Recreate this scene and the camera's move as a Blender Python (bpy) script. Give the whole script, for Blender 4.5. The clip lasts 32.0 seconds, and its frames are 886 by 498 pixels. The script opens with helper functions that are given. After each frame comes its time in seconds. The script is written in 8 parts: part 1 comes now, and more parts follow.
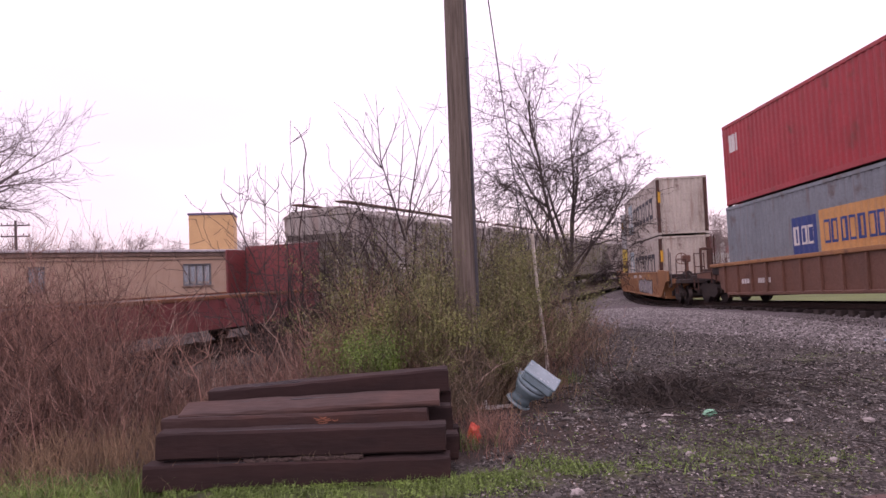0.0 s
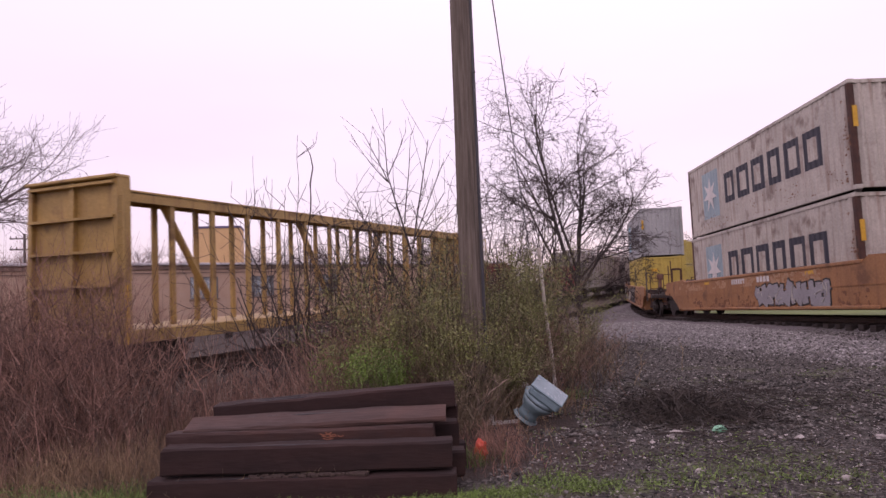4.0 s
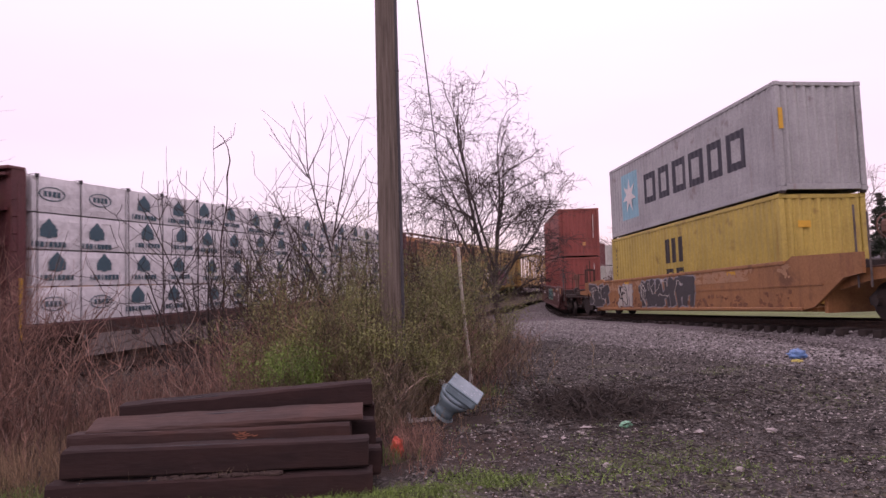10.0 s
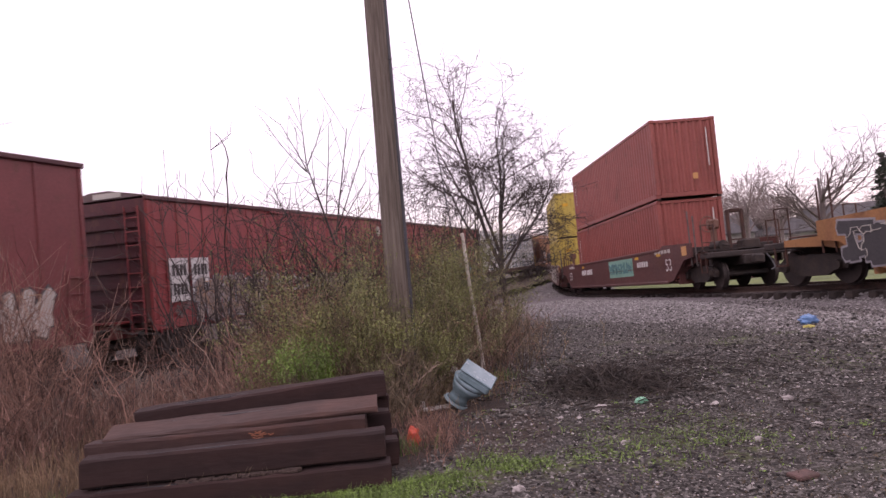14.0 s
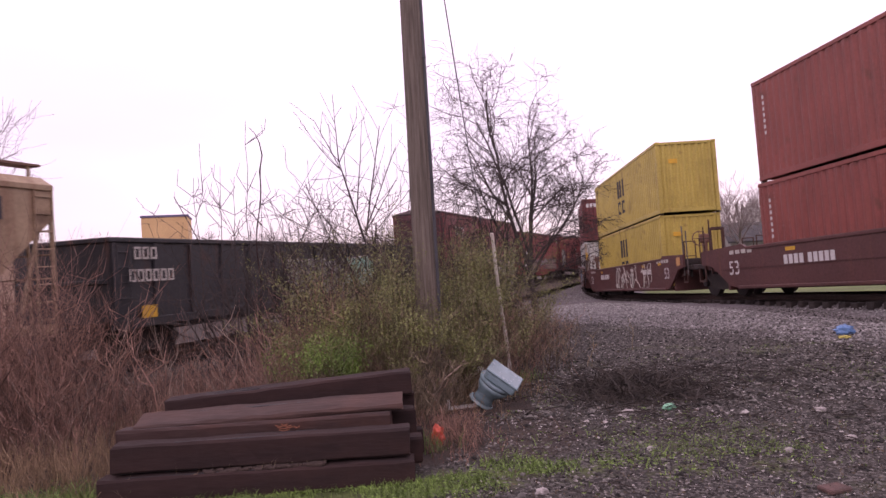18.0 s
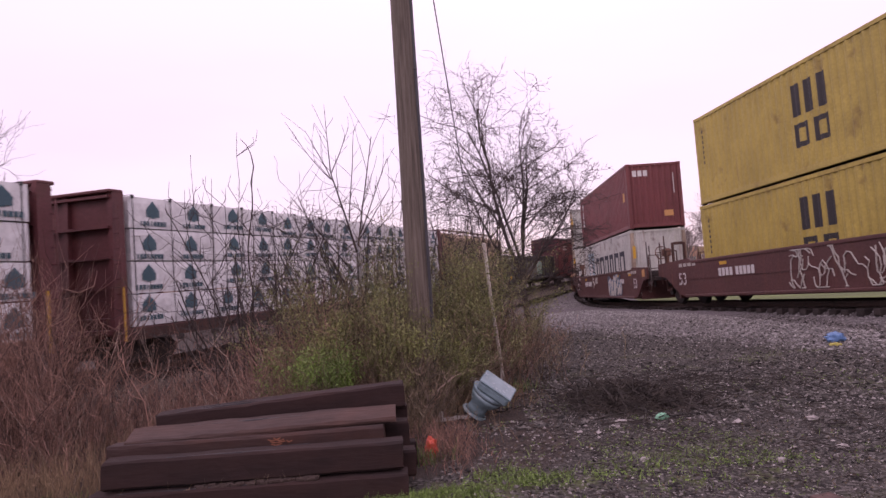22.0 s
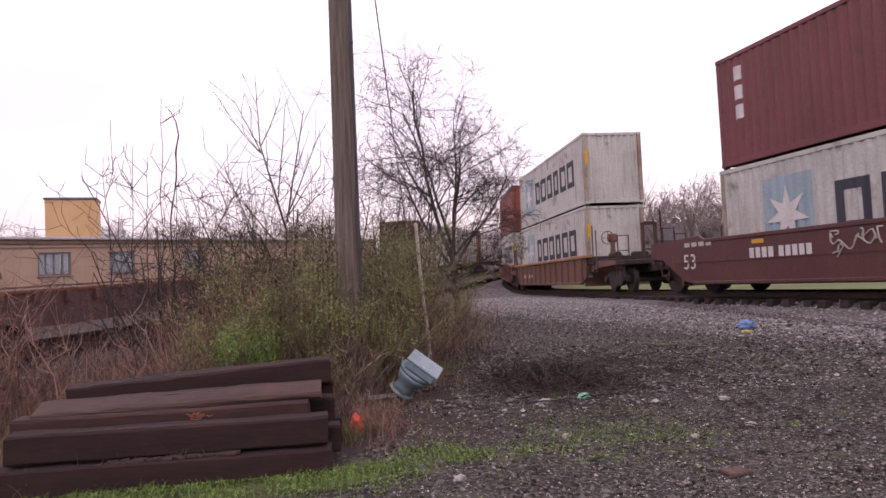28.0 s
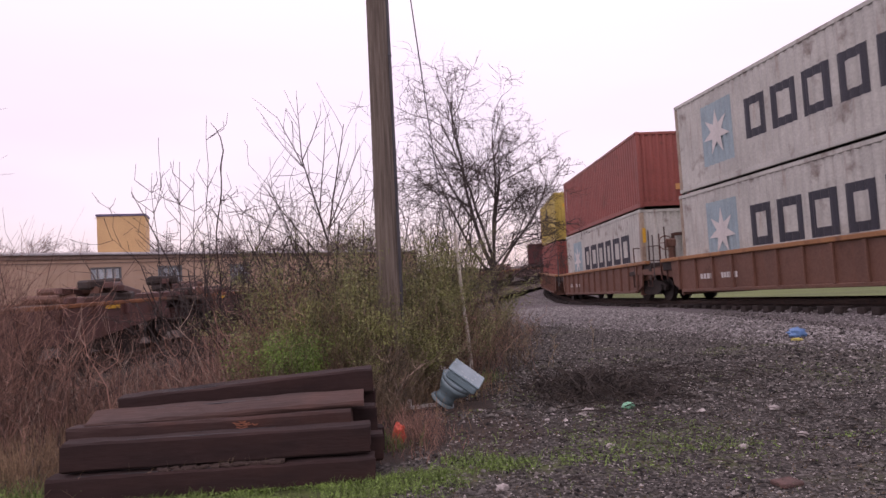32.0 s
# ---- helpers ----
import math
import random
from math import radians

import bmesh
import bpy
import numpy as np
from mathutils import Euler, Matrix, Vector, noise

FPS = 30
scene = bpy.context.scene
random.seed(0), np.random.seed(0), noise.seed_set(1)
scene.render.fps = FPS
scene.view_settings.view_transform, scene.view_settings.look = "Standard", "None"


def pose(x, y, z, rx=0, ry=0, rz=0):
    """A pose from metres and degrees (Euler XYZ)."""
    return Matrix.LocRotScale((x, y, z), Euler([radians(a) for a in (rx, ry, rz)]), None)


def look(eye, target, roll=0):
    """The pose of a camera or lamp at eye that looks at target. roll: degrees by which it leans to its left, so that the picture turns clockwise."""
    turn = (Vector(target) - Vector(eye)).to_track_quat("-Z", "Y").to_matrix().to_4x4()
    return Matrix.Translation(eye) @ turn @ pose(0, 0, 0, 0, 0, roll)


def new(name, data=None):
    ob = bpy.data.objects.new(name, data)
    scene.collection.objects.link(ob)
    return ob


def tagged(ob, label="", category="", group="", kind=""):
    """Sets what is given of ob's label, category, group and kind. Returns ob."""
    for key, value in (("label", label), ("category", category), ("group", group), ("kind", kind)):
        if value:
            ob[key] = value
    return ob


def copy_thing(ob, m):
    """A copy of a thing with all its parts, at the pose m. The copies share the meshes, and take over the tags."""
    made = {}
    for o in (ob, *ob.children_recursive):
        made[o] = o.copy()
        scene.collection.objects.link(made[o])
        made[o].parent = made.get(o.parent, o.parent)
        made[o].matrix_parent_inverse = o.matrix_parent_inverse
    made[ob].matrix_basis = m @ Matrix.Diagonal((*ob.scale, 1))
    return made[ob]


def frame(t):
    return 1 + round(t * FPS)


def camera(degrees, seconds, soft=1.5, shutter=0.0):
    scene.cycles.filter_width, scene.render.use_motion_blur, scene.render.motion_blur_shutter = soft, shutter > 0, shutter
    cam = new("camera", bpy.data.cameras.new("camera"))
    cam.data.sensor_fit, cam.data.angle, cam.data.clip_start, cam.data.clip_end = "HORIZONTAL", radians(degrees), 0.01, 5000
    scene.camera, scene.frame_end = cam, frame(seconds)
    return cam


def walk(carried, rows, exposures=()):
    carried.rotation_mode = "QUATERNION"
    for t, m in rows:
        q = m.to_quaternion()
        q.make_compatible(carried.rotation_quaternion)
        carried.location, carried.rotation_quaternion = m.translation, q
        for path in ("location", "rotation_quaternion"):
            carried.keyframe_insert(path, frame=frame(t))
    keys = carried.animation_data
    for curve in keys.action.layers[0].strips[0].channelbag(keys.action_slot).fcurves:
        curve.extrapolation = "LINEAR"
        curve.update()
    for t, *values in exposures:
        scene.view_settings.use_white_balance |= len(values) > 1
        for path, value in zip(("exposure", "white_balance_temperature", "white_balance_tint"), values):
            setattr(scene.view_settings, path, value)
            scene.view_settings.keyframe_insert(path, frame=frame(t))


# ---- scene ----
cam = camera(65.0, 32.0, 1.5, 0.2)
PATH = [
    (0.0, pose(0.004, -0.031, 1.783, 91.76, 2.28, 0.00)),
    (0.5, pose(0.015, -0.011, 1.784, 92.63, 2.85, 0.62)),
    (1.0, pose(0.021, -0.013, 1.782, 93.08, 3.13, 1.06)),
    (1.5, pose(0.006, -0.015, 1.791, 93.28, 3.09, 1.22)),
    (2.0, pose(0.004, -0.015, 1.791, 93.37, 3.15, 1.19)),
    (2.5, pose(0.006, -0.015, 1.794, 93.28, 2.83, 1.04)),
    (4.5, pose(0.006, 0.003, 1.797, 92.81, 2.22, 0.51)),
    (5.0, pose(0.005, 0.010, 1.806, 92.86, 2.74, 1.04)),
    (5.5, pose(0.008, -0.006, 1.806, 93.04, 3.37, 2.11)),
    (6.0, pose(0.015, -0.004, 1.802, 93.26, 4.02, 3.10)),
    (6.5, pose(0.022, -0.007, 1.804, 93.24, 4.42, 3.48)),
    (7.0, pose(0.021, -0.017, 1.802, 93.01, 4.41, 2.42)),
    (7.5, pose(0.020, -0.012, 1.803, 92.73, 4.16, -0.44)),
    (8.0, pose(0.018, -0.017, 1.803, 92.65, 3.67, -1.58)),
    (8.5, pose(0.014, -0.014, 1.805, 92.46, 2.87, -2.76)),
    (9.0, pose(0.011, -0.024, 1.803, 92.44, 2.43, -3.74)),
    (9.5, pose(0.007, -0.030, 1.810, 92.73, 1.82, -4.80)),
    (10.0, pose(-0.003, -0.036, 1.806, 92.44, 1.40, -6.14)),
    (10.5, pose(-0.008, -0.009, 1.817, 91.85, 1.16, -6.91)),
    (11.0, pose(-0.010, -0.002, 1.813, 91.48, 2.01, -6.96)),
    (11.5, pose(-0.011, 0.003, 1.812, 91.22, 2.98, -6.41)),
    (12.0, pose(-0.011, 0.002, 1.814, 91.02, 3.79, -6.05)),
    (12.5, pose(-0.004, 0.006, 1.813, 90.89, 4.62, -5.92)),
    (13.0, pose(-0.004, 0.015, 1.819, 90.91, 5.09, -6.01)),
    (13.5, pose(-0.007, 0.014, 1.818, 91.22, 5.06, -5.90)),
    (14.0, pose(-0.006, 0.008, 1.815, 91.36, 4.87, -5.69)),
    (14.5, pose(-0.004, 0.004, 1.806, 91.50, 4.74, -5.52)),
    (16.5, pose(-0.008, 0.008, 1.813, 91.66, 2.84, -3.59)),
    (17.0, pose(-0.005, -0.000, 1.809, 91.62, 2.75, -3.54)),
    (17.5, pose(-0.000, -0.003, 1.799, 91.67, 3.33, -3.38)),
    (18.0, pose(-0.003, 0.008, 1.814, 91.45, 3.36, -3.30)),
    (18.5, pose(-0.003, 0.002, 1.808, 91.69, 3.92, -3.14)),
    (19.0, pose(-0.002, 0.004, 1.814, 92.11, 3.84, -2.76)),
    (19.5, pose(-0.001, 0.001, 1.845, 92.20, 3.51, -2.75)),
    (20.0, pose(0.003, 0.001, 1.845, 92.34, 3.78, -3.06)),
    (20.5, pose(-0.001, 0.003, 1.854, 92.45, 4.30, -3.35)),
    (21.0, pose(-0.001, 0.007, 1.851, 92.42, 3.92, -3.63)),
    (21.5, pose(-0.004, 0.004, 1.854, 92.32, 3.63, -3.84)),
    (22.0, pose(-0.003, 0.004, 1.855, 92.04, 3.70, -3.94)),
    (22.5, pose(-0.010, 0.007, 1.851, 92.02, 3.51, -3.90)),
    (23.0, pose(-0.013, 0.003, 1.846, 92.04, 2.99, -3.62)),
    (23.5, pose(-0.009, 0.010, 1.848, 92.04, 2.50, -3.00)),
    (24.0, pose(-0.009, 0.009, 1.844, 92.02, 3.39, -1.65)),
    (24.5, pose(-0.001, 0.025, 1.854, 91.88, 3.39, -1.05)),
    (26.5, pose(-0.006, 0.026, 1.766, 90.23, 3.58, -2.45)),
    (27.0, pose(0.003, 0.058, 1.762, 89.60, 3.32, -2.52)),
    (27.5, pose(-0.004, 0.042, 1.757, 89.09, 2.78, -6.26)),
    (28.0, pose(-0.013, 0.054, 1.761, 90.61, 2.08, -9.72)),
    (28.5, pose(-0.007, 0.041, 1.759, 91.75, 1.96, -7.47)),
    (29.0, pose(-0.006, 0.030, 1.755, 92.30, 2.54, -8.06)),
    (29.5, pose(-0.002, 0.032, 1.753, 92.53, 3.08, -8.02)),
    (30.0, pose(-0.003, 0.029, 1.749, 92.62, 3.15, -7.43)),
    (30.5, pose(-0.003, 0.028, 1.748, 92.37, 3.17, -6.48)),
    (31.0, pose(-0.005, 0.019, 1.749, 92.16, 3.22, -6.26)),
    (31.5, pose(-0.005, 0.027, 1.751, 91.84, 2.76, -6.23)),
    (32.0, pose(-0.008, 0.029, 1.745, 91.64, 2.76, -6.36)),
]
walk(cam, PATH, [(0.0, 0.02, 6800, 43), (1.0, -0.26, 6900, 35), (2.0, -0.35, 6800, 27), (4.5, -0.18, 6750, 42), (8.0, -0.18, 6750, 41), (9.0, -0.2, 6700, 43), (10.0, -0.16, 6900, 46), (11.0, -0.06, 6720, 42), (13.0, 0.10, 6800, 35), (17.0, 0.16, 6800, 39), (18.0, 0.0, 6800, 44), (19.0, -0.02, 6800, 41), (20.0, -0.02, 6800, 43), (22.0, -0.16, 6750, 46), (24.0, -0.12, 6750, 44), (27.0, -0.28, 6800, 26), (28.0, 0.0, 6800, 35), (29.0, -0.15, 6800, 39), (30.0, -0.24, 6850, 29), (31.0, -0.22, 6800, 29), (32.0, -0.16, 6800, 35)])

# ---- sky and sun: a bright overcast day ----
world = bpy.data.worlds.new("overcast")
scene.world = world
world.use_nodes = True
wn, wl = world.node_tree.nodes, world.node_tree.links
wn.clear()
w_out, w_bg = wn.new("ShaderNodeOutputWorld"), wn.new("ShaderNodeBackground")
w_sky = wn.new("ShaderNodeTexSky")
w_sky.sky_type, w_sky.sun_disc = "NISHITA", False
w_sky.sun_elevation, w_sky.sun_rotation = radians(48), radians(20)
w_tc, w_map, w_noise, w_ramp = (wn.new(k) for k in ("ShaderNodeTexCoord", "ShaderNodeMapping", "ShaderNodeTexNoise", "ShaderNodeValToRGB"))
w_map.inputs["Scale"].default_value = (1.2, 1.2, 4.5)
w_noise.inputs["Scale"].default_value, w_noise.inputs["Detail"].default_value = 1.6, 5
w_ramp.color_ramp.elements[0].position, w_ramp.color_ramp.elements[1].position = 0.3, 0.68
w_ramp.color_ramp.elements[0].color, w_ramp.color_ramp.elements[1].color = (0.70, 0.655, 0.695, 1), (0.89, 0.85, 0.888, 1)
w_sep, w_rise, w_lift = wn.new("ShaderNodeSeparateXYZ"), wn.new("ShaderNodeMapRange"), wn.new("ShaderNodeMix")
w_rise.inputs["From Min"].default_value, w_rise.inputs["From Max"].default_value = 0.02, 0.42
w_lift.data_type = "RGBA"
w_lift.inputs[7].default_value = (1.12, 1.08, 1.11, 1)
w_mix = wn.new("ShaderNodeMix")
w_mix.data_type = "RGBA"
w_mix.inputs[0].default_value = 0.03
wl.new(w_tc.outputs["Generated"], w_map.inputs[0])
wl.new(w_map.outputs[0], w_noise.inputs["Vector"])
wl.new(w_noise.outputs["Fac"], w_ramp.inputs[0])
wl.new(w_tc.outputs["Generated"], w_sep.inputs[0])
wl.new(w_sep.outputs["Z"], w_rise.inputs["Value"])
wl.new(w_rise.outputs[0], w_lift.inputs[0])
wl.new(w_ramp.outputs[0], w_lift.inputs[6])
wl.new(w_lift.outputs[2], w_mix.inputs[6])
wl.new(w_sky.outputs[0], w_mix.inputs[7])
wl.new(w_mix.outputs[2], w_bg.inputs[0])
w_bg.inputs[1].default_value = 1.0
wl.new(w_bg.outputs[0], w_out.inputs[0])
sun = new("sun", bpy.data.lights.new("sun", "SUN"))
sun.data.energy, sun.data.angle, sun.data.color = 0.6, radians(30), (1.0, 0.96, 0.92)
sun.matrix_basis = look((-20, -30, 40), (0, 10, 0))
scene.view_settings.exposure = 0.0

# ---- materials ----
def node_mat(name):
    m = bpy.data.materials.new(name)
    m.use_nodes = True
    n, l = m.node_tree.nodes, m.node_tree.links
    return m, n, l, n["Principled BSDF"]


def mix_node(n, l, fac, a, b, blend="MIX"):
    x = n.new("ShaderNodeMix")
    x.data_type, x.blend_type = "RGBA", blend
    for sock, v in ((x.inputs[0], fac), (x.inputs[6], a), (x.inputs[7], b)):
        if isinstance(v, bpy.types.NodeSocket):
            l.new(v, sock)
        elif isinstance(v, tuple):
            sock.default_value = (*v[:3], 1)
        else:
            sock.default_value = v
    return x.outputs[2]


def noise_fac(n, l, scale, stretch=(1, 1, 1), detail=4, lo=0.35, hi=0.65, coord="Object", rough=0.55):
    tc, mp, nz, mr = n.new("ShaderNodeTexCoord"), n.new("ShaderNodeMapping"), n.new("ShaderNodeTexNoise"), n.new("ShaderNodeMapRange")
    mp.inputs["Scale"].default_value = stretch
    nz.inputs["Scale"].default_value, nz.inputs["Detail"].default_value, nz.inputs["Roughness"].default_value = scale, detail, rough
    mr.inputs["From Min"].default_value, mr.inputs["From Max"].default_value = lo, hi
    l.new(tc.outputs[coord], mp.inputs[0])
    l.new(mp.outputs[0], nz.inputs["Vector"])
    l.new(nz.outputs["Fac"], mr.inputs["Value"])
    return mr.outputs[0]


def surface(name, rgb, rgb2=None, rough=0.7, metal=0.0, scale=3.0, fine=45.0, bump=0.15, streak=None, amount=0.5, stretch=(1, 1, 1), vary=0.0, dust=None, island=0.0):
    """A worn surface: two tones in patches, streaks of a third colour that run down, fine grain in tone and relief."""
    m, n, l, bsdf = node_mat(name)
    rgb2 = rgb2 or tuple(c * 0.72 for c in rgb)
    col = mix_node(n, l, noise_fac(n, l, scale, stretch), rgb, rgb2)
    if streak:
        k = noise_fac(n, l, 2.6, (1.6, 1.6, 0.16), 6, 0.64 - 0.2 * amount, 0.78 - 0.14 * amount)
        col = mix_node(n, l, k, col, streak)
        k = noise_fac(n, l, 1.3, (1, 1, 1), 7, 0.62 - 0.1 * amount, 0.74 - 0.1 * amount)
        col = mix_node(n, l, k, col, tuple(c * 0.7 for c in streak))
    grain = noise_fac(n, l, fine, stretch, 3, 0.25, 0.75)
    col = mix_node(n, l, grain, col, mix_node(n, l, 0.28, col, (0.02, 0.015, 0.015)))
    if dust:
        col = mix_node(n, l, noise_fac(n, l, 1.1, (1, 1, 2.5), 6, 0.45, 0.75), col, dust)
    if vary or island:
        src = n.new("ShaderNodeNewGeometry").outputs["Random Per Island"] if island else n.new("ShaderNodeObjectInfo").outputs["Random"]
        mr = n.new("ShaderNodeMapRange")
        v = island or vary
        mr.inputs["To Min"].default_value, mr.inputs["To Max"].default_value = 1 - v, 1 + v
        l.new(src, mr.inputs["Value"])
        mul = n.new("ShaderNodeVectorMath")
        mul.operation = "SCALE"
        l.new(col, mul.inputs[0])
        l.new(mr.outputs[0], mul.inputs["Scale"])
        col = mul.outputs[0]
    l.new(col, bsdf.inputs["Base Color"])
    rm = n.new("ShaderNodeMapRange")
    rm.inputs["To Min"].default_value, rm.inputs["To Max"].default_value = max(0.05, rough - 0.12), min(1, rough + 0.12)
    l.new(grain, rm.inputs["Value"])
    l.new(rm.outputs[0], bsdf.inputs["Roughness"])
    bsdf.inputs["Metallic"].default_value = metal
    if bump:
        bp = n.new("ShaderNodeBump")
        bp.inputs["Strength"].default_value, bp.inputs["Distance"].default_value = bump, 0.02
        l.new(grain, bp.inputs["Height"])
        l.new(bp.outputs[0], bsdf.inputs["Normal"])
    return m


def plain_paint(name, rgb, rough=0.6):
    return surface(name, rgb, tuple(c * 0.86 for c in rgb), rough, scale=2.0, fine=30, bump=0.03)


RUST = (0.16, 0.06, 0.03)
m_creosote = surface("creosoted_wood", (0.034, 0.0142, 0.0125), (0.0185, 0.0082, 0.0080), 0.95, scale=1.6, fine=14, bump=0.16, stretch=(0.45, 2.6, 2.6), vary=0.22, dust=(0.048, 0.022, 0.018))
m_orangepaint = plain_paint("orange_marking_paint", (0.34, 0.13, 0.07), 0.8)
m_heap = surface("dark_cut_twigs", (0.055, 0.043, 0.035), (0.030, 0.024, 0.021), 0.9, scale=4, bump=0, island=0.5)
m_litter = surface("dead_leaf_litter", (0.150, 0.112, 0.072), (0.060, 0.048, 0.034), 0.9, scale=3, bump=0, island=0.7)
m_duff = surface("dry_leaf_crumbs", (0.075, 0.050, 0.040), (0.045, 0.028, 0.024), 0.95, scale=18, fine=40, bump=0.3)
m_stakewood = surface("raw_board", (0.42, 0.33, 0.25), (0.32, 0.24, 0.18), 0.8, scale=3, fine=20, bump=0.05, stretch=(2, 2, 0.3))
m_redtie = surface("reddish_tie_wood", (0.050, 0.023, 0.019), (0.029, 0.0145, 0.0135), 0.85, scale=1.4, fine=14, bump=0.2, stretch=(0.45, 2.6, 2.6), dust=(0.090, 0.036, 0.024))
m_greytie = surface("weathered_tie_wood", (0.088, 0.052, 0.045), (0.048, 0.029, 0.026), 0.95, scale=1.8, fine=14, bump=0.18, stretch=(0.45, 3, 3), dust=(0.105, 0.052, 0.040))
m_polewood = surface("weathered_pole_wood", (0.305, 0.252, 0.208), (0.140, 0.112, 0.092), 0.9, scale=5, fine=34, bump=0.8, stretch=(6, 6, 0.25))
m_conduit = surface("dark_grey_conduit", (0.070, 0.072, 0.085), (0.045, 0.045, 0.055), 0.5, scale=3)
m_steel = surface("galvanised_steel", (0.42, 0.43, 0.44), (0.3, 0.3, 0.32), 0.45, 0.8)
m_darkiron = surface("dark_truck_iron", (0.022, 0.017, 0.016), (0.042, 0.028, 0.022), 0.8, scale=5, vary=0.2)
m_wheel = surface("wheel_steel", (0.06, 0.045, 0.04), (0.03, 0.025, 0.025), 0.6, 0.4)
m_railtop = surface("rail_steel", (0.10, 0.062, 0.048), (0.06, 0.04, 0.035), 0.5, 0.5, scale=8)
m_tracktie = surface("old_track_tie", (0.044, 0.032, 0.028), (0.024, 0.018, 0.017), 0.9, stretch=(4, 0.6, 4), vary=0.3, bump=0.5)
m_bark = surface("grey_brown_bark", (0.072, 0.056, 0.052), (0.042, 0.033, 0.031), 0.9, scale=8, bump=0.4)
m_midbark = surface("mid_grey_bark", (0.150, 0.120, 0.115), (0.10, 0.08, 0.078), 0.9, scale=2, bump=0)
# far wood paled so that distance haze is in its colour
m_hazebark = surface("hazed_far_bark", (0.30, 0.245, 0.235), (0.21, 0.17, 0.165), 0.9, scale=2, bump=0)
m_redstalk = surface("reddish_brown_stalks", (0.345, 0.200, 0.152), (0.175, 0.101, 0.079), 0.85, scale=4, bump=0, island=0.75)
m_straw = surface("dry_straw", (0.372, 0.258, 0.156), (0.228, 0.150, 0.096), 0.9, scale=3, bump=0, island=0.4)
m_twig = surface("brown_twigs", (0.265, 0.208, 0.138), (0.135, 0.104, 0.070), 0.9, scale=4, bump=0, island=0.7)
m_paletwig = surface("pale_twigs", (0.42, 0.32, 0.25), (0.27, 0.205, 0.165), 0.9, scale=4, bump=0, island=0.5)


def leafy(name, rgb, rgb2, island=0.35):
    m = surface(name, rgb, rgb2, 0.6, scale=2, fine=20, bump=0, island=island)
    b = m.node_tree.nodes["Principled BSDF"]
    b.inputs["Subsurface Weight"].default_value = 0.0
    return m


m_leaf_olive = leafy("olive_new_leaves", (0.262, 0.285, 0.090), (0.160, 0.172, 0.062), 0.6)
m_leaf_green = leafy("bright_green_leaves", (0.215, 0.350, 0.060), (0.135, 0.225, 0.042), 0.5)
m_grass = leafy("green_grass", (0.195, 0.315, 0.066), (0.120, 0.190, 0.046), 0.6)
m_conifer = leafy("dark_conifer", (0.035, 0.055, 0.035), (0.022, 0.035, 0.024))
m_brick = surface("worn_dark_brick", (0.145, 0.082, 0.072), (0.085, 0.052, 0.046), 0.9, scale=12)
m_stone_dark = surface("dark_gravel_stone", (0.150, 0.142, 0.131), (0.064, 0.060, 0.055), 0.9, scale=12, bump=0, island=0.95)
m_stone_pale = surface("pale_stone", (0.46, 0.43, 0.41), (0.29, 0.265, 0.255), 0.85, scale=9, bump=0.1, island=0.3)
# darker variant of m_ballast for the straight track's shoulder
m_darkballast = surface("darker_ballast_stone", (0.175, 0.158, 0.152), (0.10, 0.088, 0.085), 0.9, scale=9, bump=0, island=0.6)
m_ballast = surface("grey_ballast_stone", (0.335, 0.322, 0.316), (0.19, 0.182, 0.178), 0.9, scale=9, bump=0, island=0.55)


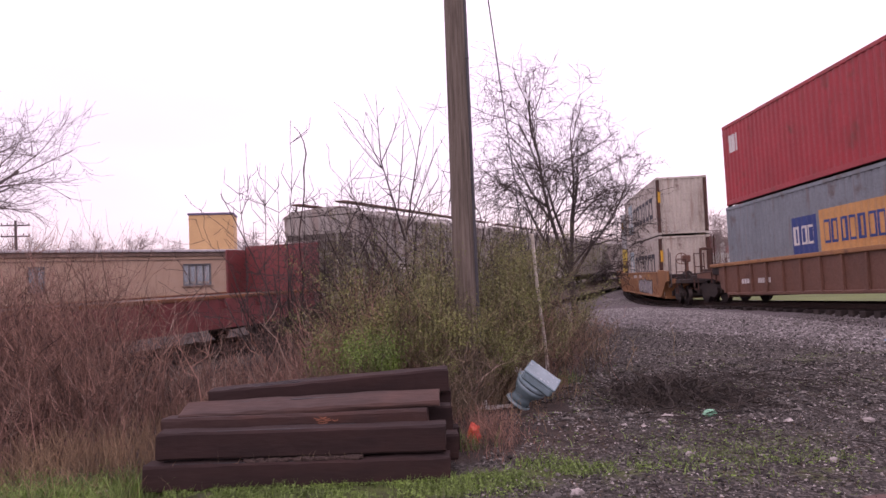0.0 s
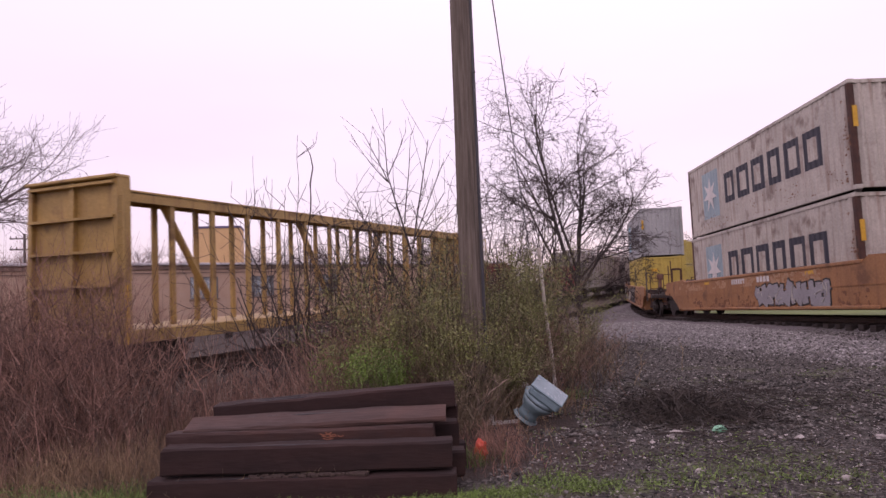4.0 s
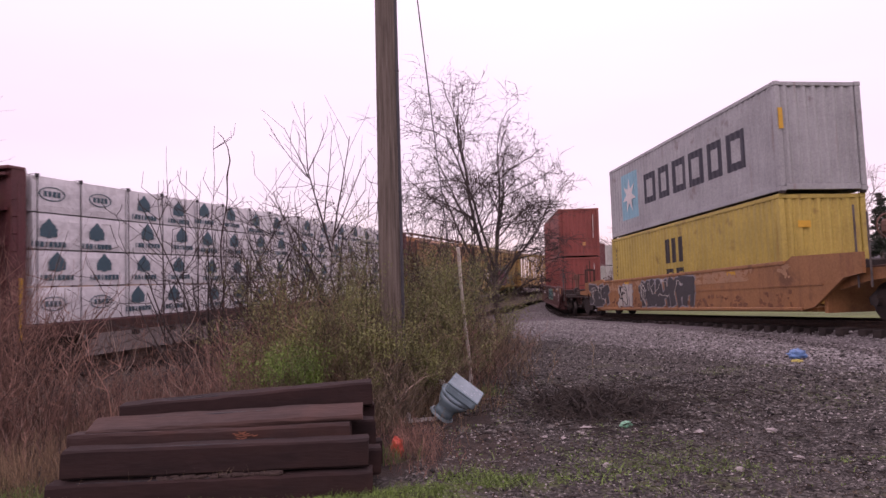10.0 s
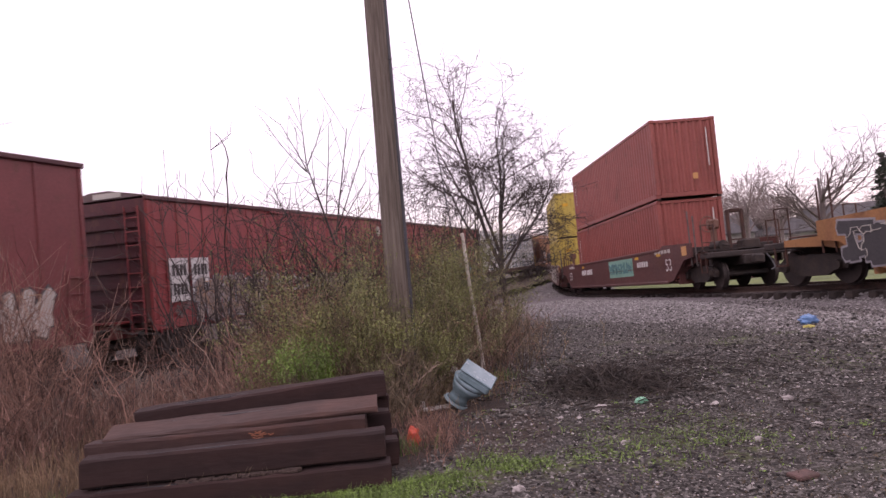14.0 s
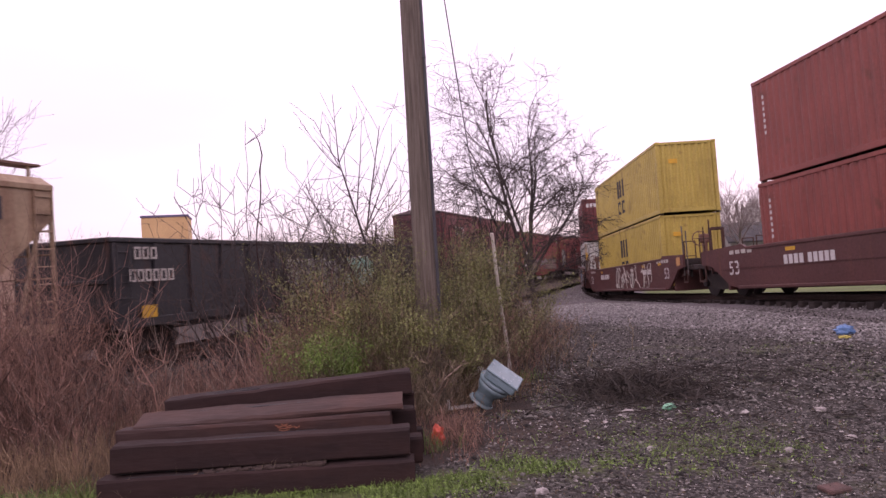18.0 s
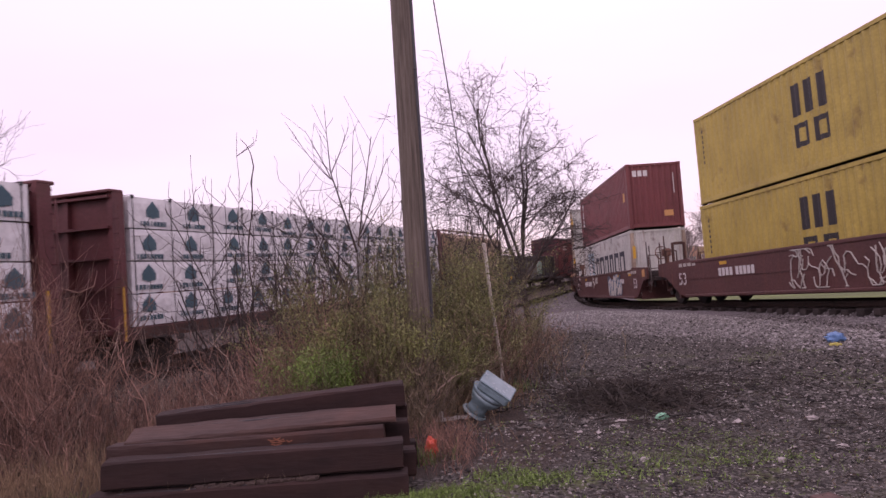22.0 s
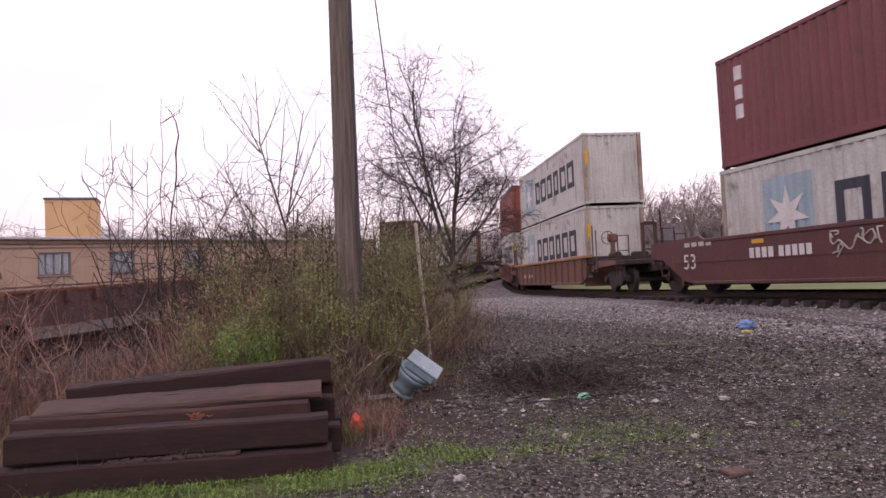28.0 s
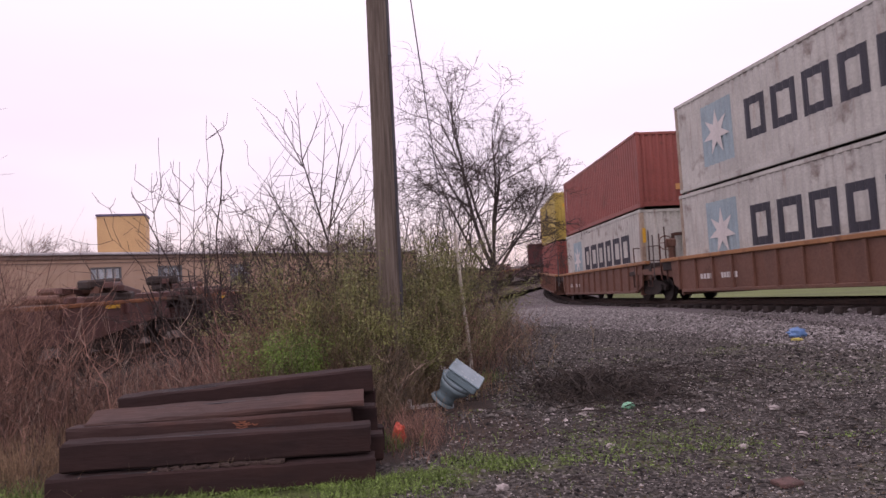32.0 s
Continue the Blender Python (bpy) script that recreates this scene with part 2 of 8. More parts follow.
def ground_material():
    m, n, l, bsdf = node_mat("mixed_ground")
    soil = mix_node(n, l, noise_fac(n, l, 0.7), (0.038, 0.033, 0.028), (0.020, 0.017, 0.015))
    soil = mix_node(n, l, noise_fac(n, l, 24, detail=2, lo=0.52, hi=0.60), soil, (0.120, 0.110, 0.102))
    soil = mix_node(n, l, noise_fac(n, l, 11, detail=2, lo=0.60, hi=0.64), soil, (0.018, 0.016, 0.015))
    soil = mix_node(n, l, noise_fac(n, l, 1.1, detail=6, lo=0.56, hi=0.68), soil, (0.060, 0.066, 0.034))
    bal = mix_node(n, l, noise_fac(n, l, 20, detail=2, lo=0.42, hi=0.6), (0.095, 0.084, 0.088), (0.205, 0.186, 0.192))
    bal = mix_node(n, l, noise_fac(n, l, 0.35, detail=5), bal, mix_node(n, l, 0.45, bal, (0.07, 0.055, 0.055)))
    gra = mix_node(n, l, noise_fac(n, l, 3.5), (0.095, 0.130, 0.035), (0.060, 0.065, 0.030))
    dry = mix_node(n, l, noise_fac(n, l, 2.5), (0.056, 0.039, 0.030), (0.032, 0.023, 0.020))
    lawn = mix_node(n, l, noise_fac(n, l, 0.15, detail=6), (0.150, 0.190, 0.060), (0.105, 0.135, 0.048))

    def masked(col, layer, attr, scale, spread):
        a = n.new("ShaderNodeAttribute")
        a.attribute_name = attr
        nz = noise_fac(n, l, scale, detail=6, lo=0.25, hi=0.75)
        add = n.new("ShaderNodeMath")
        add.operation = "ADD"
        l.new(a.outputs["Fac"], add.inputs[0])
        sc = n.new("ShaderNodeMath")
        sc.operation = "MULTIPLY_ADD"
        sc.inputs[1].default_value, sc.inputs[2].default_value = spread, -spread / 2
        l.new(nz, sc.inputs[0])
        l.new(sc.outputs[0], add.inputs[1])
        mr = n.new("ShaderNodeMapRange")
        mr.inputs["From Min"].default_value, mr.inputs["From Max"].default_value = 0.4, 0.6
        l.new(add.outputs[0], mr.inputs["Value"])
        return mix_node(n, l, mr.outputs[0], col, layer)

    col = masked(soil, bal, "ballast", 1.6, 0.7)
    col = masked(col, dry, "dry", 1.4, 0.6)
    col = masked(col, gra, "grass", 2.2, 0.8)
    col = masked(col, lawn, "lawn", 0.3, 0.3)
    l.new(col, bsdf.inputs["Base Color"])
    bsdf.inputs["Roughness"].default_value = 0.95
    bp = n.new("ShaderNodeBump")
    bp.inputs["Strength"].default_value, bp.inputs["Distance"].default_value = 0.8, 0.03
    l.new(noise_fac(n, l, 22, detail=3, lo=0.2, hi=0.8), bp.inputs["Height"])
    l.new(bp.outputs[0], bsdf.inputs["Normal"])
    return m


m_ground = ground_material()


# ---- mesh helpers ----
class Mesher:
    """Collects vertices and faces of one part."""

    def __init__(self):
        self.v, self.f, self.smooth = [], [], False

    def add(self, verts, faces):
        k = len(self.v)
        self.v.extend(verts)
        self.f.extend([tuple(i + k for i in f) for f in faces])
        return self

    def box(self, cx, cy, cz, sx, sy, sz, ch=0.0, turn=None):
        """A box about its middle, with chamfered edges where ch is given."""
        h = (sx / 2, sy / 2, sz / 2)
        if not ch:
            vs = [(x * h[0], y * h[1], z * h[2]) for x in (-1, 1) for y in (-1, 1) for z in (-1, 1)]
            fs = [(0, 1, 3, 2), (4, 6, 7, 5), (0, 4, 5, 1), (2, 3, 7, 6), (0, 2, 6, 4), (1, 5, 7, 3)]
        else:
            ch = min(ch, 0.45 * min(sx, sy, sz))
            vs, idx = [], {}
            for x in (-1, 1):
                for y in (-1, 1):
                    for z in (-1, 1):
                        for a in range(3):
                            p = [x * h[0], y * h[1], z * h[2]]
                            for b in range(3):
                                if b != a:
                                    p[b] -= (x, y, z)[b] * ch
                            idx[(x, y, z, a)] = len(vs)
                            vs.append(tuple(p))
            fs = []
            for a in range(3):
                b, c = (a + 1) % 3, (a + 2) % 3
                for s in (-1, 1):
                    q = []
                    for u, w in ((-1, -1), (1, -1), (1, 1), (-1, 1)):
                        k = [0, 0, 0]
                        k[a], k[b], k[c] = s, u, w
                        q.append(idx[(*k, a)])
                    fs.append(tuple(q if s > 0 else q[::-1]))
                for u in (-1, 1):
                    for w in (-1, 1):
                        k0, k1 = [0, 0, 0], [0, 0, 0]
                        k0[a], k0[b], k0[c] = -1, u, w
                        k1[a], k1[b], k1[c] = 1, u, w
                        q = (idx[(*k0, b)], idx[(*k1, b)], idx[(*k1, c)], idx[(*k0, c)])
                        fs.append(q if u * w < 0 else q[::-1])
            for x in (-1, 1):
                for y in (-1, 1):
                    for z in (-1, 1):
                        q = tuple(idx[(x, y, z, a)] for a in range(3))
                        fs.append(q if x * y * z > 0 else q[::-1])
        m = Matrix.Translation((cx, cy, cz)) @ (turn or Matrix.Identity(4))
        return self.add([tuple(m @ Vector(p)) for p in vs], fs)

    def prism(self, ring, axis, a, b):
        """An outline of (u, w) pairs drawn out along an axis from a to b."""
        n = len(ring)

        def at(t, u, w):
            return {"x": (t, u, w), "y": (u, t, w), "z": (u, w, t)}[axis]

        vs = [at(a, u, w) for u, w in ring] + [at(b, u, w) for u, w in ring]
        fs = [tuple(range(n)), tuple(range(2 * n - 1, n - 1, -1))]
        fs += [(i, i + n, (i + 1) % n + n, (i + 1) % n) for i in range(n)]
        return self.add(vs, fs)

    def tube(self, path, radii, n=6, caps=True):
        """A tube along points, of a radius at each."""
        pts = [Vector(p) for p in path]
        vs, fs, side = [], [], None
        for i, p in enumerate(pts):
            d = (pts[min(i + 1, len(pts) - 1)] - pts[max(i - 1, 0)]).normalized()
            side = d.orthogonal().normalized() if side is None else (side - d * side.dot(d)).normalized()
            up = d.cross(side)
            r = radii[i] if isinstance(radii, (list, tuple)) else radii
            vs += [tuple(p + r * (math.cos(2 * math.pi * k / n) * side + math.sin(2 * math.pi * k / n) * up)) for k in range(n)]
        for i in range(len(pts) - 1):
            fs += [(i * n + k, i * n + (k + 1) % n, (i + 1) * n + (k + 1) % n, (i + 1) * n + k) for k in range(n)]
        if caps:
            fs += [tuple(range(n - 1, -1, -1)), tuple(range((len(pts) - 1) * n, len(pts) * n))]
        return self.add(vs, fs)

    def lathe(self, profile, n=16, centre=(0, 0, 0)):
        """Rings of (radius, z) about a vertical axis."""
        vs = [(centre[0] + r * math.cos(2 * math.pi * k / n), centre[1] + r * math.sin(2 * math.pi * k / n), centre[2] + z) for r, z in profile for k in range(n)]
        fs = [(i * n + k, i * n + (k + 1) % n, (i + 1) * n + (k + 1) % n, (i + 1) * n + k) for i in range(len(profile) - 1) for k in range(n)]
        fs += [tuple(range(n - 1, -1, -1)), tuple(range((len(profile) - 1) * n, len(profile) * n))]
        return self.add(vs, fs)

    def moved(self, m):
        self.v = [tuple(m @ Vector(p)) for p in self.v]
        return self

    def mesh(self, name, material):
        me = bpy.data.meshes.new(name)
        me.from_pydata(self.v, [], self.f)
        me.update()
        if material:
            me.materials.append(material)
        if self.smooth:
            me.polygons.foreach_set("use_smooth", [True] * len(me.polygons))
        return me


def part(name, m, material, parent=None, label="", at=None):
    ob = new(name, m.mesh(name, material) if isinstance(m, Mesher) else m)
    ob.parent = parent
    if at is not None:
        ob.matrix_basis = at
    if label:
        ob["label"] = label
    return ob


def thing(name, label, category, group="", at=None, kind=""):
    ob = new(name)
    ob.empty_display_size = 0.2
    if at is not None:
        ob.matrix_basis = at
    return tagged(ob, label, category, group, kind)


def B(*a, **k):
    return Mesher().box(*a, **k)


# ---- the two tracks, in plan: arc, place, heading ----
def track_line(x, y, h, legs, step=0.5):
    pts = [(x, y, h)]
    for length, k in legs:
        n = max(1, round(length / step))
        d = length / n
        for _ in range(n):
            h += k * d / 2
            x, y = x + math.sin(h) * d, y + math.cos(h) * d
            h += k * d / 2
            pts.append((x, y, h))
    return pts


STEP = 0.5
RIGHT = track_line(25.804, -58.651, radians(-11.667), [(56, 0), (30, 1 / 137), (35, 1 / 125), (14, 1 / 85), (90, 0)])
LH = radians(22.5)
LEFT = track_line(-6.43 - 1.5 * math.cos(LH) - 70 * math.sin(LH), 16.9 + 1.5 * math.sin(LH) - 70 * math.cos(LH), LH, [(120, 0), (40, 1 / 200), (120, 0)])
RAIL_R, RAIL_L = 0.35, -0.05


def on_track(line, a):
    """Place and heading at an arc; the ends go on straight."""
    i = min(max(int(a / STEP), 0), len(line) - 2)
    (x0, y0, h0), (x1, y1, h1) = line[i], line[i + 1]
    f = a / STEP - i
    return x0 + (x1 - x0) * f, y0 + (y1 - y0) * f, h0 + (h1 - h0) * min(max(f, 0), 1)


def grade(line, a):
    """Rise of the rails over their mean level: the curving track falls away from the open ground."""
    return -0.040 * (min(max(a, 62), 99) - 81.36) if line is RIGHT else 0.0


def car_pose(line, a, rail, base=10.0):
    """A car about arc a, carried by trucks base metres apart; its y runs along the track."""
    p, q = on_track(line, a - base / 2), on_track(line, a + base / 2)
    zp, zq = grade(line, a - base / 2), grade(line, a + base / 2)
    return pose((p[0] + q[0]) / 2, (p[1] + q[1]) / 2, rail + (zp + zq) / 2, math.degrees(math.atan2(zq - zp, base)), 0, -math.degrees(math.atan2(q[0] - p[0], q[1] - p[1])))


MOVING = []


def rides(ob, line, arc, speed, rail, lift=0.0):
    """Put a thing on a moving train: its arc at the start, and its speed along the track."""
    MOVING.append((ob, line, arc, speed, rail + lift))
    ob.matrix_basis = car_pose(line, arc, rail + lift)
    return ob


SPEED_R, SPEED_L = -4.18, 10.0


# ---- ground ----
def left_reach(x, y):
    """Distance to the left track, on the camera's side positive."""
    return (x + 7.82) * math.cos(LH) - (y - 17.47) * math.sin(LH)


def smooth(a, b, v):
    t = min(max((v - a) / (b - a), 0), 1)
    return t * t * (3 - 2 * t)


def ground_z(x, y):
    d = left_reach(x, y)
    z = -0.50 * (1 - smooth(3.0, 10.0, d))
    z += 0.10 * smooth(4.0, 9.0, x) * smooth(6, 10, d)
    bend = max(0, y - 26) ** 2 / 230
    fall = grade(RIGHT, y + 60)
    z += (fall if fall < 0 else 0.3 * fall) * smooth(3.0, 9.0, x - 0.6 * bend) * (1 - 0.8 * smooth(160, 400, y))
    if abs(x) < 40 and y < 60:
        z += 0.035 * noise.noise((x * 0.9, y * 0.9, 0)) + 0.012 * noise.noise((x * 4, y * 4, 3))
    return z


def build_ground():
    xs = [-900, -500, -300, -180, -110, -70, -48, -36, -28, -22, -18, -15] + [-13 + 0.25 * i for i in range(105)] + [14, 15.5, 18, 22, 30, 42, 60, 90, 140, 220, 400, 900]
    ys = [-300, -120, -60, -30, -15, -6, 0, 2] + [3.2 + 0.16 * i for i in range(60)] + [13 + 0.4 * i for i in range(45)] + [31.5, 34, 37, 41, 46, 52, 60, 70, 85, 105, 140, 200, 320, 600, 1500]
    nx = len(xs)
    vs = [(x, y, ground_z(x, y)) for y in ys for x in xs]
    fs = [(j * nx + i, j * nx + i + 1, (j + 1) * nx + i + 1, (j + 1) * nx + i) for j in range(len(ys) - 1) for i in range(nx - 1)]
    me = bpy.data.meshes.new("ground")
    me.from_pydata(vs, [], fs)
    me.materials.append(m_ground)
    me.polygons.foreach_set("use_smooth", [True] * len(fs))
    masks = {"ballast": [], "dry": [], "grass": [], "lawn": []}
    for x, y, z in vs:
        d = left_reach(x, y)
        edge = 9.6 - 0.30 * (y - 5)
        masks["ballast"].append(smooth(edge - 1.6, edge + 1.2, x) if x < 16 else 0.9)
        side = 1.9 + 0.07 * (y - 8)
        masks["dry"].append((1 - smooth(side - 0.8, side + 0.5, x)) * smooth(6.0, 6.8, y + 0.15 * max(-2 - x, 0)) if d > 2 else 0.8)
        strip = math.exp(-(((y - 5.78 - 0.16 * max(x, 0)) / 0.36) ** 2))
        masks["grass"].append(max(0.72 * strip * (1 - smooth(0.9, 2.2, x)), 0.34 * math.exp(-((y - 5.9) / 0.8) ** 2) * smooth(1, 2, x) * (1 - smooth(2.6, 4.6, x)), 0.8 * (1 - smooth(-3.2, -2.6, x)) * smooth(4.6, 5.2, y) * (1 - smooth(6.3, 7.1, y)) * 0.7))
        masks["lawn"].append(smooth(13.2, 14.5, x - max(0, y - 26) ** 2 / 230) if y > -40 else 1)
    for key, values in masks.items():
        me.attributes.new(key, "FLOAT", "POINT").data.foreach_set("value", values)
    tagged(new("ground", me), "dark gravelly soil with grass, dry brush and ballast", "ground", kind="structure")


build_ground()


def build_track(line, rail, name, a0, a1, tie_a0, tie_a1, label, bed_out, bed_mat):
    """Ballast bed, two rails and ties along a line between two arcs."""
    bed, n = Mesher(), int((a1 - a0) / 1.0)
    prof = [(-bed_out, -0.64), (-1.75, -0.40), (-1.27, -0.325), (-1.0, -0.195), (1.0, -0.195), (1.27, -0.325), (1.75, -0.40), (bed_out, -0.64)]
    for i in range(n + 1):
        x, y, h = on_track(line, a0 + i * (a1 - a0) / n)
        for u, w in prof:
            px, py = x + u * math.cos(h), y - u * math.sin(h)
            bed.v.append((px, py, rail + w + grade(line, a0 + i * (a1 - a0) / n) + 0.03 * noise.noise((px * 2, py * 2, 1))))
    k = len(prof)
    bed.f = [(i * k + j, (i + 1) * k + j, (i + 1) * k + j + 1, i * k + j + 1) for i in range(n) for j in range(k - 1)]
    bed_ob = tagged(new(name + "_bed", bed.mesh(name + "_bed", bed_mat)), "bed of crushed grey ballast under the track", "ballast", kind="structure")
    base = thing(name, label, "track", kind="structure")
    for s in (-0.755, 0.755):
        r = Mesher()
        prof_r = [(-0.07, -0.165), (0.07, -0.165), (0.012, -0.13), (0.012, -0.04), (0.036, -0.03), (0.036, 0), (-0.036, 0), (-0.036, -0.03), (-0.012, -0.04), (-0.012, -0.13)]
        m = int((a1 - a0) / 2)
        for i in range(m + 1):
            x, y, h = on_track(line, a0 + i * (a1 - a0) / m)
            r.v += [(x + (s + u) * math.cos(h), y - (s + u) * math.sin(h), rail + w + grade(line, a0 + i * (a1 - a0) / m)) for u, w in prof_r]
        k = len(prof_r)
        r.f = [(i * k + j, (i + 1) * k + j, (i + 1) * k + (j + 1) % k, i * k + (j + 1) % k) for i in range(m) for j in range(k)]
        part("rail", r, m_railtop, base)
    tie = B(0, 0, 0, 2.6, 0.23, 0.18, ch=0.015).mesh("track_tie", m_tracktie)
    rnd = random.Random(5)
    a = tie_a0
    while a < tie_a1:
        x, y, h = on_track(line, a)
        part("track_tie", tie, None, base, at=pose(x + rnd.uniform(-0.05, 0.05), y, rail + grade(line, a) - 0.255 + rnd.uniform(-0.01, 0.012), rnd.uniform(-1, 1), rnd.uniform(-1, 1), -math.degrees(h) + rnd.uniform(-2, 2)))
        a += 0.53 + rnd.uniform(-0.03, 0.03)
    return base


def bed_material(name, dark, pale, dirt):
    m, n, l, bsdf = node_mat(name)
    col = mix_node(n, l, noise_fac(n, l, 16, detail=2, lo=0.42, hi=0.6), dark, pale)
    col = mix_node(n, l, noise_fac(n, l, 0.6, detail=5), col, mix_node(n, l, 0.5, col, dirt))
    l.new(col, bsdf.inputs["Base Color"])
    bsdf.inputs["Roughness"].default_value = 0.95
    bp = n.new("ShaderNodeBump")
    bp.inputs["Strength"].default_value, bp.inputs["Distance"].default_value = 0.9, 0.04
    l.new(noise_fac(n, l, 16, detail=2, lo=0.2, hi=0.8), bp.inputs["Height"])
    l.new(bp.outputs[0], bsdf.inputs["Normal"])
    return m


m_bed = bed_material("ballast_bed_gravel", (0.09, 0.08, 0.082), (0.23, 0.21, 0.215), (0.05, 0.038, 0.035))
m_bed_rusty = bed_material("rust_stained_bed_gravel", (0.075, 0.056, 0.046), (0.165, 0.130, 0.110), (0.060, 0.036, 0.026))
build_track(RIGHT, RAIL_R, "main_track", 55, 190, 68, 150, "curving railway track with worn steel rails on dark ties", 3.2, m_bed)
build_track(LEFT, RAIL_L, "side_track", 45, 180, 56, 110, "straight railway track half hidden by dry brush", 2.6, m_bed_rusty)


# ---- building behind the tracks ----
m_stucco = surface("tan_stucco", (0.56, 0.40, 0.29), (0.49, 0.34, 0.245), 0.9, scale=0.8, fine=25, bump=0.1, dust=(0.46, 0.34, 0.26))
m_ochre = surface("ochre_panel", (0.68, 0.45, 0.22), (0.60, 0.39, 0.19), 0.85, scale=0.6, bump=0.05)
m_coping = surface("violet_grey_coping", (0.15, 0.13, 0.24), (0.11, 0.10, 0.17), 0.6)
m_roofedge = surface("pale_roof_edge", (0.62, 0.60, 0.62), (0.48, 0.46, 0.48), 0.7)
m_winframe = surface("grey_window_frame", (0.20, 0.21, 0.22), (0.14, 0.15, 0.16), 0.5)
m_blind = surface("pale_blind", (0.42, 0.47, 0.50), (0.22, 0.26, 0.29), 0.7, scale=3, stretch=(5, 5, 0.3))
m_trim = surface("brown_trim", (0.27, 0.19, 0.15), (0.2, 0.14, 0.11), 0.8)


def glass():
    m, n, l, bsdf = node_mat("window_glass")
    bsdf.inputs["Base Color"].default_value = (0.9, 0.95, 0.97, 1)
    bsdf.inputs["Roughness"].default_value = 0.06
    bsdf.inputs["Transmission Weight"].default_value = 0.85
    return m


m_glass = glass()


def building():
    """Local x along the facade, y into the building, origin at the facade's foot."""
    ax, ay, bx, by = -31.0, 25.8, 5.0, 67.5
    L = math.hypot(bx - ax, by - ay)
    ang = math.degrees(math.atan2(by - ay, bx - ax))
    b = thing("warehouse", "low tan stucco warehouse with a flat white-edged roof", "building", at=pose(ax, ay, -0.45, 0, 0, ang))
    H, depth = 4.0, 16.0
    wins = []
    for px, py, w in ((-15.45, 43.8, 1.95), (-12.6, 47.05, 1.8), (-21.5, 36.8, 0.85), (-8.9, 51.3, 1.8), (-26.6, 30.9, 1.9)):
        wins.append((((px - ax) * (bx - ax) + (py - ay) * (by - ay)) / L, w))
    wins.sort()
    z0, z1 = 1.90, 3.27
    front = Mesher()
    x = 0
    for c, w in wins:
        front.box((x + c - w / 2) / 2, 0.15, H / 2, c - w / 2 - x, 0.3, H)
        front.box(c, 0.15, z0 / 2, w, 0.3, z0)
        front.box(c, 0.15, (z1 + H) / 2, w, 0.3, H - z1)
        x = c + w / 2
    front.box((x + L) / 2, 0.15, H / 2, L - x, 0.3, H)
    part("front_wall", front, m_stucco, b)
    part("back_wall", B(L / 2, depth - 0.15, H / 2, L, 0.3, H), m_stucco, b)
    for e in (0.15, L - 0.15):
        part("end_wall", B(e, depth / 2, H / 2, 0.296, depth - 0.61, H), m_stucco, b)
    part("roof", B(L / 2, depth / 2, H + 0.08, L + 0.5, depth + 0.5, 0.16, ch=0.03), m_roofedge, b, "pale flat roof with a white edge")
    part("fascia", B(L / 2, -0.06, H - 0.14, L + 0.1, 0.1, 0.24, ch=0.02), m_trim, b)
    part("drip_band", B(L / 2, -0.03, H - 0.46, L, 0.05, 0.05), m_trim, b)
    part("floor_slab", B(L / 2, depth / 2, 0.05, L - 0.62, depth - 0.62, 0.1), m_trim, b)
    for c, w in wins:
        win = part("window", Mesher().box(c, 0.17, (z0 + z1) / 2, 0.02, 0.02, 0.02), m_winframe, b, "grey metal window with closed pale blinds")
        fr, hh = Mesher(), z1 - z0
        fr.box(c - w / 2 + 0.04, 0.10, (z0 + z1) / 2, 0.08, 0.12, hh)
        fr.box(c + w / 2 - 0.04, 0.10, (z0 + z1) / 2, 0.08, 0.12, hh)
        fr.box(c, 0.10, z0 + 0.04, w - 0.16, 0.12, 0.08)
        fr.box(c, 0.10, z1 - 0.04, w - 0.16, 0.12, 0.08)
        part("window_frame", fr, m_winframe, win)
        k = 4 if w > 1 else 2
        for i in range(1, k):
            part("mullion", B(c - w / 2 + w * i / k, 0.10, (z0 + z1) / 2, 0.05, 0.09, hh - 0.16), m_winframe, win)
        for i in range(k):
            pane = part("pane", B(c - w / 2 + w * (i + 0.5) / k, 0.11, (z0 + z1) / 2, w / k - 0.05, 0.008, hh - 0.16), m_glass, win)
            pane.visible_shadow = False
        for i in range(k):
            part("blind", B(c - w / 2 + w * (i + 0.5) / k + 0.03 * (i % 2), 0.2, (z0 + z1) / 2 + 0.1, w / k - 0.1 - 0.12 * (i % 2), 0.02, hh - 0.3), m_blind, win)
        part("sill", B(c, -0.03, z0 - 0.05, w + 0.15, 0.12, 0.07, ch=0.01), m_trim, win)
    for u, hh, r in ((0.535, 0.65, 0.11), (0.55, 0.4, 0.14)):
        v = Mesher()
        v.tube([(u * L, 4.5, H + 0.16), (u * L, 4.5, H + 0.16 + hh)], r, 10)
        v.lathe([(r * 1.5, 0), (r * 1.5, 0.06), (r * 0.4, 0.16)], 10, (u * L, 4.5, H + 0.16 + hh + 0.02))
        part("roof_vent", v, m_steel, b, "small galvanised roof vent")
    return b


building()


def penthouse():
    p = thing("stair_tower", "ochre roof penthouse with a violet coping", "tower", at=pose(-16.22, 49.5, 3.7, 0, 0, 12))
    part("tower_wall", B(0, 0, 1.28, 2.95, 3.0, 2.56, ch=0.02), m_ochre, p)
    part("coping", B(0, 0, 2.63, 3.07, 3.12, 0.14, ch=0.02), m_coping, p, "violet metal coping")
    part("tower_roof", B(0, 0, 2.71, 2.85, 2.9, 0.02), m_roofedge, p)
    part("mast", Mesher().tube([(1.38, 0.3, 2.7), (1.38, 0.3, 3.3)], 0.025, 6), m_steel, p)


penthouse()


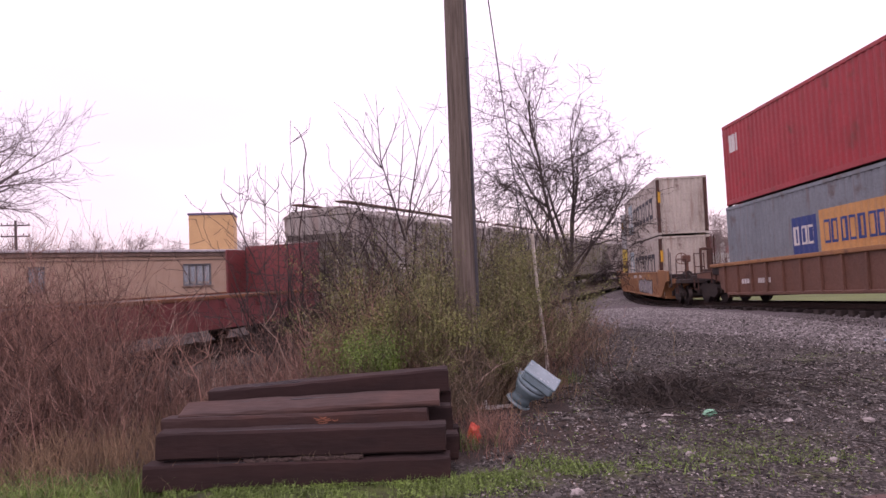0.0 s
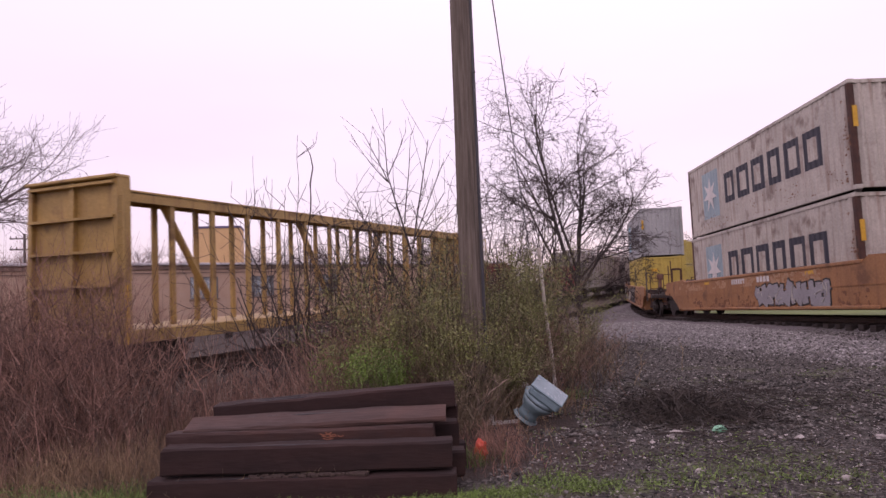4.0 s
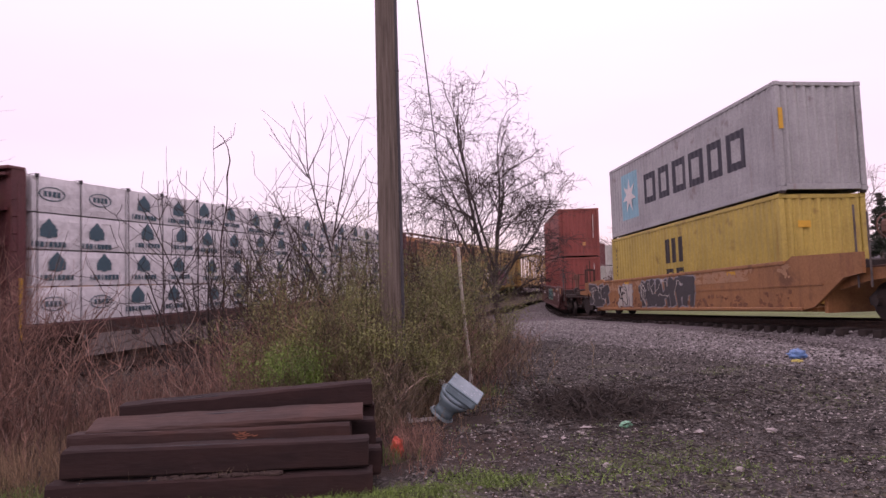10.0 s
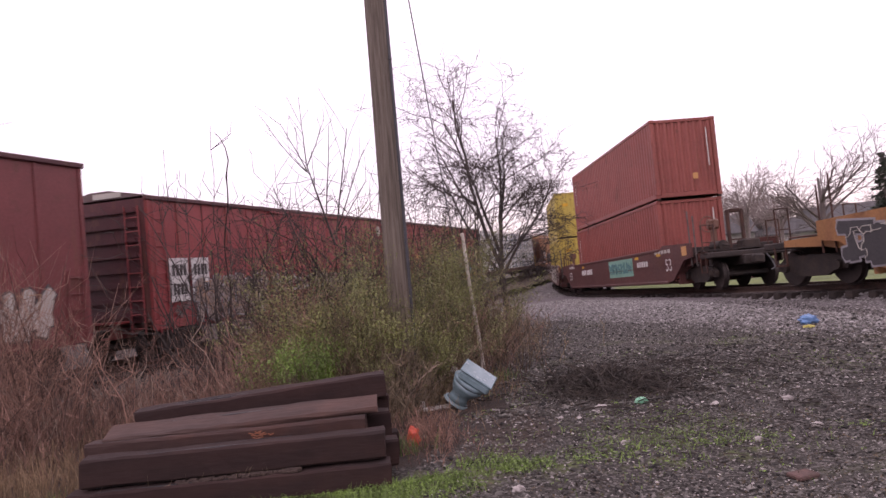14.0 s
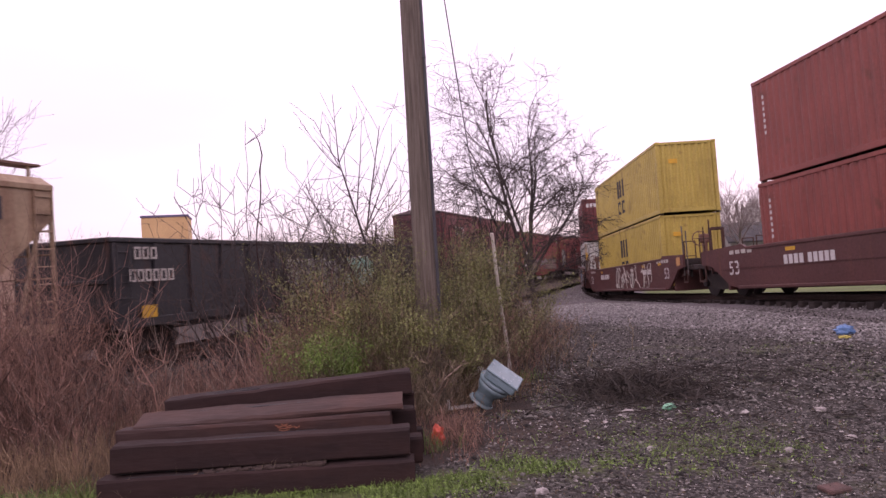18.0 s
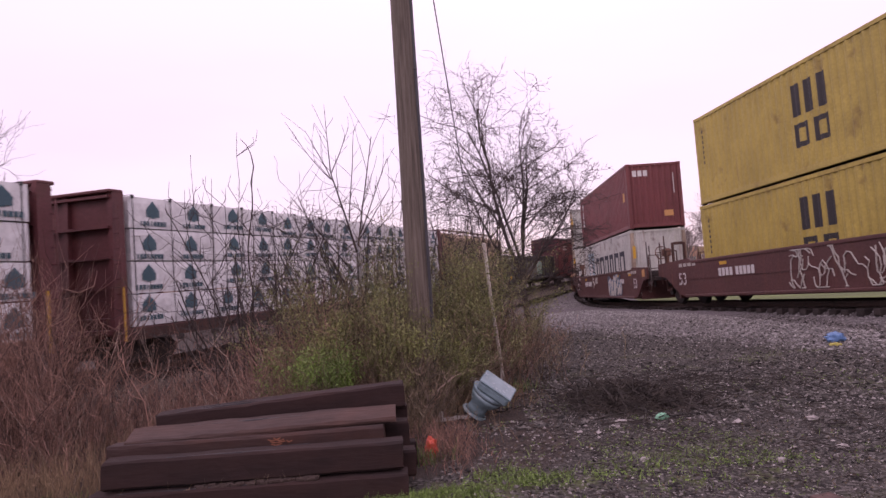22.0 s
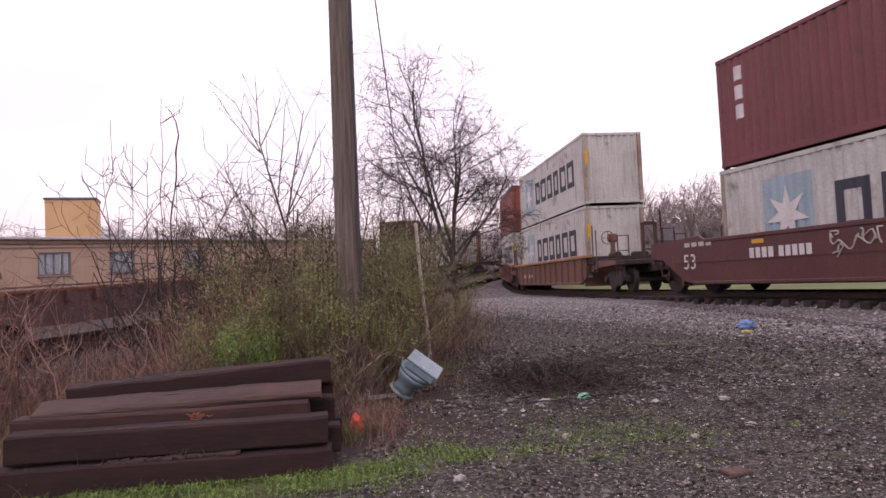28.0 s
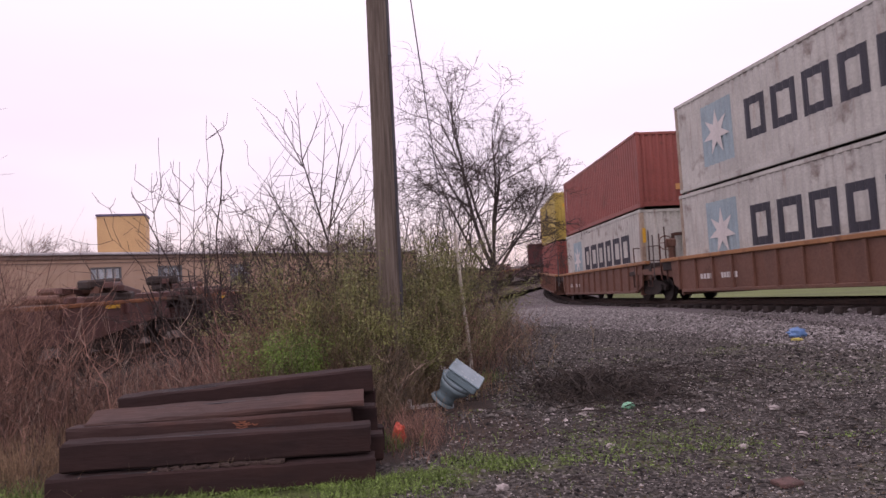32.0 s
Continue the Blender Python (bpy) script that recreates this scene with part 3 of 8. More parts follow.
# ---- railway rolling stock; each car's y runs along the track, z from the rail top ----
def paint(name, rgb, rust=0.35, rough=0.55):
    return surface(name, rgb, tuple(c * 0.8 for c in rgb), rough, scale=0.9, fine=18, bump=0.06, streak=tuple(0.45 * c + 0.55 * r for c, r in zip(rgb, RUST)), amount=rust)


m_c_red = paint("red_container_paint", (0.42, 0.035, 0.045), 0.15)
m_c_slate = paint("slate_blue_grey_container_paint", (0.215, 0.255, 0.285), 0.3)
m_c_white = paint("off_white_container_paint", (0.56, 0.565, 0.525), 0.3)
m_c_grey = paint("light_grey_container_paint", (0.40, 0.415, 0.42), 0.03)
m_c_dirty = paint("rust_stained_white_container_paint", (0.54, 0.50, 0.44), 0.55)
m_darkrust = surface("dark_rusted_steel", (0.095, 0.040, 0.028), (0.050, 0.024, 0.019), 0.85, scale=3)
m_c_yellow = paint("mustard_yellow_container_paint", (0.53, 0.405, 0.085), 0.05)
m_c_brick = paint("brick_red_container_paint", (0.300, 0.074, 0.058), 0.08)
m_c_maroon = paint("maroon_container_paint", (0.195, 0.047, 0.048), 0.1)
m_k_navy = plain_paint("dark_navy_mark", (0.035, 0.038, 0.055))
m_k_white = plain_paint("white_mark", (0.72, 0.70, 0.68))
m_k_cyan = plain_paint("pale_cyan_mark", (0.23, 0.50, 0.60))
m_k_blue = plain_paint("deep_blue_mark", (0.030, 0.065, 0.24))
m_k_orange = plain_paint("orange_mark", (0.66, 0.34, 0.12))
m_k_black = plain_paint("black_mark", (0.03, 0.028, 0.028))
m_k_yellow = plain_paint("safety_yellow_mark", (0.75, 0.42, 0.03))
m_g_green = plain_paint("mint_green_graffiti", (0.22, 0.46, 0.36))
m_g_teal = plain_paint("teal_graffiti", (0.08, 0.24, 0.24))
m_g_grey = plain_paint("grey_graffiti", (0.34, 0.33, 0.35))
m_g_pale = plain_paint("pale_graffiti", (0.55, 0.52, 0.47))
m_g_wine = plain_paint("wine_graffiti", (0.20, 0.04, 0.08))
m_g_dust = plain_paint("dusty_red_grey_remains", (0.20, 0.125, 0.115))
m_g_pink = plain_paint("faded_pink_graffiti", (0.34, 0.13, 0.14))
m_g_mint = plain_paint("greyed_mint_graffiti", (0.20, 0.20, 0.18))
m_g_char = plain_paint("charcoal_graffiti", (0.06, 0.058, 0.062))
m_grime = surface("greasy_dark_grime", (0.040, 0.027, 0.023), (0.022, 0.016, 0.015), 0.75, scale=3, fine=20, bump=0.2)
m_g_blue = plain_paint("dusty_blue_graffiti", (0.13, 0.22, 0.32))
m_g_fade = plain_paint("sun_faded_orange", (0.50, 0.29, 0.16))
m_g_rust = surface("rusty_brown_grime", (0.26, 0.115, 0.055), (0.18, 0.08, 0.042), 0.8)
m_railgrime = surface("grimy_end_sill", (0.15, 0.13, 0.12), (0.08, 0.065, 0.06), 0.8)
m_g_cream = plain_paint("dull_cream_graffiti", (0.30, 0.235, 0.20))
m_rustpost = paint("rusty_corner_paint", (0.42, 0.34, 0.26), 0.8)
m_k_faint = plain_paint("sun_faded_cyan", (0.33, 0.45, 0.50))
m_orange_car = paint("faded_orange_car_paint", (0.40, 0.185, 0.070), 0.6)
m_maroon_car = paint("maroon_brown_car_paint", (0.115, 0.038, 0.033), 0.25)
m_brown_car = paint("rusty_brown_car_paint", (0.180, 0.084, 0.056), 0.45)
m_yellow_car = paint("weathered_yellow_car_paint", (0.54, 0.365, 0.135), 0.5)
m_tanbrown = paint("faded_tan_brown_panel_paint", (0.24, 0.145, 0.085), 0.4)
m_cb_yellow = paint("dirty_yellow_beam_paint", (0.47, 0.305, 0.095), 0.5)
m_orange_hop = paint("rusted_orange_hopper_paint", (0.49, 0.225, 0.095), 0.75)
m_tan_hop = paint("tan_hopper_paint", (0.46, 0.325, 0.205), 0.75)
m_grey_hop = paint("pale_grey_hopper_paint", (0.40, 0.38, 0.35), 0.55)
m_box_red = paint("oxide_red_boxcar_paint", (0.315, 0.054, 0.053), 0.3)
m_box_dark = paint("dark_red_boxcar_paint", (0.225, 0.050, 0.050), 0.35)
# maroon taken darker: the bulkheads' shade is put into the paint
m_beam_red = paint("shade_darkened_maroon_paint", (0.135, 0.036, 0.038), 0.35)
# darker red than the sides, for boxcar end sheets and eaves
m_box_end = paint("darker_red_end_paint", (0.095, 0.022, 0.028), 0.45)
m_gon_black = paint("black_gondola_paint", (0.027, 0.028, 0.033), 0.2)
m_flat_red = paint("dark_rusty_flat_car_paint", (0.125, 0.056, 0.050), 0.6)
m_wrap = surface("white_lumber_wrap", (0.87, 0.88, 0.89), (0.78, 0.79, 0.80), 0.45, scale=2.2, fine=7, bump=0.5, vary=0.06)
m_wrapmark = plain_paint("dark_teal_print", (0.050, 0.130, 0.165))
m_strap = plain_paint("black_strap", (0.04, 0.04, 0.045))
m_deckwood = surface("worn_deck_planks", (0.16, 0.11, 0.08), (0.09, 0.06, 0.05), 0.9, stretch=(6, 0.6, 6))


def corrugated(a, b, z0, z1, out, pitch=0.278, depth=0.036):
    """A corrugated sheet from plan point a to b; out: the plan direction of its ribs."""
    m = Mesher()
    L = math.hypot(b[0] - a[0], b[1] - a[1])
    n = max(3, round(L / pitch))
    d = ((b[0] - a[0]) / L, (b[1] - a[1]) / L)
    pts = []
    for i in range(n):
        for f, o in ((0.0, 0), (0.26, 0), (0.50, 1), (0.76, 1)):
            pts.append(((i + f) * L / n, o * depth))
    pts.append((L, 0))
    for s, o in pts:
        x, y = a[0] + d[0] * s + out[0] * o, a[1] + d[1] * s + out[1] * o
        m.v += [(x, y, z0), (x, y, z1)]
    m.f = [(2 * i, 2 * i + 2, 2 * i + 3, 2 * i + 1) for i in range(len(pts) - 1)]
    return m


def mark(name, mesh, material, parent, label=""):
    """Paint on a car or a box; sprayed and printed strokes count as stuff."""
    ob = part(name, mesh, material, parent, label)
    if name in ("graffiti", "rust_band", "faded_band", "grime_band", "printed_mark", "code_mark", "stencil_bar", "data_mark"):
        tagged(ob, label, kind="stuff")
    return ob


def on_ribs(side, y, z, w, h, lift=0.003):
    """A painted patch that follows a container's corrugated side."""
    L, y0 = 11.952, -5.976
    n = round(L / 0.278)
    p = L / n
    cuts = {y - w / 2, y + w / 2}
    for i in range(int((y - w / 2 - y0) / p) - 1, int((y + w / 2 - y0) / p) + 2):
        cuts |= {q for q in (y0 + (i + f) * p for f in (0.0, 0.26, 0.5, 0.76)) if y - w / 2 < q < y + w / 2}

    def out(q):
        f = ((q - y0) / p) % 1
        return 0.036 * (0 if f < 0.26 else (f - 0.26) / 0.24 if f < 0.5 else 1 if f < 0.76 else (1 - f) / 0.24)

    m, row = Mesher(), sorted(cuts)
    for q in row:
        x = side * (1.174 + out(q) + lift)
        m.v += [(x, q, z - h / 2), (x, q, z + h / 2)]
    m.f = [(2 * i, 2 * i + 2, 2 * i + 3, 2 * i + 1) for i in range(len(row) - 1)]
    return m


def plate(side, y, z, w, h, x=0, skew=0.0, t=0.006):
    """A thin painted patch on a side: side -1 or 1 for x, centred at y, z; on a container's ribs where no x is given."""
    if x < 0.1:
        return on_ribs(side, y, z, w, h, 0.003 + x)
    s = skew * h / 2
    ring = [(y - w / 2 - s, z - h / 2), (y + w / 2 - s, z - h / 2), (y + w / 2 + s, z + h / 2), (y - w / 2 + s, z + h / 2)]
    return Mesher().prism(ring, "x", side * x, side * (x + t))


def end_plate(x, z, w, h, y, t=0.006):
    return Mesher().prism([(x - w / 2, z - h / 2), (x + w / 2, z - h / 2), (x + w / 2, z + h / 2), (x - w / 2, z + h / 2)], "y", y, y - t)


def scrawl(side, y, z, w, h, x, seed, n=7, t=0.006):
    """Spray-painted strokes: rounded, leaning blobs side by side."""
    rnd, m = random.Random(seed), Mesher()
    for i in range(n):
        cy, cz = y - w / 2 + w * (i + 0.5) / n, z + rnd.uniform(-0.08, 0.08) * h
        ww, hh, k = w / n * rnd.uniform(0.42, 0.62), h * rnd.uniform(0.36, 0.52), rnd.randint(7, 10)
        lean = rnd.uniform(-0.4, 0.4)
        ring = []
        for j in range(k):
            a = 2 * math.pi * j / k
            r = rnd.uniform(0.75, 1.15)
            ring.append((cy + r * ww * math.cos(a) + lean * r * hh * math.sin(a) * 0.5, cz + r * hh * math.sin(a)))
        m.prism(ring, "x", side * x, side * (x + t + 0.0004 * i))
    return m


def patches(side, y, z, w, h, x, seed, n=40, size=0.3, t=0.004):
    """Worn remains of sprayed paint: many ragged spots that thin out upwards."""
    rnd, m = random.Random(seed), Mesher()
    for i in range(n * 4):
        cy, cz = y + w * rnd.uniform(-0.5, 0.5), z - h / 2 + h * rnd.random() ** 1.4
        if noise.noise((cy * 0.9, cz * 1.3, seed)) < -0.12:
            continue
        ww, hh, k = size * h * rnd.uniform(0.08, 0.5), size * h * rnd.uniform(0.06, 0.34), rnd.randint(6, 9)
        ring = []
        for j in range(k):
            a, r = 2 * math.pi * j / k, rnd.uniform(0.6, 1.15)
            ring.append((cy + r * ww * math.cos(a), max(cz + r * hh * math.sin(a), z - h / 2)))
        m.prism(ring, "x", side * x, side * (x + t + 0.0002 * (i % 40)))
    return m


def bubble(side, y, z, w, h, x, seed, n, grow_by=0.0, t=0.006):
    """Rounded, leaning, overlapping letter-like blobs."""
    rnd, m = random.Random(seed), Mesher()
    for i in range(n):
        cy, cz = y - w / 2 + w * (i + 0.5) / n, z + rnd.uniform(-0.07, 0.07) * h
        ww, hh = w / n * rnd.uniform(0.5, 0.68) + grow_by, h * rnd.uniform(0.38, 0.52) + grow_by
        lean, notch, dent = rnd.uniform(-0.35, 0.35), rnd.uniform(0, 6.28), rnd.uniform(0.15, 0.38)
        ring = []
        for j in range(18):
            a = 2 * math.pi * j / 18
            r = 1 - dent * max(0, math.cos(a - notch)) ** 3 - dent * 0.6 * max(0, math.cos(a - notch - 2.4)) ** 4
            cx, sx = math.cos(a), math.sin(a)
            ring.append((cy + r * ww * math.copysign(abs(cx) ** 0.7, cx) + lean * hh * sx * 0.6, cz + r * hh * math.copysign(abs(sx) ** 0.7, sx)))
        m.prism(ring, "x", side * x, side * (x + t + 0.0006 * i))
    return m


def piece(side, y, z, w, h, x, seed, n, fill, edge, lab, shine=None):
    """One graffiti piece: dark or pale outline, fill and a few thin lines."""
    out = [("graffiti", bubble(side, y, z, w, h, x, seed, n, 0.05), edge, ""), ("graffiti", bubble(side, y, z, w, h, x + 0.012, seed, n), fill, lab)]
    if shine:
        out.append(("graffiti", strokes(side, y, z, w, h, x + 0.026, seed + 1, n + 3, 0.014), shine, ""))
    return out


def wild(side, y, z, w, h, x, seed, n, grow_by=0.0, t=0.006):
    """Angular, interlocking letter-like bars: slanted uprights, kinked arms and pointed ends."""
    rnd, m = random.Random(seed), Mesher()
    cw, q = w / n, 0
    for i in range(n):
        cy, lean = y - w / 2 + cw * (i + 0.5), rnd.uniform(-0.25, 0.3)
        bars_ = [(cy - cw * 0.28, -0.5, cy - cw * 0.28 + lean * cw, 0.5), (cy + cw * 0.3, -0.48, cy + cw * 0.3 + lean * cw, rnd.uniform(0.3, 0.55))]
        bars_.append((cy - cw * 0.5, rnd.uniform(-0.3, 0.4), cy + cw * 0.6, rnd.uniform(-0.4, 0.45)))
        if rnd.random() < 0.6:
            bars_.append((cy - cw * 0.4, rnd.choice((-0.45, 0.42)), cy + cw * 0.7, rnd.choice((-0.5, 0.2, 0.5))))
        for y0, z0, y1, z1 in bars_:
            a, b = Vector((y0, z + z0 * h * 0.86)), Vector((y1, z + z1 * h * 0.86))
            d = (b - a).normalized()
            k = Vector((-d.y, d.x)) * (cw * rnd.uniform(0.13, 0.22) + grow_by)
            a, b = a - d * (0.03 + grow_by), b + d * (0.03 + grow_by)
            e = b + d * rnd.uniform(0.0, 0.1) * cw
            m.prism([tuple(a - k), tuple(b - k * 0.9), tuple(e), tuple(b + k * 1.1), tuple(a + k)], "x", side * x, side * (x + t + 0.0005 * q))
            q += 1
    return m


def tag(side, y, z, w, h, x, seed, n, fill, edge, lab, shine=None):
    """One graffiti piece in angular letters: outline, fill and thin highlight lines."""
    out = [("graffiti", wild(side, y, z, w, h, x, seed, n, 0.045), edge, ""), ("graffiti", wild(side, y, z, w, h, x + 0.014, seed, n), fill, lab)]
    if shine:
        out.append(("graffiti", strokes(side, y, z, w, h * 0.8, x + 0.032, seed + 1, n + 5, 0.011), shine, ""))
    return out


def strokes(side, y, z, w, h, x, seed, n=9, r=0.022):
    """Thin sprayed lines that wander."""
    rnd, m = random.Random(seed), Mesher()
    for i in range(n):
        py, pz = y - w / 2 + w * rnd.random(), z + h * rnd.uniform(-0.4, 0.4)
        path, a = [], rnd.uniform(0, 6.28)
        for _ in range(9):
            path.append((side * x, py, pz))
            a += rnd.gauss(0, 0.7)
            py, pz = min(max(py + math.cos(a) * 0.14 * h, y - w / 2), y + w / 2), min(max(pz + math.sin(a) * 0.2 * h, z - h / 2), z + h / 2)
        m.tube(path, r, 4)
    return m


def word(side, y, z, w, h, n, x=0, gap=0.22, slit=True):
    """A brand's word as plain shapes in its colour: open frames (slit) or solid blocks."""
    m, cw = Mesher(), w / (n - gap)
    for i in range(n):
        c = y - w / 2 + cw * (i + 0.5 - gap / 2)
        bw = cw * (1 - gap)
        t = min(bw, h) * 0.245
        cells = [(c, z, bw, h)]
        if slit:
            cells = [(c - bw / 2 + t / 2, z, t, h), (c + bw / 2 - t / 2, z, t, h), (c, z + h / 2 - t / 2, bw - 2 * t, t), (c, z - h / 2 + t / 2, bw - 2 * t, t)]
        for cy, cz, cw_, ch_ in cells:
            q = plate(side, cy, cz, cw_, ch_, x)
            m.add(q.v, q.f)
    return m


def star(side, y, z, r, x=1.27, n=7):
    ring = []
    for i in range(2 * n):
        a, q = math.pi * i / n + math.pi / 2, r if i % 2 == 0 else 0.40 * r
        ring.append((y + q * math.cos(a), z + q * math.sin(a)))
    return Mesher().prism(ring, "x", side * x, side * (x + 0.006))


def container(mat, label, z, marks, H=2.896, locks=False):
    """A 40-foot high-cube box; its middle on the car's middle, base at z over the rail."""
    c = thing("shipping_container", label, "container", "containers on the stack train")
    W, Ln = 1.219, 6.096
    for s in (-1, 1):
        part("side_panel", corrugated((s * (W - 0.045), -Ln + 0.12), (s * (W - 0.045), Ln - 0.12), 0.16, H - 0.1, (s, 0)), mat, c)
    part("end_panel", corrugated((-W + 0.14, -Ln + 0.075), (W - 0.14, -Ln + 0.075), 0.2, H - 0.12, (0, -1), pitch=0.27, depth=0.055), mat, c)
    part("end_panel", corrugated((-W + 0.14, Ln - 0.075), (W - 0.14, Ln - 0.075), 0.2, H - 0.12, (0, 1), pitch=0.27, depth=0.055), mat, c)
    part("roof", B(0, 0, H - 0.045, 2 * W - 0.16, 2 * Ln - 0.16, 0.04), mat, c)
    part("floor", B(0, 0, 0.13, 2 * W - 0.16, 2 * Ln - 0.3, 0.06), m_darkiron, c)
    for s in (-1, 1):
        part("top_rail", B(s * (W - 0.035), 0, H - 0.06, 0.07, 2 * Ln - 0.36, 0.11, ch=0.01), mat, c)
        part("bottom_rail", B(s * (W - 0.035), 0, 0.09, 0.07, 2 * Ln - 0.36, 0.16, ch=0.01), mat, c)
        for e in (-1, 1):
            part("corner_post", B(s * (W - 0.08), e * (Ln - 0.08), H / 2, 0.16, 0.155, H - 0.24, ch=0.02), m_darkrust if mat is m_c_dirty else m_rustpost if mat is m_c_white else mat, c)
            for zz in (0.06, H - 0.06):
                cast = B(s * (W - 0.086), e * (Ln - 0.086), zz, 0.178, 0.178, 0.118, ch=0.012)
                part("corner_casting", cast, mat, c)
    if locks:
        for s in (-1, 1):
            for e in (-1, 1):
                part("twist_lock", B(s * (W - 0.09), e * (Ln - 0.09), -0.03, 0.13, 0.13, 0.062, ch=0.01), m_darkiron, c, "dark iron twist lock")
    for e in (-1, 1):
        part("end_header", B(0, e * (Ln - 0.06), H - 0.07, 2 * W - 0.36, 0.1, 0.11, ch=0.01), mat, c)
        part("end_sill", B(0, e * (Ln - 0.06), 0.11, 2 * W - 0.36, 0.1, 0.16, ch=0.01), mat, c)
    for name, mesh, mm, lab in marks:
        mark(name, mesh, mm, c, lab)
    return c


def shipping_marks(kind):
    """Painted marks by livery, on the left side (x negative), which faces the open ground."""
    s, out = -1, []
    small = Mesher()
    for i in range(7):
        small.add(*(lambda q: (q.v, q.f))(plate(s, 5.62, 2.35 - 0.17 * i, 0.13, 0.1)))
    if kind in ("grey", "white", "dirty"):
        ey, ew, wy, ww = (4.0, 1.7, -1.0, 7.0) if kind == "grey" else (3.75, 1.55, -1.1, 6.9)
        out.append(("emblem_panel", plate(s, ey, 1.5, ew, 1.85), m_k_cyan if kind == "grey" else m_k_faint, "pale blue emblem panel"))
        out.append(("emblem", star(s, ey, 1.5, 0.70, 1.2165), m_k_white, "white seven-pointed emblem"))
        out.append(("lettering", word(s, wy, 1.5, ww, 1.12, 6), m_k_navy, "dark block lettering"))
        if kind == "dirty":
            out.append(("rust_band", patches(s, 0.0, 0.45, 11.5, 0.6, 1.2135, 8, 46, 0.16), m_g_rust, "brown rust patches"))
            out.append(("rust_band", patches(s, -5.85, 1.3, 0.35, 2.2, 1.2135, 9, 26, 0.06), m_g_rust, ""))
        out.append(("safety_stripe", B(-1.10, -6.108, 1.9, 0.12, 0.02, 0.55), m_k_yellow, "yellow corner stripe"))
    elif kind == "yellow":
        out.append(("lettering", word(s, 0.15, 1.95, 1.35, 0.85, 3, slit=False, gap=0.4), m_k_black, "black block lettering"))
        out.append(("lettering", word(s, 0.15, 1.02, 1.35, 0.62, 2, gap=0.3), m_k_black, "black block lettering"))
        out.append(("code_mark", small, m_k_black, ""))
        out.append(("end_label", end_plate(-0.55, 2.1, 0.35, 0.18, -6.083), m_k_yellow, ""))
    elif kind == "red":
        out.append(("lettering", word(s, 5.3, 2.15, 0.62, 0.62, 3, gap=0.25, slit=False), m_k_white, "white block lettering"))
        out.append(("code_mark", word(s, -4.6, 2.45, 1.1, 0.12, 9, gap=0.3, slit=False), m_k_white, ""))
    elif kind == "slate":
        out.append(("logo_panel", plate(s, 1.15, 1.45, 1.3, 1.1), m_k_blue, "deep blue logo panel"))
        out.append(("logo_panel", plate(s, -1.35, 1.45, 3.3, 1.25), m_k_orange, "orange logo panel"))
        out.append(("lettering", word(s, 1.15, 1.45, 1.05, 0.55, 3, x=0.004), m_k_white, ""))
        out.append(("lettering", word(s, -1.35, 1.45, 3.0, 0.65, 8, x=0.004), m_k_blue, ""))
    elif kind == "brick":
        out.append(("code_mark", small, m_k_white, ""))
        out.append(("end_label", end_plate(0.3, 0.75, 0.18, 0.22, -6.081), m_k_orange, ""))
        out.append(("locking_rod", Mesher().tube([(0.85, -6.10, 1.1), (0.85, -6.10, 2.5)], 0.02, 6), m_k_white, ""))
    elif kind == "maroon":
        v = Mesher()
        for i, zz in enumerate((2.35, 1.85, 1.35)):
            q = plate(s, 5.3, zz, 0.3, 0.36)
            v.add(q.v, q.f)
        out.append(("lettering", v, m_k_white, "white block lettering"))
        e = Mesher()
        for i in range(3):
            q = end_plate(-0.85 + 0.24 * i, 2.45, 0.18, 0.26, -6.081)
            e.add(q.v, q.f)
        out.append(("lettering", e, m_k_white, ""))
        out.append(("end_label", end_plate(0.55, 0.62, 0.4, 0.26, -6.081), m_k_orange, ""))
        out.append(("locking_rod", Mesher().tube([(0.85, -6.10, 1.5), (0.85, -6.10, 2.4)], 0.02, 6), m_k_white, ""))
        out.append(("side_label", plate(s, -5.2, 1.5, 0.3, 0.4), m_k_orange, ""))
    return out


LIVERY = {
    "red": (m_c_red, "bright red corrugated shipping container with white lettering"),
    "slate": (m_c_slate, "slate grey container with blue and orange logo panels"),
    "white": (m_c_white, "off-white container with pale blue emblem and dark lettering"),
    "grey": (m_c_grey, "clean light grey container with emblem and dark lettering"),
    "dirty": (m_c_dirty, "rust-stained white container with emblem and dark lettering"),
    "yellow": (m_c_yellow, "mustard yellow corrugated container with black lettering"),
    "brick": (m_c_brick, "brick red corrugated shipping container with white code marks"),
    "maroon": (m_c_maroon, "maroon corrugated shipping container with white lettering"),
}


WHEELS, ROLL = [], (SPEED_R, 7)


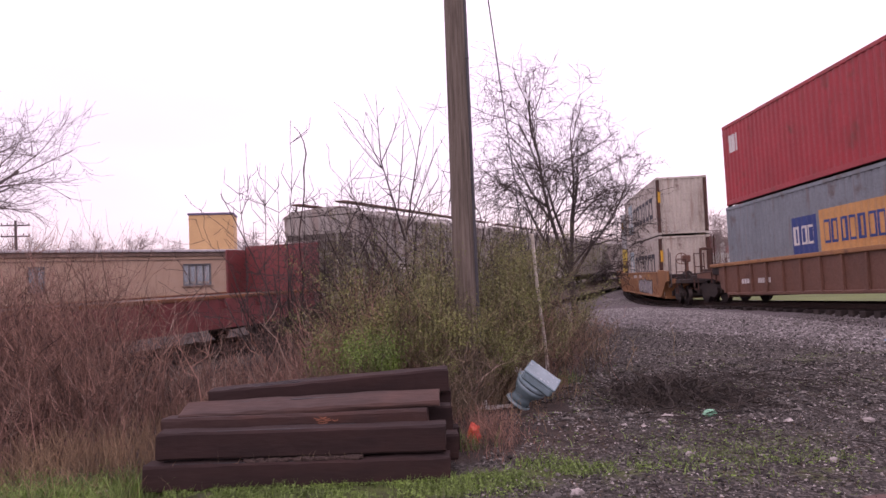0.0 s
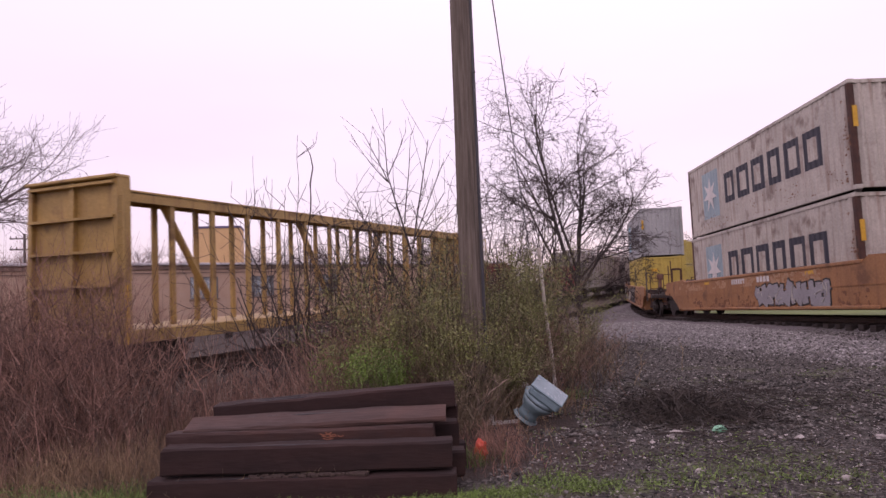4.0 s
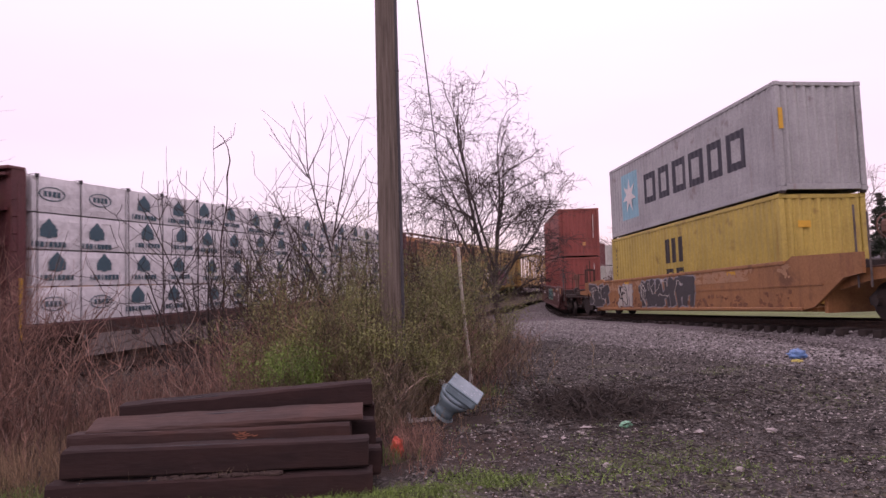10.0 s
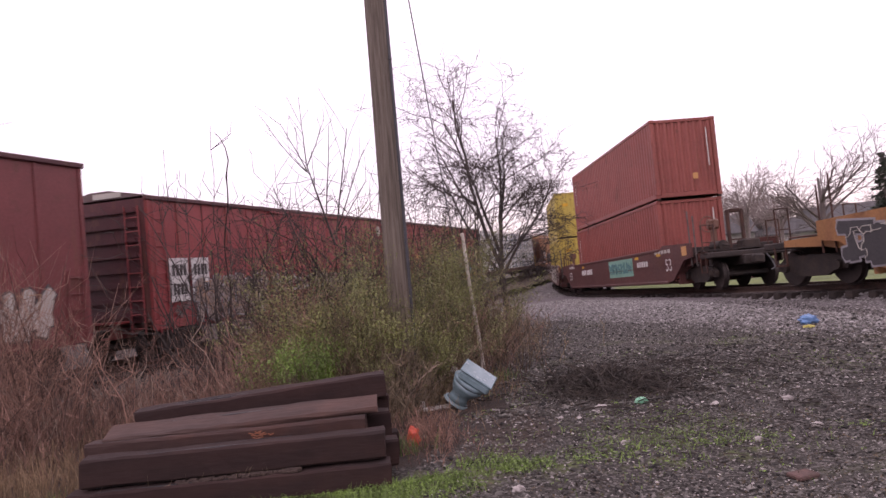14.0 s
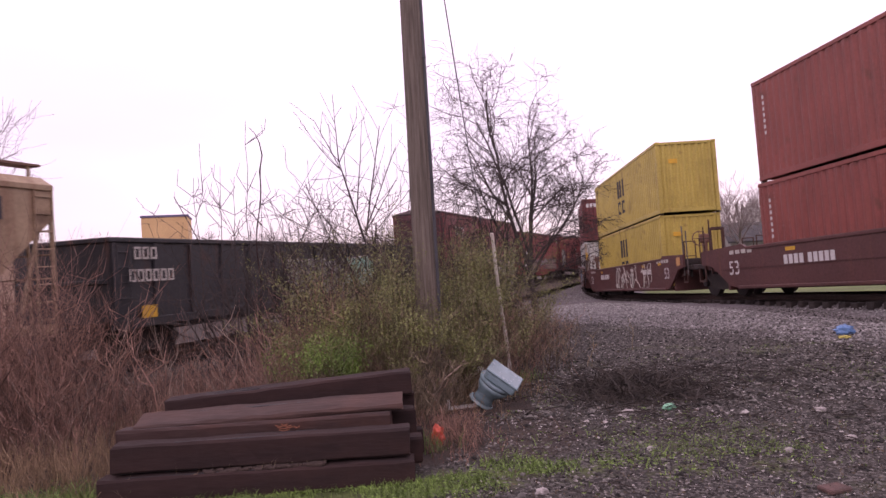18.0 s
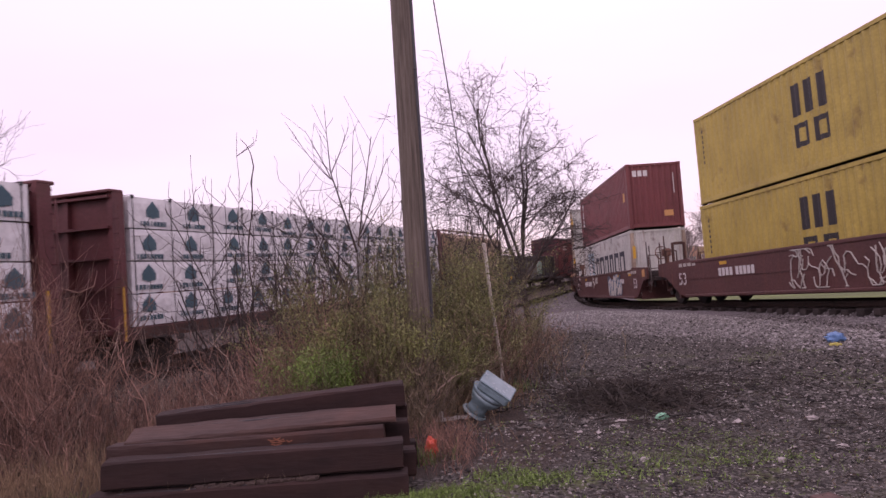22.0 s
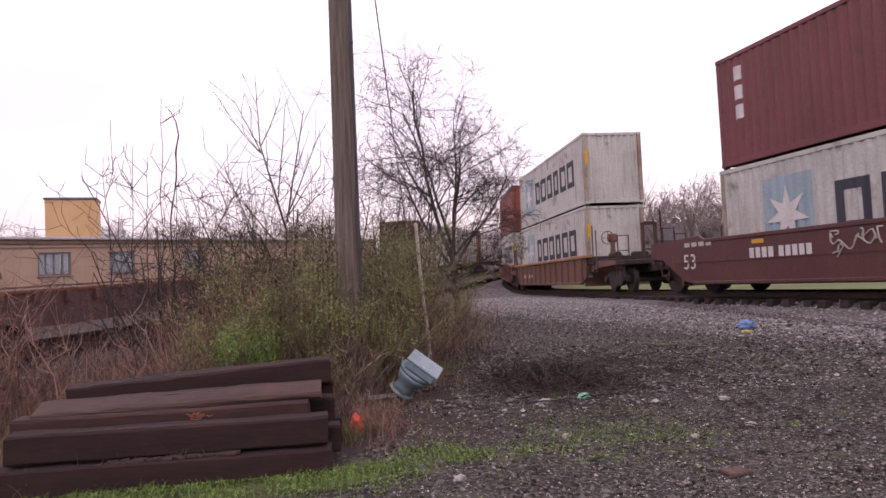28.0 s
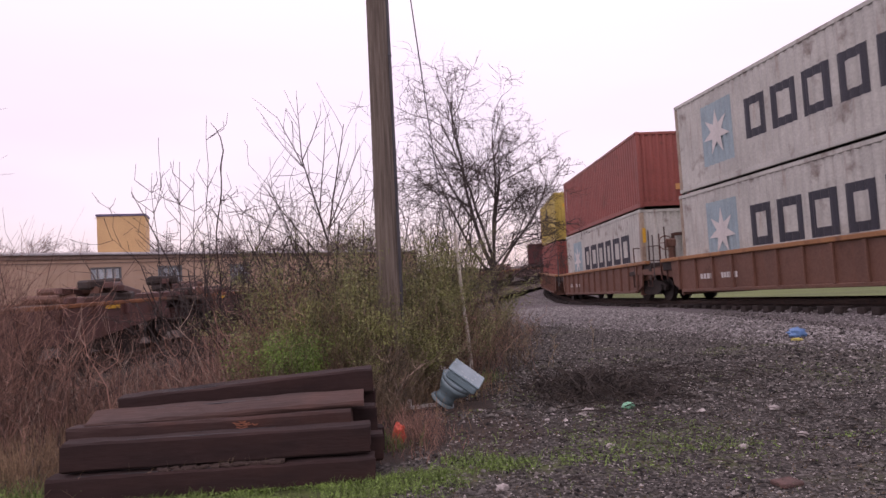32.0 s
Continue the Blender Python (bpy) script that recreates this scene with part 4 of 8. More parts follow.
def truck(car, y):
    """A four-wheel bogie under a car."""
    t = Mesher()
    for s in (-1, 1):
        t.prism([(y - 1.15, 0.52), (y - 0.95, 0.66), (y - 0.42, 0.74), (y + 0.42, 0.74), (y + 0.95, 0.66), (y + 1.15, 0.52), (y + 1.1, 0.36), (y + 0.8, 0.38), (y + 0.45, 0.22), (y - 0.45, 0.22), (y - 0.8, 0.38), (y - 1.1, 0.36)], "x", s * 0.93, s * 1.06)
        for k in (-0.12, 0.0, 0.12):
            t.tube([(s * 1.0, y + k * 1.6, 0.26), (s * 1.0, y + k * 1.6, 0.68)], 0.06, 8)
        for k in (-0.86, 0.86):
            t.tube([(s * 1.04, y + k, 0.46), (s * 1.16, y + k, 0.46)], 0.12, 10)
    t.box(0, y, 0.52, 2.0, 0.4, 0.3, ch=0.04)
    b = part("truck", t, m_darkiron, car)
    for k in (-0.86, 0.86):
        w = Mesher()
        for s in (-1, 1):
            w.tube([(s * 0.715, 0, 0), (s * 0.745, 0, 0), (s * 0.75, 0, 0), (s * 0.85, 0, 0)], [0.475, 0.47, 0.425, 0.42], 20)
        w.tube([(-0.72, 0, 0), (0.72, 0, 0)], 0.08, 8)
        WHEELS.append((part("wheelset", w, m_wheel, b, at=pose(0, y + k, 0.42)), y + k, *ROLL))
    return b


def coupler(car, y, sgn):
    c = Mesher().box(0, y, 0.82, 0.22, 0.9, 0.2, ch=0.03).box(0.03, y + sgn * 0.42, 0.82, 0.34, 0.24, 0.28, ch=0.05)
    part("coupler", c, m_darkiron, car)


def well_car(mat, label, long_well, half, marks, graffiti=(), trucks=(True, True), ribs=False):
    """A well car: deep side sills between end platforms over the trucks. half: to the coupling at each end."""
    c = thing("well_car", label, "rail car", "cars of the stack train")
    wl = 8.35 if long_well else 6.55
    for s in (-1, 1):
        if ribs:
            ring = [(-wl, 0.95), (-wl + 0.1, 0.55), (-wl + 0.7, 0.30), (wl - 0.7, 0.30), (wl - 0.1, 0.55), (wl, 0.95), (wl, 1.32), (-wl, 1.32)]
            part("side_sill", Mesher().prism(ring, "x", s * 1.36, s * 1.42), mat, c)
            part("top_chord", B(s * 1.40, 0, 1.38, 0.2, 2 * wl + 1.2, 0.12, ch=0.015), m_orange_car if s < 0 else mat, c, "faded orange top chord")
            part("bottom_chord", B(s * 1.40, 0, 0.33, 0.16, 2 * wl - 1.4, 0.1, ch=0.015), mat, c)
            for i in range(13):
                part("rib", B(s * 1.45, -wl + 0.55 + i * (2 * wl - 1.1) / 12, 0.84, 0.09, 0.1, 0.94, ch=0.012), mat, c)
        else:
            ring = [(-wl - 0.9, 1.05), (-wl - 0.3, 0.98), (-wl + 0.75, 0.34), (-wl + 1.1, 0.28), (wl - 1.1, 0.28), (wl - 0.75, 0.34), (wl + 0.3, 0.98), (wl + 0.9, 1.05), (wl + 0.9, 1.50), (wl - 1.5, 1.58), (wl - 1.9, 1.40), (-wl + 1.9, 1.40), (-wl + 1.5, 1.58), (-wl - 0.9, 1.50)]
            part("side_sill", Mesher().prism(ring, "x", s * 1.38, s * 1.46), mat, c)
            part("top_chord", B(s * 1.42, 0, 1.44, 0.14, 2 * wl - 3.6, 0.1, ch=0.015), mat, c)
            part("bottom_chord", B(s * 1.42, 0, 0.29, 0.16, 2 * wl - 2.4, 0.09, ch=0.015), mat, c)
            part("break_line", B(s * 1.468, 0, 0.86, 0.02, 2 * wl - 0.8, 0.03), mat, c)
    part("well_floor", Mesher().box(0, 0, 0.46 if ribs else 0.27, 2.6, 2 * wl - 1.8, 0.1).box(0, -wl + 0.5, 0.7, 2.7, 0.12, 1.0).box(0, wl - 0.5, 0.7, 2.7, 0.12, 1.0), mat, c)
    for e in (-1, 1):
        mid, ln = e * (wl + half) / 2, half - wl - 0.7
        part("end_platform", Mesher().box(0, mid, 1.03, 2.5, ln, 0.18, ch=0.03).box(0, e * (wl + 0.3), 1.2, 2.7, 0.9, 0.32, ch=0.03), m_grime, c, "greasy dark end platform")
        part("draft_sill", B(0, e * (half - 1.5), 0.83, 0.62, 2.6, 0.3, ch=0.03), m_grime, c)
        part("brake_cylinder", Mesher().tube([(-0.62, e * (wl + 0.75), 1.34), (-0.62, e * (wl + 1.45), 1.34)], [0.15, 0.15], 12).tube([(-0.62, e * (wl + 1.45), 1.34), (-0.62, e * (wl + 1.9), 1.30)], 0.035, 6), m_darkiron, c)
        part("valve_box", B(0.35, e * (wl + 1.1), 1.30, 0.55, 0.5, 0.36, ch=0.05), m_darkiron, c)
        part("pipe", Mesher().tube([(-1.12, e * (wl + 0.6), 1.18), (-1.12, e * (half - 1.2), 1.20), (-0.9, e * (half - 0.9), 0.98)], 0.028, 6), m_darkrust, c)
        for s in (-1, 1):
            part("platform_skirt", Mesher().prism([(e * (wl - 0.1), 1.18), (e * (half - 1.15), 1.14), (e * (half - 1.15), 0.98), (e * (wl + 0.9), 0.90), (e * (wl - 0.1), 0.72)], "x", s * 1.20, s * 1.27), m_brown_car if ribs else mat, c)
            part("corner_step", Mesher().box(s * 1.24, e * (half - 0.95), 0.52, 0.05, 0.42, 0.04).box(s * 1.24, e * (half - 1.15), 0.76, 0.04, 0.04, 0.5).box(s * 1.24, e * (half - 0.75), 0.76, 0.04, 0.04, 0.5), m_darkrust, c)
        if trucks[0 if e < 0 else 1]:
            truck(c, e * (half - 1.75))
        coupler(c, e * (half - 0.45), e)
        for s in (-1, 1):
            rails = Mesher()
            for x in (0.85 * s, 1.25 * s):
                rails.tube([(x, e * (half - 0.9), 1.1), (x, e * (half - 0.9), 2.0)], 0.022, 6)
            for zz in (1.45, 1.98):
                rails.tube([(0.85 * s, e * (half - 0.9), zz), (1.25 * s, e * (half - 0.9), zz)], 0.018, 5)
            part("handrail", rails, m_darkrust, c)
        for k in (0.55, 0.95):
            part("guide_pole", Mesher().tube([(-1.30, e * (wl + k), 0.75), (-1.30, e * (wl + k), 2.55 if k < 0.7 else 2.35)], 0.024, 6), m_darkrust if e > 0 else m_railgrime, c)
    hoop = Mesher()
    for x in (-0.05, 0.42):
        hoop.box(x, -half + 1.55, 1.80, 0.10, 0.12, 1.35, ch=0.02)
    hoop.box(0.185, -half + 1.55, 2.44, 0.37, 0.12, 0.12, ch=0.02).box(0.185, -half + 1.55, 1.5, 0.37, 0.05, 0.05)
    part("brake_hoop", hoop, m_darkrust, c, "rusty rectangular brake frame")
    by = -wl - 0.75
    brake = Mesher().prism([(-0.66, 1.2), (-0.44, 1.2), (-0.48, 1.7), (-0.46, 1.95), (-0.64, 1.95), (-0.62, 1.7)], "y", by, by + 0.12).box(-0.55, by + 0.06, 2.05, 0.36, 0.24, 0.32, ch=0.05)
    part("brake_stand", brake, m_brown_car, c, "rusty brake stand")
    wheel = Mesher()
    wheel.tube([(-0.80 + 0.25 * math.cos(a), by - 0.14, 2.05 + 0.25 * math.sin(a)) for a in [math.pi * i / 8 for i in range(17)]], 0.02, 5)
    wheel.tube([(-1.04, by - 0.14, 2.05), (-0.56, by - 0.14, 2.05)], 0.014, 5).tube([(-0.80, by - 0.14, 1.81), (-0.80, by - 0.14, 2.29)], 0.014, 5).tube([(-0.80, by - 0.14, 2.05), (-0.62, by + 0.02, 2.05)], 0.02, 5)
    part("brake_wheel", wheel, m_brown_car, c)
    part("air_hose", Mesher().tube([(0.45, -half + 0.3, 0.95), (0.5, -half + 0.1, 0.7), (0.45, -half - 0.1, 0.5), (0.3, -half - 0.15, 0.45)], 0.03, 6), m_strap, c)
    part("crossover_step", Mesher().box(0, -half + 0.75, 1.2, 2.6, 0.22, 0.05).box(-1.1, -half + 0.75, 0.95, 0.04, 0.2, 0.5).box(1.1, -half + 0.75, 0.95, 0.04, 0.2, 0.5), m_grime, c)
    for name, mesh, mm in marks:
        mark(name, mesh, mm, c)
    for name, mesh, mm, lab in graffiti:
        mark(name, mesh, mm, c, lab)
    return c


def bars(y, z, w, h, n, x=1.462, side=-1):
    return word(side, y, z, w, h, n, x=x, gap=0.28, slit=False)


def number_text(txt, size, x, y, z):
    """Readable figures, cut as a thin solid that faces the open ground."""
    cu = bpy.data.curves.new("figure", "FONT")
    cu.body, cu.size, cu.extrude, cu.align_x, cu.align_y = txt, size, 0.003, "CENTER", "CENTER"
    cu.space_character = 1.05
    ob = bpy.data.objects.new("figure", cu)
    me = bpy.data.meshes.new_from_object(ob)
    bpy.data.objects.remove(ob)
    me.transform(Matrix(((0, 0, -1, x), (-1, 0, 0, y), (0, 1, 0, z), (0, 0, 0, 1))))
    me.materials.clear()
    me.materials.append(m_k_white)
    return me


def unit_marks(kind):
    if kind == "maroon":
        return [("lettering", bars(4.4, 1.0, 0.82, 0.25, 4), m_k_white), ("lettering", bars(3.3, 1.0, 1.0, 0.25, 5), m_k_white),
                ("figure", number_text("53", 0.60, -1.464, -7.3, 0.86), m_k_white), ("figure", number_text("53", 0.60, -1.464, 7.3, 0.86), m_k_white),
                ("reflector", bars(-4.0, 1.28, 0.42, 0.1, 1), m_k_yellow), ("reflector", bars(-6.4, 1.28, 0.4, 0.1, 1), m_k_yellow), ("reflector", bars(4.5, 1.28, 0.42, 0.1, 1), m_k_yellow),
                ("data_mark", bars(-6.8, 1.36, 1.5, 0.12, 5), m_g_pale), ("end_reflector", bars(-8.75, 1.28, 0.4, 0.3, 1), m_k_orange),
                ("lettering", bars(-4.6, 1.02, 1.2, 0.2, 5), m_k_white), ("data_mark", bars(6.9, 1.36, 1.2, 0.12, 4), m_g_pale)]
    if kind == "orange":
        return [("lettering", bars(-1.0, 1.25, 0.9, 0.18, 4), m_k_white), ("lettering", bars(1.0, 1.25, 1.1, 0.18, 6), m_k_white),
                ("reflector", bars(4.0, 1.3, 0.5, 0.1, 1), m_k_yellow), ("reflector", bars(-4.0, 1.3, 0.5, 0.1, 1), m_k_yellow), ("faded_band", patches(-1, 1.5, 1.22, 12.0, 0.34, 1.4602, 3, 70, 0.8), m_g_fade), ("grime_band", patches(-1, 0.0, 0.52, 13.5, 0.4, 1.4602, 4, 60, 0.6), m_g_rust)]
    return [("lettering", bars(4.4, 0.75, 0.7, 0.16, 4, 1.425), m_k_white), ("lettering", bars(3.2, 0.75, 0.8, 0.16, 6, 1.425), m_k_white)]


STACKS = [  # arc of the middle, car paint, long well, half length, top, bottom, graffiti, trucks, ribs
    (79.1, "brown", False, 10.1, "red", "slate", (), (True, True)),
    (100.6, "orange", True, 11.2, "dirty", "dirty", tag(-1, -2.8, 0.72, 4.4, 0.66, 1.461, 11, 6, m_g_grey, m_k_black, "grey spray graffiti", m_g_pale), (True, True)),
    (124.6, "orange", True, 11.75, "grey", "yellow", tag(-1, 0.4, 0.84, 4.2, 1.0, 1.461, 21, 5, m_g_char, m_g_grey, "charcoal spray graffiti with pale outlines", m_g_pale) + tag(-1, 4.1, 0.82, 1.3, 0.9, 1.461, 25, 2, m_g_pale, m_g_grey, "pale spray graffiti", m_k_black) + tag(-1, 7.2, 0.9, 2.4, 0.85, 1.461, 23, 3, m_g_char, m_g_grey, "charcoal spray graffiti", m_g_pale) + [("faded_band", patches(-1, -4.4, 1.22, 5.0, 0.34, 1.4605, 29, 60, 0.8), m_g_fade, "faded pale orange paint")], (True, True)),
    (148.8, "maroon", True, 10.6, "brick", "brick", [("graffiti", plate(-1, -1.8, 0.97, 3.3, 0.72, 1.461), m_g_green, "mint green sprayed block"), ("graffiti", wild(-1, -1.8, 0.97, 3.0, 0.5, 1.470, 31, 6, -0.03), m_g_teal, "dark teal spray letters")], (True, True)),
    (168.6, "maroon", True, 9.8, "yellow", "yellow", [("graffiti", strokes(-1, -2.0, 0.88, 6.4, 1.0, 1.475, 41, 30, 0.018), m_g_pale, "white sprayed line graffiti")], (False, True)),
    (188.15, "maroon", True, 9.8, "maroon", "white", piece(-1, -3.3, 0.82, 2.8, 0.95, 1.461, 51, 5, m_g_pale, m_g_blue, "white spray graffiti with blue edges", m_g_blue) + [("graffiti", strokes(-1, 1.6, 1.05, 1.3, 0.55, 1.475, 52, 7, 0.018), m_g_pale, "")], (False, True)),
    (209.6, "brown", False, 10.6, "white", "white", (), (True, True)),
    (225.0, "brown", False, 7.8, "brick", "white", (), (False, True)),
    (240.7, "brown", False, 7.8, "yellow", "brick", (), (False, True)),
    (257.0, "brown", False, 8.2, "brick", "maroon", (), (False, True)),
]
CAR_LABEL = {"brown": "rusty brown well car with ribbed sides", "orange": "faded orange well car with rust and graffiti", "maroon": "maroon well car with deep smooth sides"}
CAR_PAINT = {"brown": m_brown_car, "orange": m_orange_car, "maroon": m_maroon_car}


def stack_train():
    for arc, kind, long_well, half, top, bottom, graffiti, trucks in STACKS:
        car = well_car(CAR_PAINT[kind], CAR_LABEL[kind], long_well, half, unit_marks(kind), graffiti, trucks, kind == "brown")
        rides(car, RIGHT, arc, SPEED_R, RAIL_R)
        low, floor = 2.896, 0.55 if kind == "brown" else 0.36
        for livery, lift, tall in ((bottom, floor, low), (top, floor + low + 0.06, 2.896)):
            mat, label = LIVERY[livery]
            rides(container(mat, label, lift, shipping_marks(livery), tall, lift > 1), RIGHT, arc, SPEED_R, RAIL_R, lift)


stack_train()
ROLL = (SPEED_L, 16)


# ---- the freight train on the straight track; its right side (x positive) faces the open ground ----
def underframe(c, half, mat, deck=1.02):
    part("centre_sill", B(0, 0, deck - 0.24, 0.5, 2 * half - 1.2, 0.34, ch=0.03), mat, c)
    for e in (-1, 1):
        truck(c, e * (half - 2.1))
        coupler(c, e * (half - 0.25), e)
    part("air_reservoir", Mesher().tube([(0.6, -1.6, deck - 0.45), (0.6, -0.5, deck - 0.45)], 0.2, 12), m_darkiron, c)
    part("brake_valve", B(-0.5, 0.6, deck - 0.42, 0.5, 0.8, 0.4, ch=0.04), m_darkiron, c)


def ladder(c, x, y, z0, z1, mat, along="y", w=0.42):
    m = Mesher()
    dx, dy = (0, w / 2) if along == "y" else (w / 2, 0)
    for s in (-1, 1):
        m.tube([(x + s * dx, y + s * dy, z0), (x + s * dx, y + s * dy, z1)], 0.022, 5)
    z = z0 + 0.15
    while z < z1:
        m.tube([(x - dx, y - dy, z), (x + dx, y + dy, z)], 0.016, 5)
        z += 0.36
    part("ladder", m, mat, c)


def hopper(mat, label, half, marks, top=4.25, bays=3, ribs=True, board_z=0.24, end_mat=None, panels=()):
    """A covered hopper: sloped ends, ribbed or smooth sides, hatches and a running board on top."""
    c = thing("covered_hopper", label, "rail car", "cars of the freight train")
    W, sill, body = 1.52, 1.05, half - 0.5
    slope, end_mat = 2.1, end_mat or mat
    for s in (-1, 1):
        ring = [(-body + slope, sill + 0.1), (body - slope, sill + 0.1), (body - slope + 0.1, sill + 0.45), (body, top - 0.9), (body, top - 0.25), (-body, top - 0.25), (-body, top - 0.9), (-body + slope - 0.1, sill + 0.45)]
        part("side_sheet", Mesher().prism(ring, "x", s * (W - 0.05), s * W), mat, c)
        part("side_sill", B(s * (W - 0.06), 0, sill, 0.16, 2 * half - 1.1, 0.2, ch=0.02), mat, c)
        part("top_sill", B(s * (W - 0.02), 0, top - 0.28, 0.12, 2 * body, 0.14, ch=0.02), end_mat, c)
        for k, pm in panels:
            step = (2 * body - 2 * slope - 0.2) / 12
            part("side_panel", B(s * (W + 0.004), -body + slope + 0.1 + step * (k + 0.5), (sill + top) / 2 - 0.05, 0.008, step - 0.12, top - sill - 0.5), pm, c, "repainted brown panel")
        if ribs:
            n = 12
            for i in range(n + 1):
                y = -body + slope + 0.1 + i * (2 * body - 2 * slope - 0.2) / n
                part("side_post", B(s * (W + 0.035), y, (sill + top) / 2 - 0.05, 0.08, 0.1, top - sill - 0.45, ch=0.012), mat, c)
    for e in (-1, 1):
        ring = [(e * (body - slope + 0.02), sill + 0.3), (e * body, top - 0.9), (e * body, top - 0.25), (e * (body - 0.06), top - 0.25), (e * (body - 0.06), top - 0.88), (e * (body - slope - 0.06), sill + 0.3)]
        m = Mesher().prism([(u, w) for u, w in ring], "x", -W + 0.055, W - 0.055)
        # a brown end_mat puts the slope sheet's shade, and dirt, into its colour
        part("slope_sheet", m, end_mat, c)
        part("end_deck", B(0, e * (half - 0.85), sill, 2.7, 1.2, 0.12, ch=0.02), mat, c)
        ef = Mesher()
        for x in (-1.42, -0.75, 0.75, 1.42):
            ef.tube([(x, e * (half - 0.45), sill), (x, e * (body - 0.02), top - 0.35)], 0.035, 6)
        for x in (-1.42, 1.42):
            ef.tube([(x, e * (half - 1.35), sill), (x, e * (body - 0.15), top - 0.6)], 0.05, 6)
        for zz in (1.6, 2.1, 2.6, 3.1):
            ef.tube([(-1.42, e * (half - 0.45), zz), (1.42, e * (half - 0.45), zz)], 0.02, 5)
        part("end_frame", ef, end_mat, c)
        ladder(c, W + 0.02, e * (half - 0.75), sill - 0.3, top - 0.3, end_mat)
    part("roof", Mesher().prism([(-W, top - 0.22), (W, top - 0.22), (W - 0.3, top - 0.03), (0, top + 0.06), (-W + 0.3, top - 0.03)], "y", -body, body), mat, c)
    board = Mesher()
    for x in (-0.95, 0.95):
        board.box(x, 0, top + board_z, 0.42, 2 * body - 0.5 + 2 * (board_z > 0.2) * 0.3, 0.05)
    part("running_board", board, m_brown_car, c, "rusty steel running board")
    st = Mesher()
    for i in range(11):
        for x in (-1.1, 1.1):
            st.box(x, -body + 0.2 + i * (2 * body - 0.4) / 10, top + board_z - 0.14, 0.05, 0.05, 0.28)
    part("board_stand", st, mat, c)
    for i in range(5):
        part("hatch", B(0, -body + 1.6 + i * (2 * body - 3.2) / 4, top + 0.12, 0.85, 1.5, 0.12, ch=0.04), mat, c)
    for i in range(bays):
        y = (i - (bays - 1) / 2) * (2 * body - 2 * slope) / bays
        q = (2 * body - 2 * slope) / bays / 2 - 0.05
        m = Mesher()
        lo, hi = 0.42, sill + 0.02
        vs = [(x * 1.3, y + yy * q, hi) for x, yy in ((-1, -1), (1, -1), (1, 1), (-1, 1))] + [(x * 0.45, y + yy * 0.28, lo) for x, yy in ((-1, -1), (1, -1), (1, 1), (-1, 1))]
        m.add(vs, [(3, 2, 1, 0), (4, 5, 6, 7)] + [(k, (k + 1) % 4, (k + 1) % 4 + 4, k + 4) for k in range(4)])
        part("discharge_bay", m, mat, c)
    underframe(c, half, mat, sill)
    for name, mesh, mm, lab in marks:
        mark(name, mesh, mm, c, lab)
    return c


